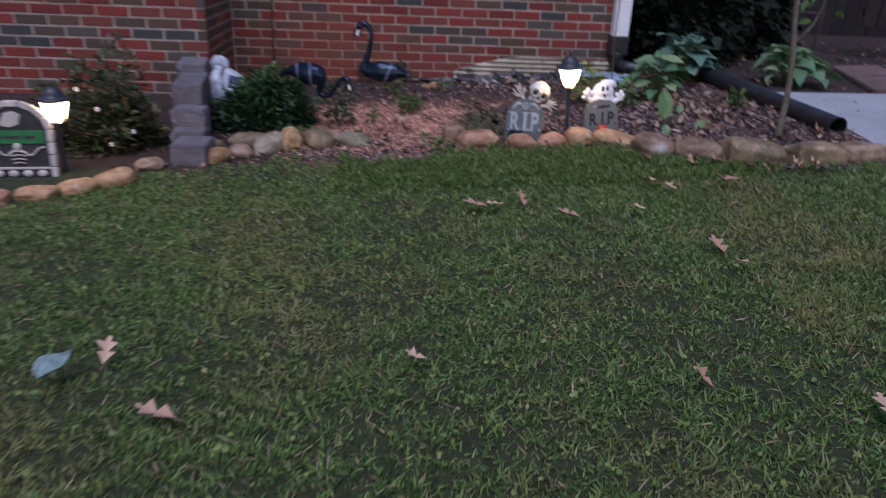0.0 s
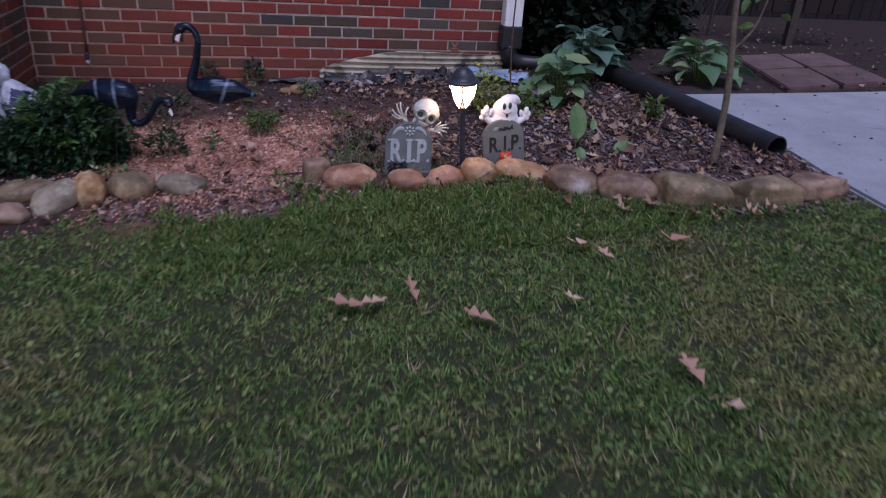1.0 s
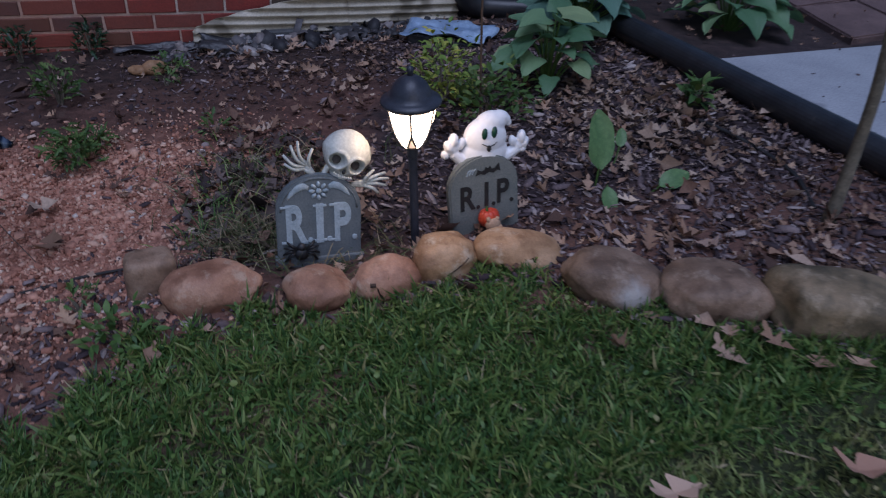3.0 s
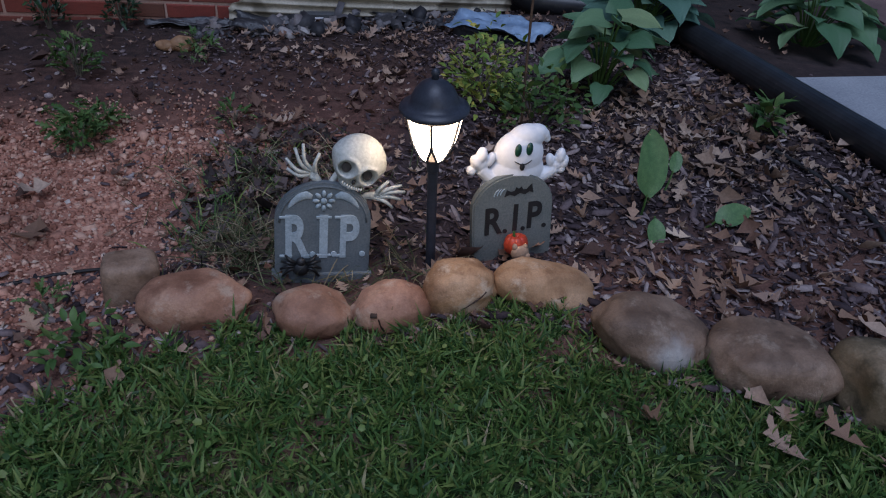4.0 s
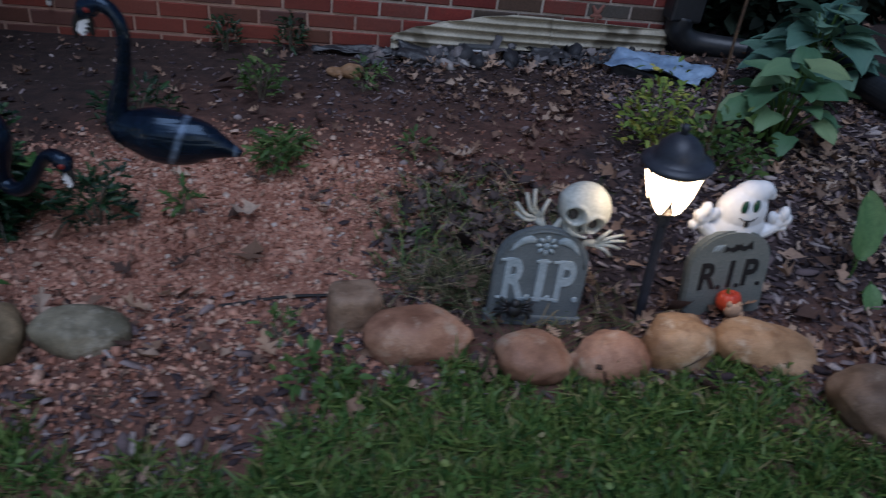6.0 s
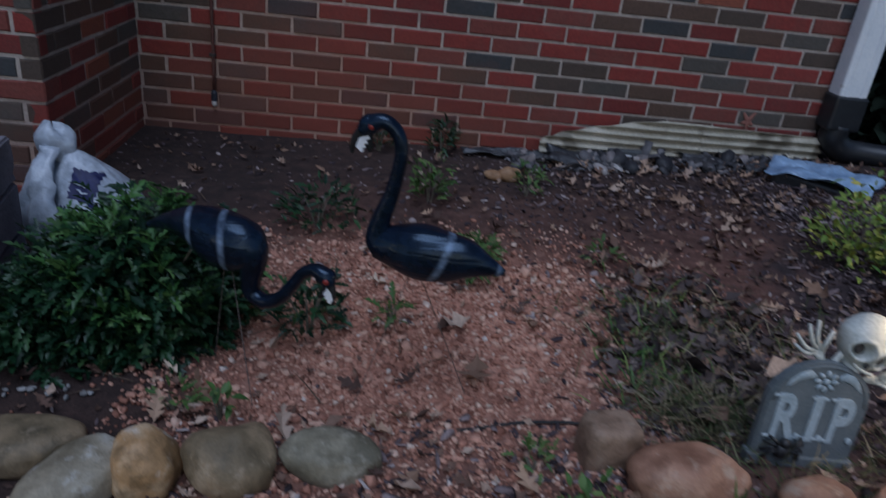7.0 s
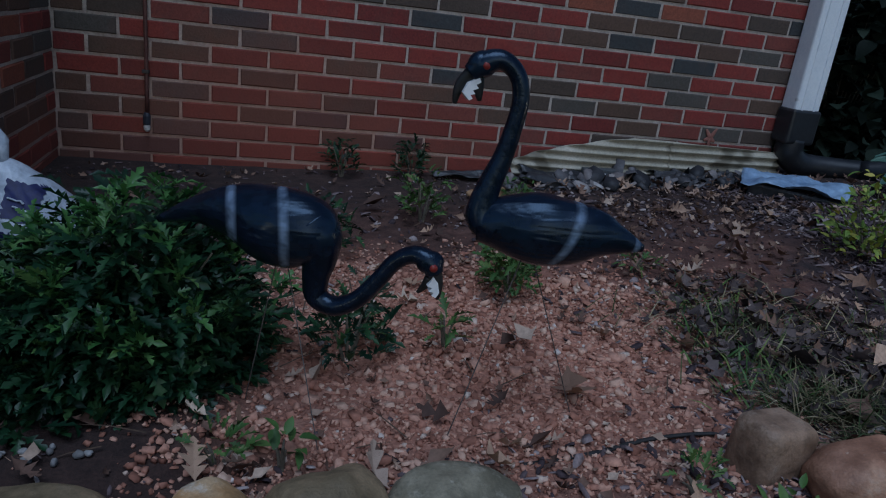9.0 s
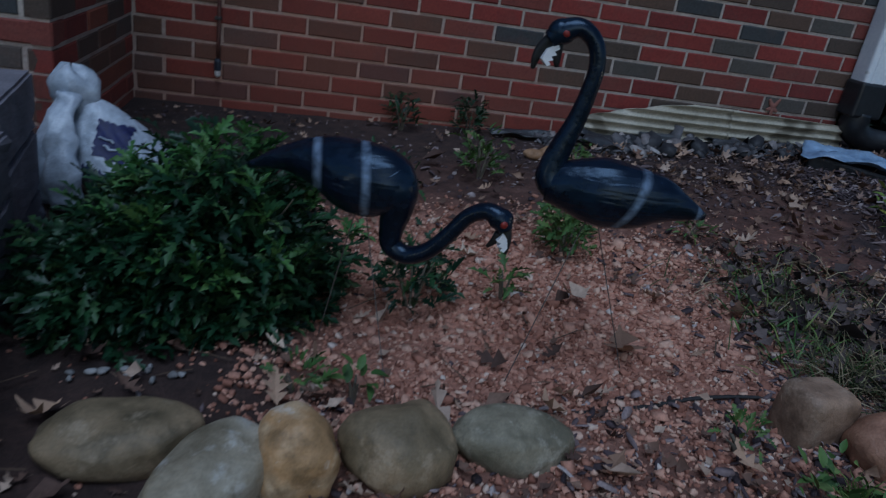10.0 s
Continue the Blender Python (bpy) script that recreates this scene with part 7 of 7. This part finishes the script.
BLADE = []
for bend in (0.3, 0.75, 1.2):
    BLADE.append(([(-0.5, 0, 0), (0.5, 0, 0), (0.42, bend * 0.22, 0.5), (-0.42, bend * 0.22, 0.5), (0, bend * 0.8, 1 - bend * 0.25)], [(0, 1, 2, 3), (3, 2, 4)]))
scatter("lawn_grass", BLADE, grass(270000, (-2.9, 1.85, 0.3, 3.45), 1, 0.034, 0.0052, 1.0), M_GRASS, "dense green lawn grass with straw-coloured blades", "grass")
scatter("lawn_edge_grass", BLADE, grass(40000, (-0.75, 1.5, 2.72, 3.45), 2, 0.050, 0.0062, 1.0), M_EDGEGRASS, "longer green grass along the stone border", "grass")
scatter("lawn_grass_behind", BLADE, grass(45000, (-7, 1.85, -6, 0.35), 3, 0.055, 0.006, 1.0), M_GRASS, "green lawn grass in front of the house", "grass")
CLOVER = [([(0, 0, 0), (0.5, 0.35, 0.12), (0.35, 0.95, 0.08), (0, 1.05, 0.0), (-0.35, 0.95, 0.08), (-0.5, 0.35, 0.12)], [(0, 1, 2, 3), (0, 3, 4, 5)])]
clover = grass(9000, (-2.9, 1.85, 0.3, 3.42), 4, 0.013, 0.011, 0.9)
clover[:, 0] = 0
clover[:, 3] += 0.022 + 0.018 * np.random.RandomState(9).rand(len(clover))
clover[:, 4] = np.random.RandomState(8).normal(0.2, 0.4, len(clover))
scatter("lawn_clover", CLOVER, clover, M_EDGEGRASS, "small broad weed leaves in the lawn", "weeds")

straw_lawn = grass(9000, (-2.9, 1.85, 0.3, 3.4), 6, 0.05, 0.004, 0.8)
straw_lawn[:, 0] = 0
straw_lawn[:, 3] += 0.012
straw_lawn[:, 4] = np.random.RandomState(3).normal(1.35, 0.25, len(straw_lawn))
scatter("lawn_thatch", BLADE, straw_lawn, M_DRYGRASS, "dry straw-coloured thatch lying in the lawn", "grass")
bits = []
for _ in range(45):
    x, y = nrng.uniform(2.0, 3.6), nrng.uniform(2.8, 4.45)
    s = nrng.uniform(0.008, 0.02)
    bits.append((nrng.randrange(5), x, y, SLAB_Z + 0.002, nrng.gauss(0, 0.2), nrng.gauss(0, 0.2), nrng.uniform(0, TAU), s, s * 0.6, s * 0.5))
scatter("slab_crumbs", FLAKES, bits, M_CHIP, "dark mulch crumbs scattered on the concrete", "litter")

# ---- bricks of the walls ----
ROWS_LOW, ROWS_UP = range(-7, 7), range(7, 31)
lay_courses(wall_back, pose(SIDE_X, FACE_Y, 0), END_X - SIDE_X, 0.21, ROWS_LOW, 1, ROWS_UP)
lay_courses(wall_side, Matrix.Translation((SIDE_X, FRONT_Y, 0)) @ pose(0, 0, 0, 0, 0, 90), FACE_Y - FRONT_Y - 0.002, 0.10, ROWS_LOW, 3, ROWS_UP)
lay_courses(wall_front, pose(-3.2, FRONT_Y, 0), 3.2 + SIDE_X - 0.001, 0.12, ROWS_LOW, 4, ROWS_UP)
lay_courses(wall_front, pose(-8.0, FRONT_Y, 0), 4.8 - JOINT, 0.12, [], 5, range(-7, 31))
lay_courses(end_wall, Matrix.Translation((END_X - 0.002, FACE_Y + 0.06, 0)) @ pose(0, 0, 0, 0, 0, 90), 3.4, 0.1, [], 6, range(-7, 31))
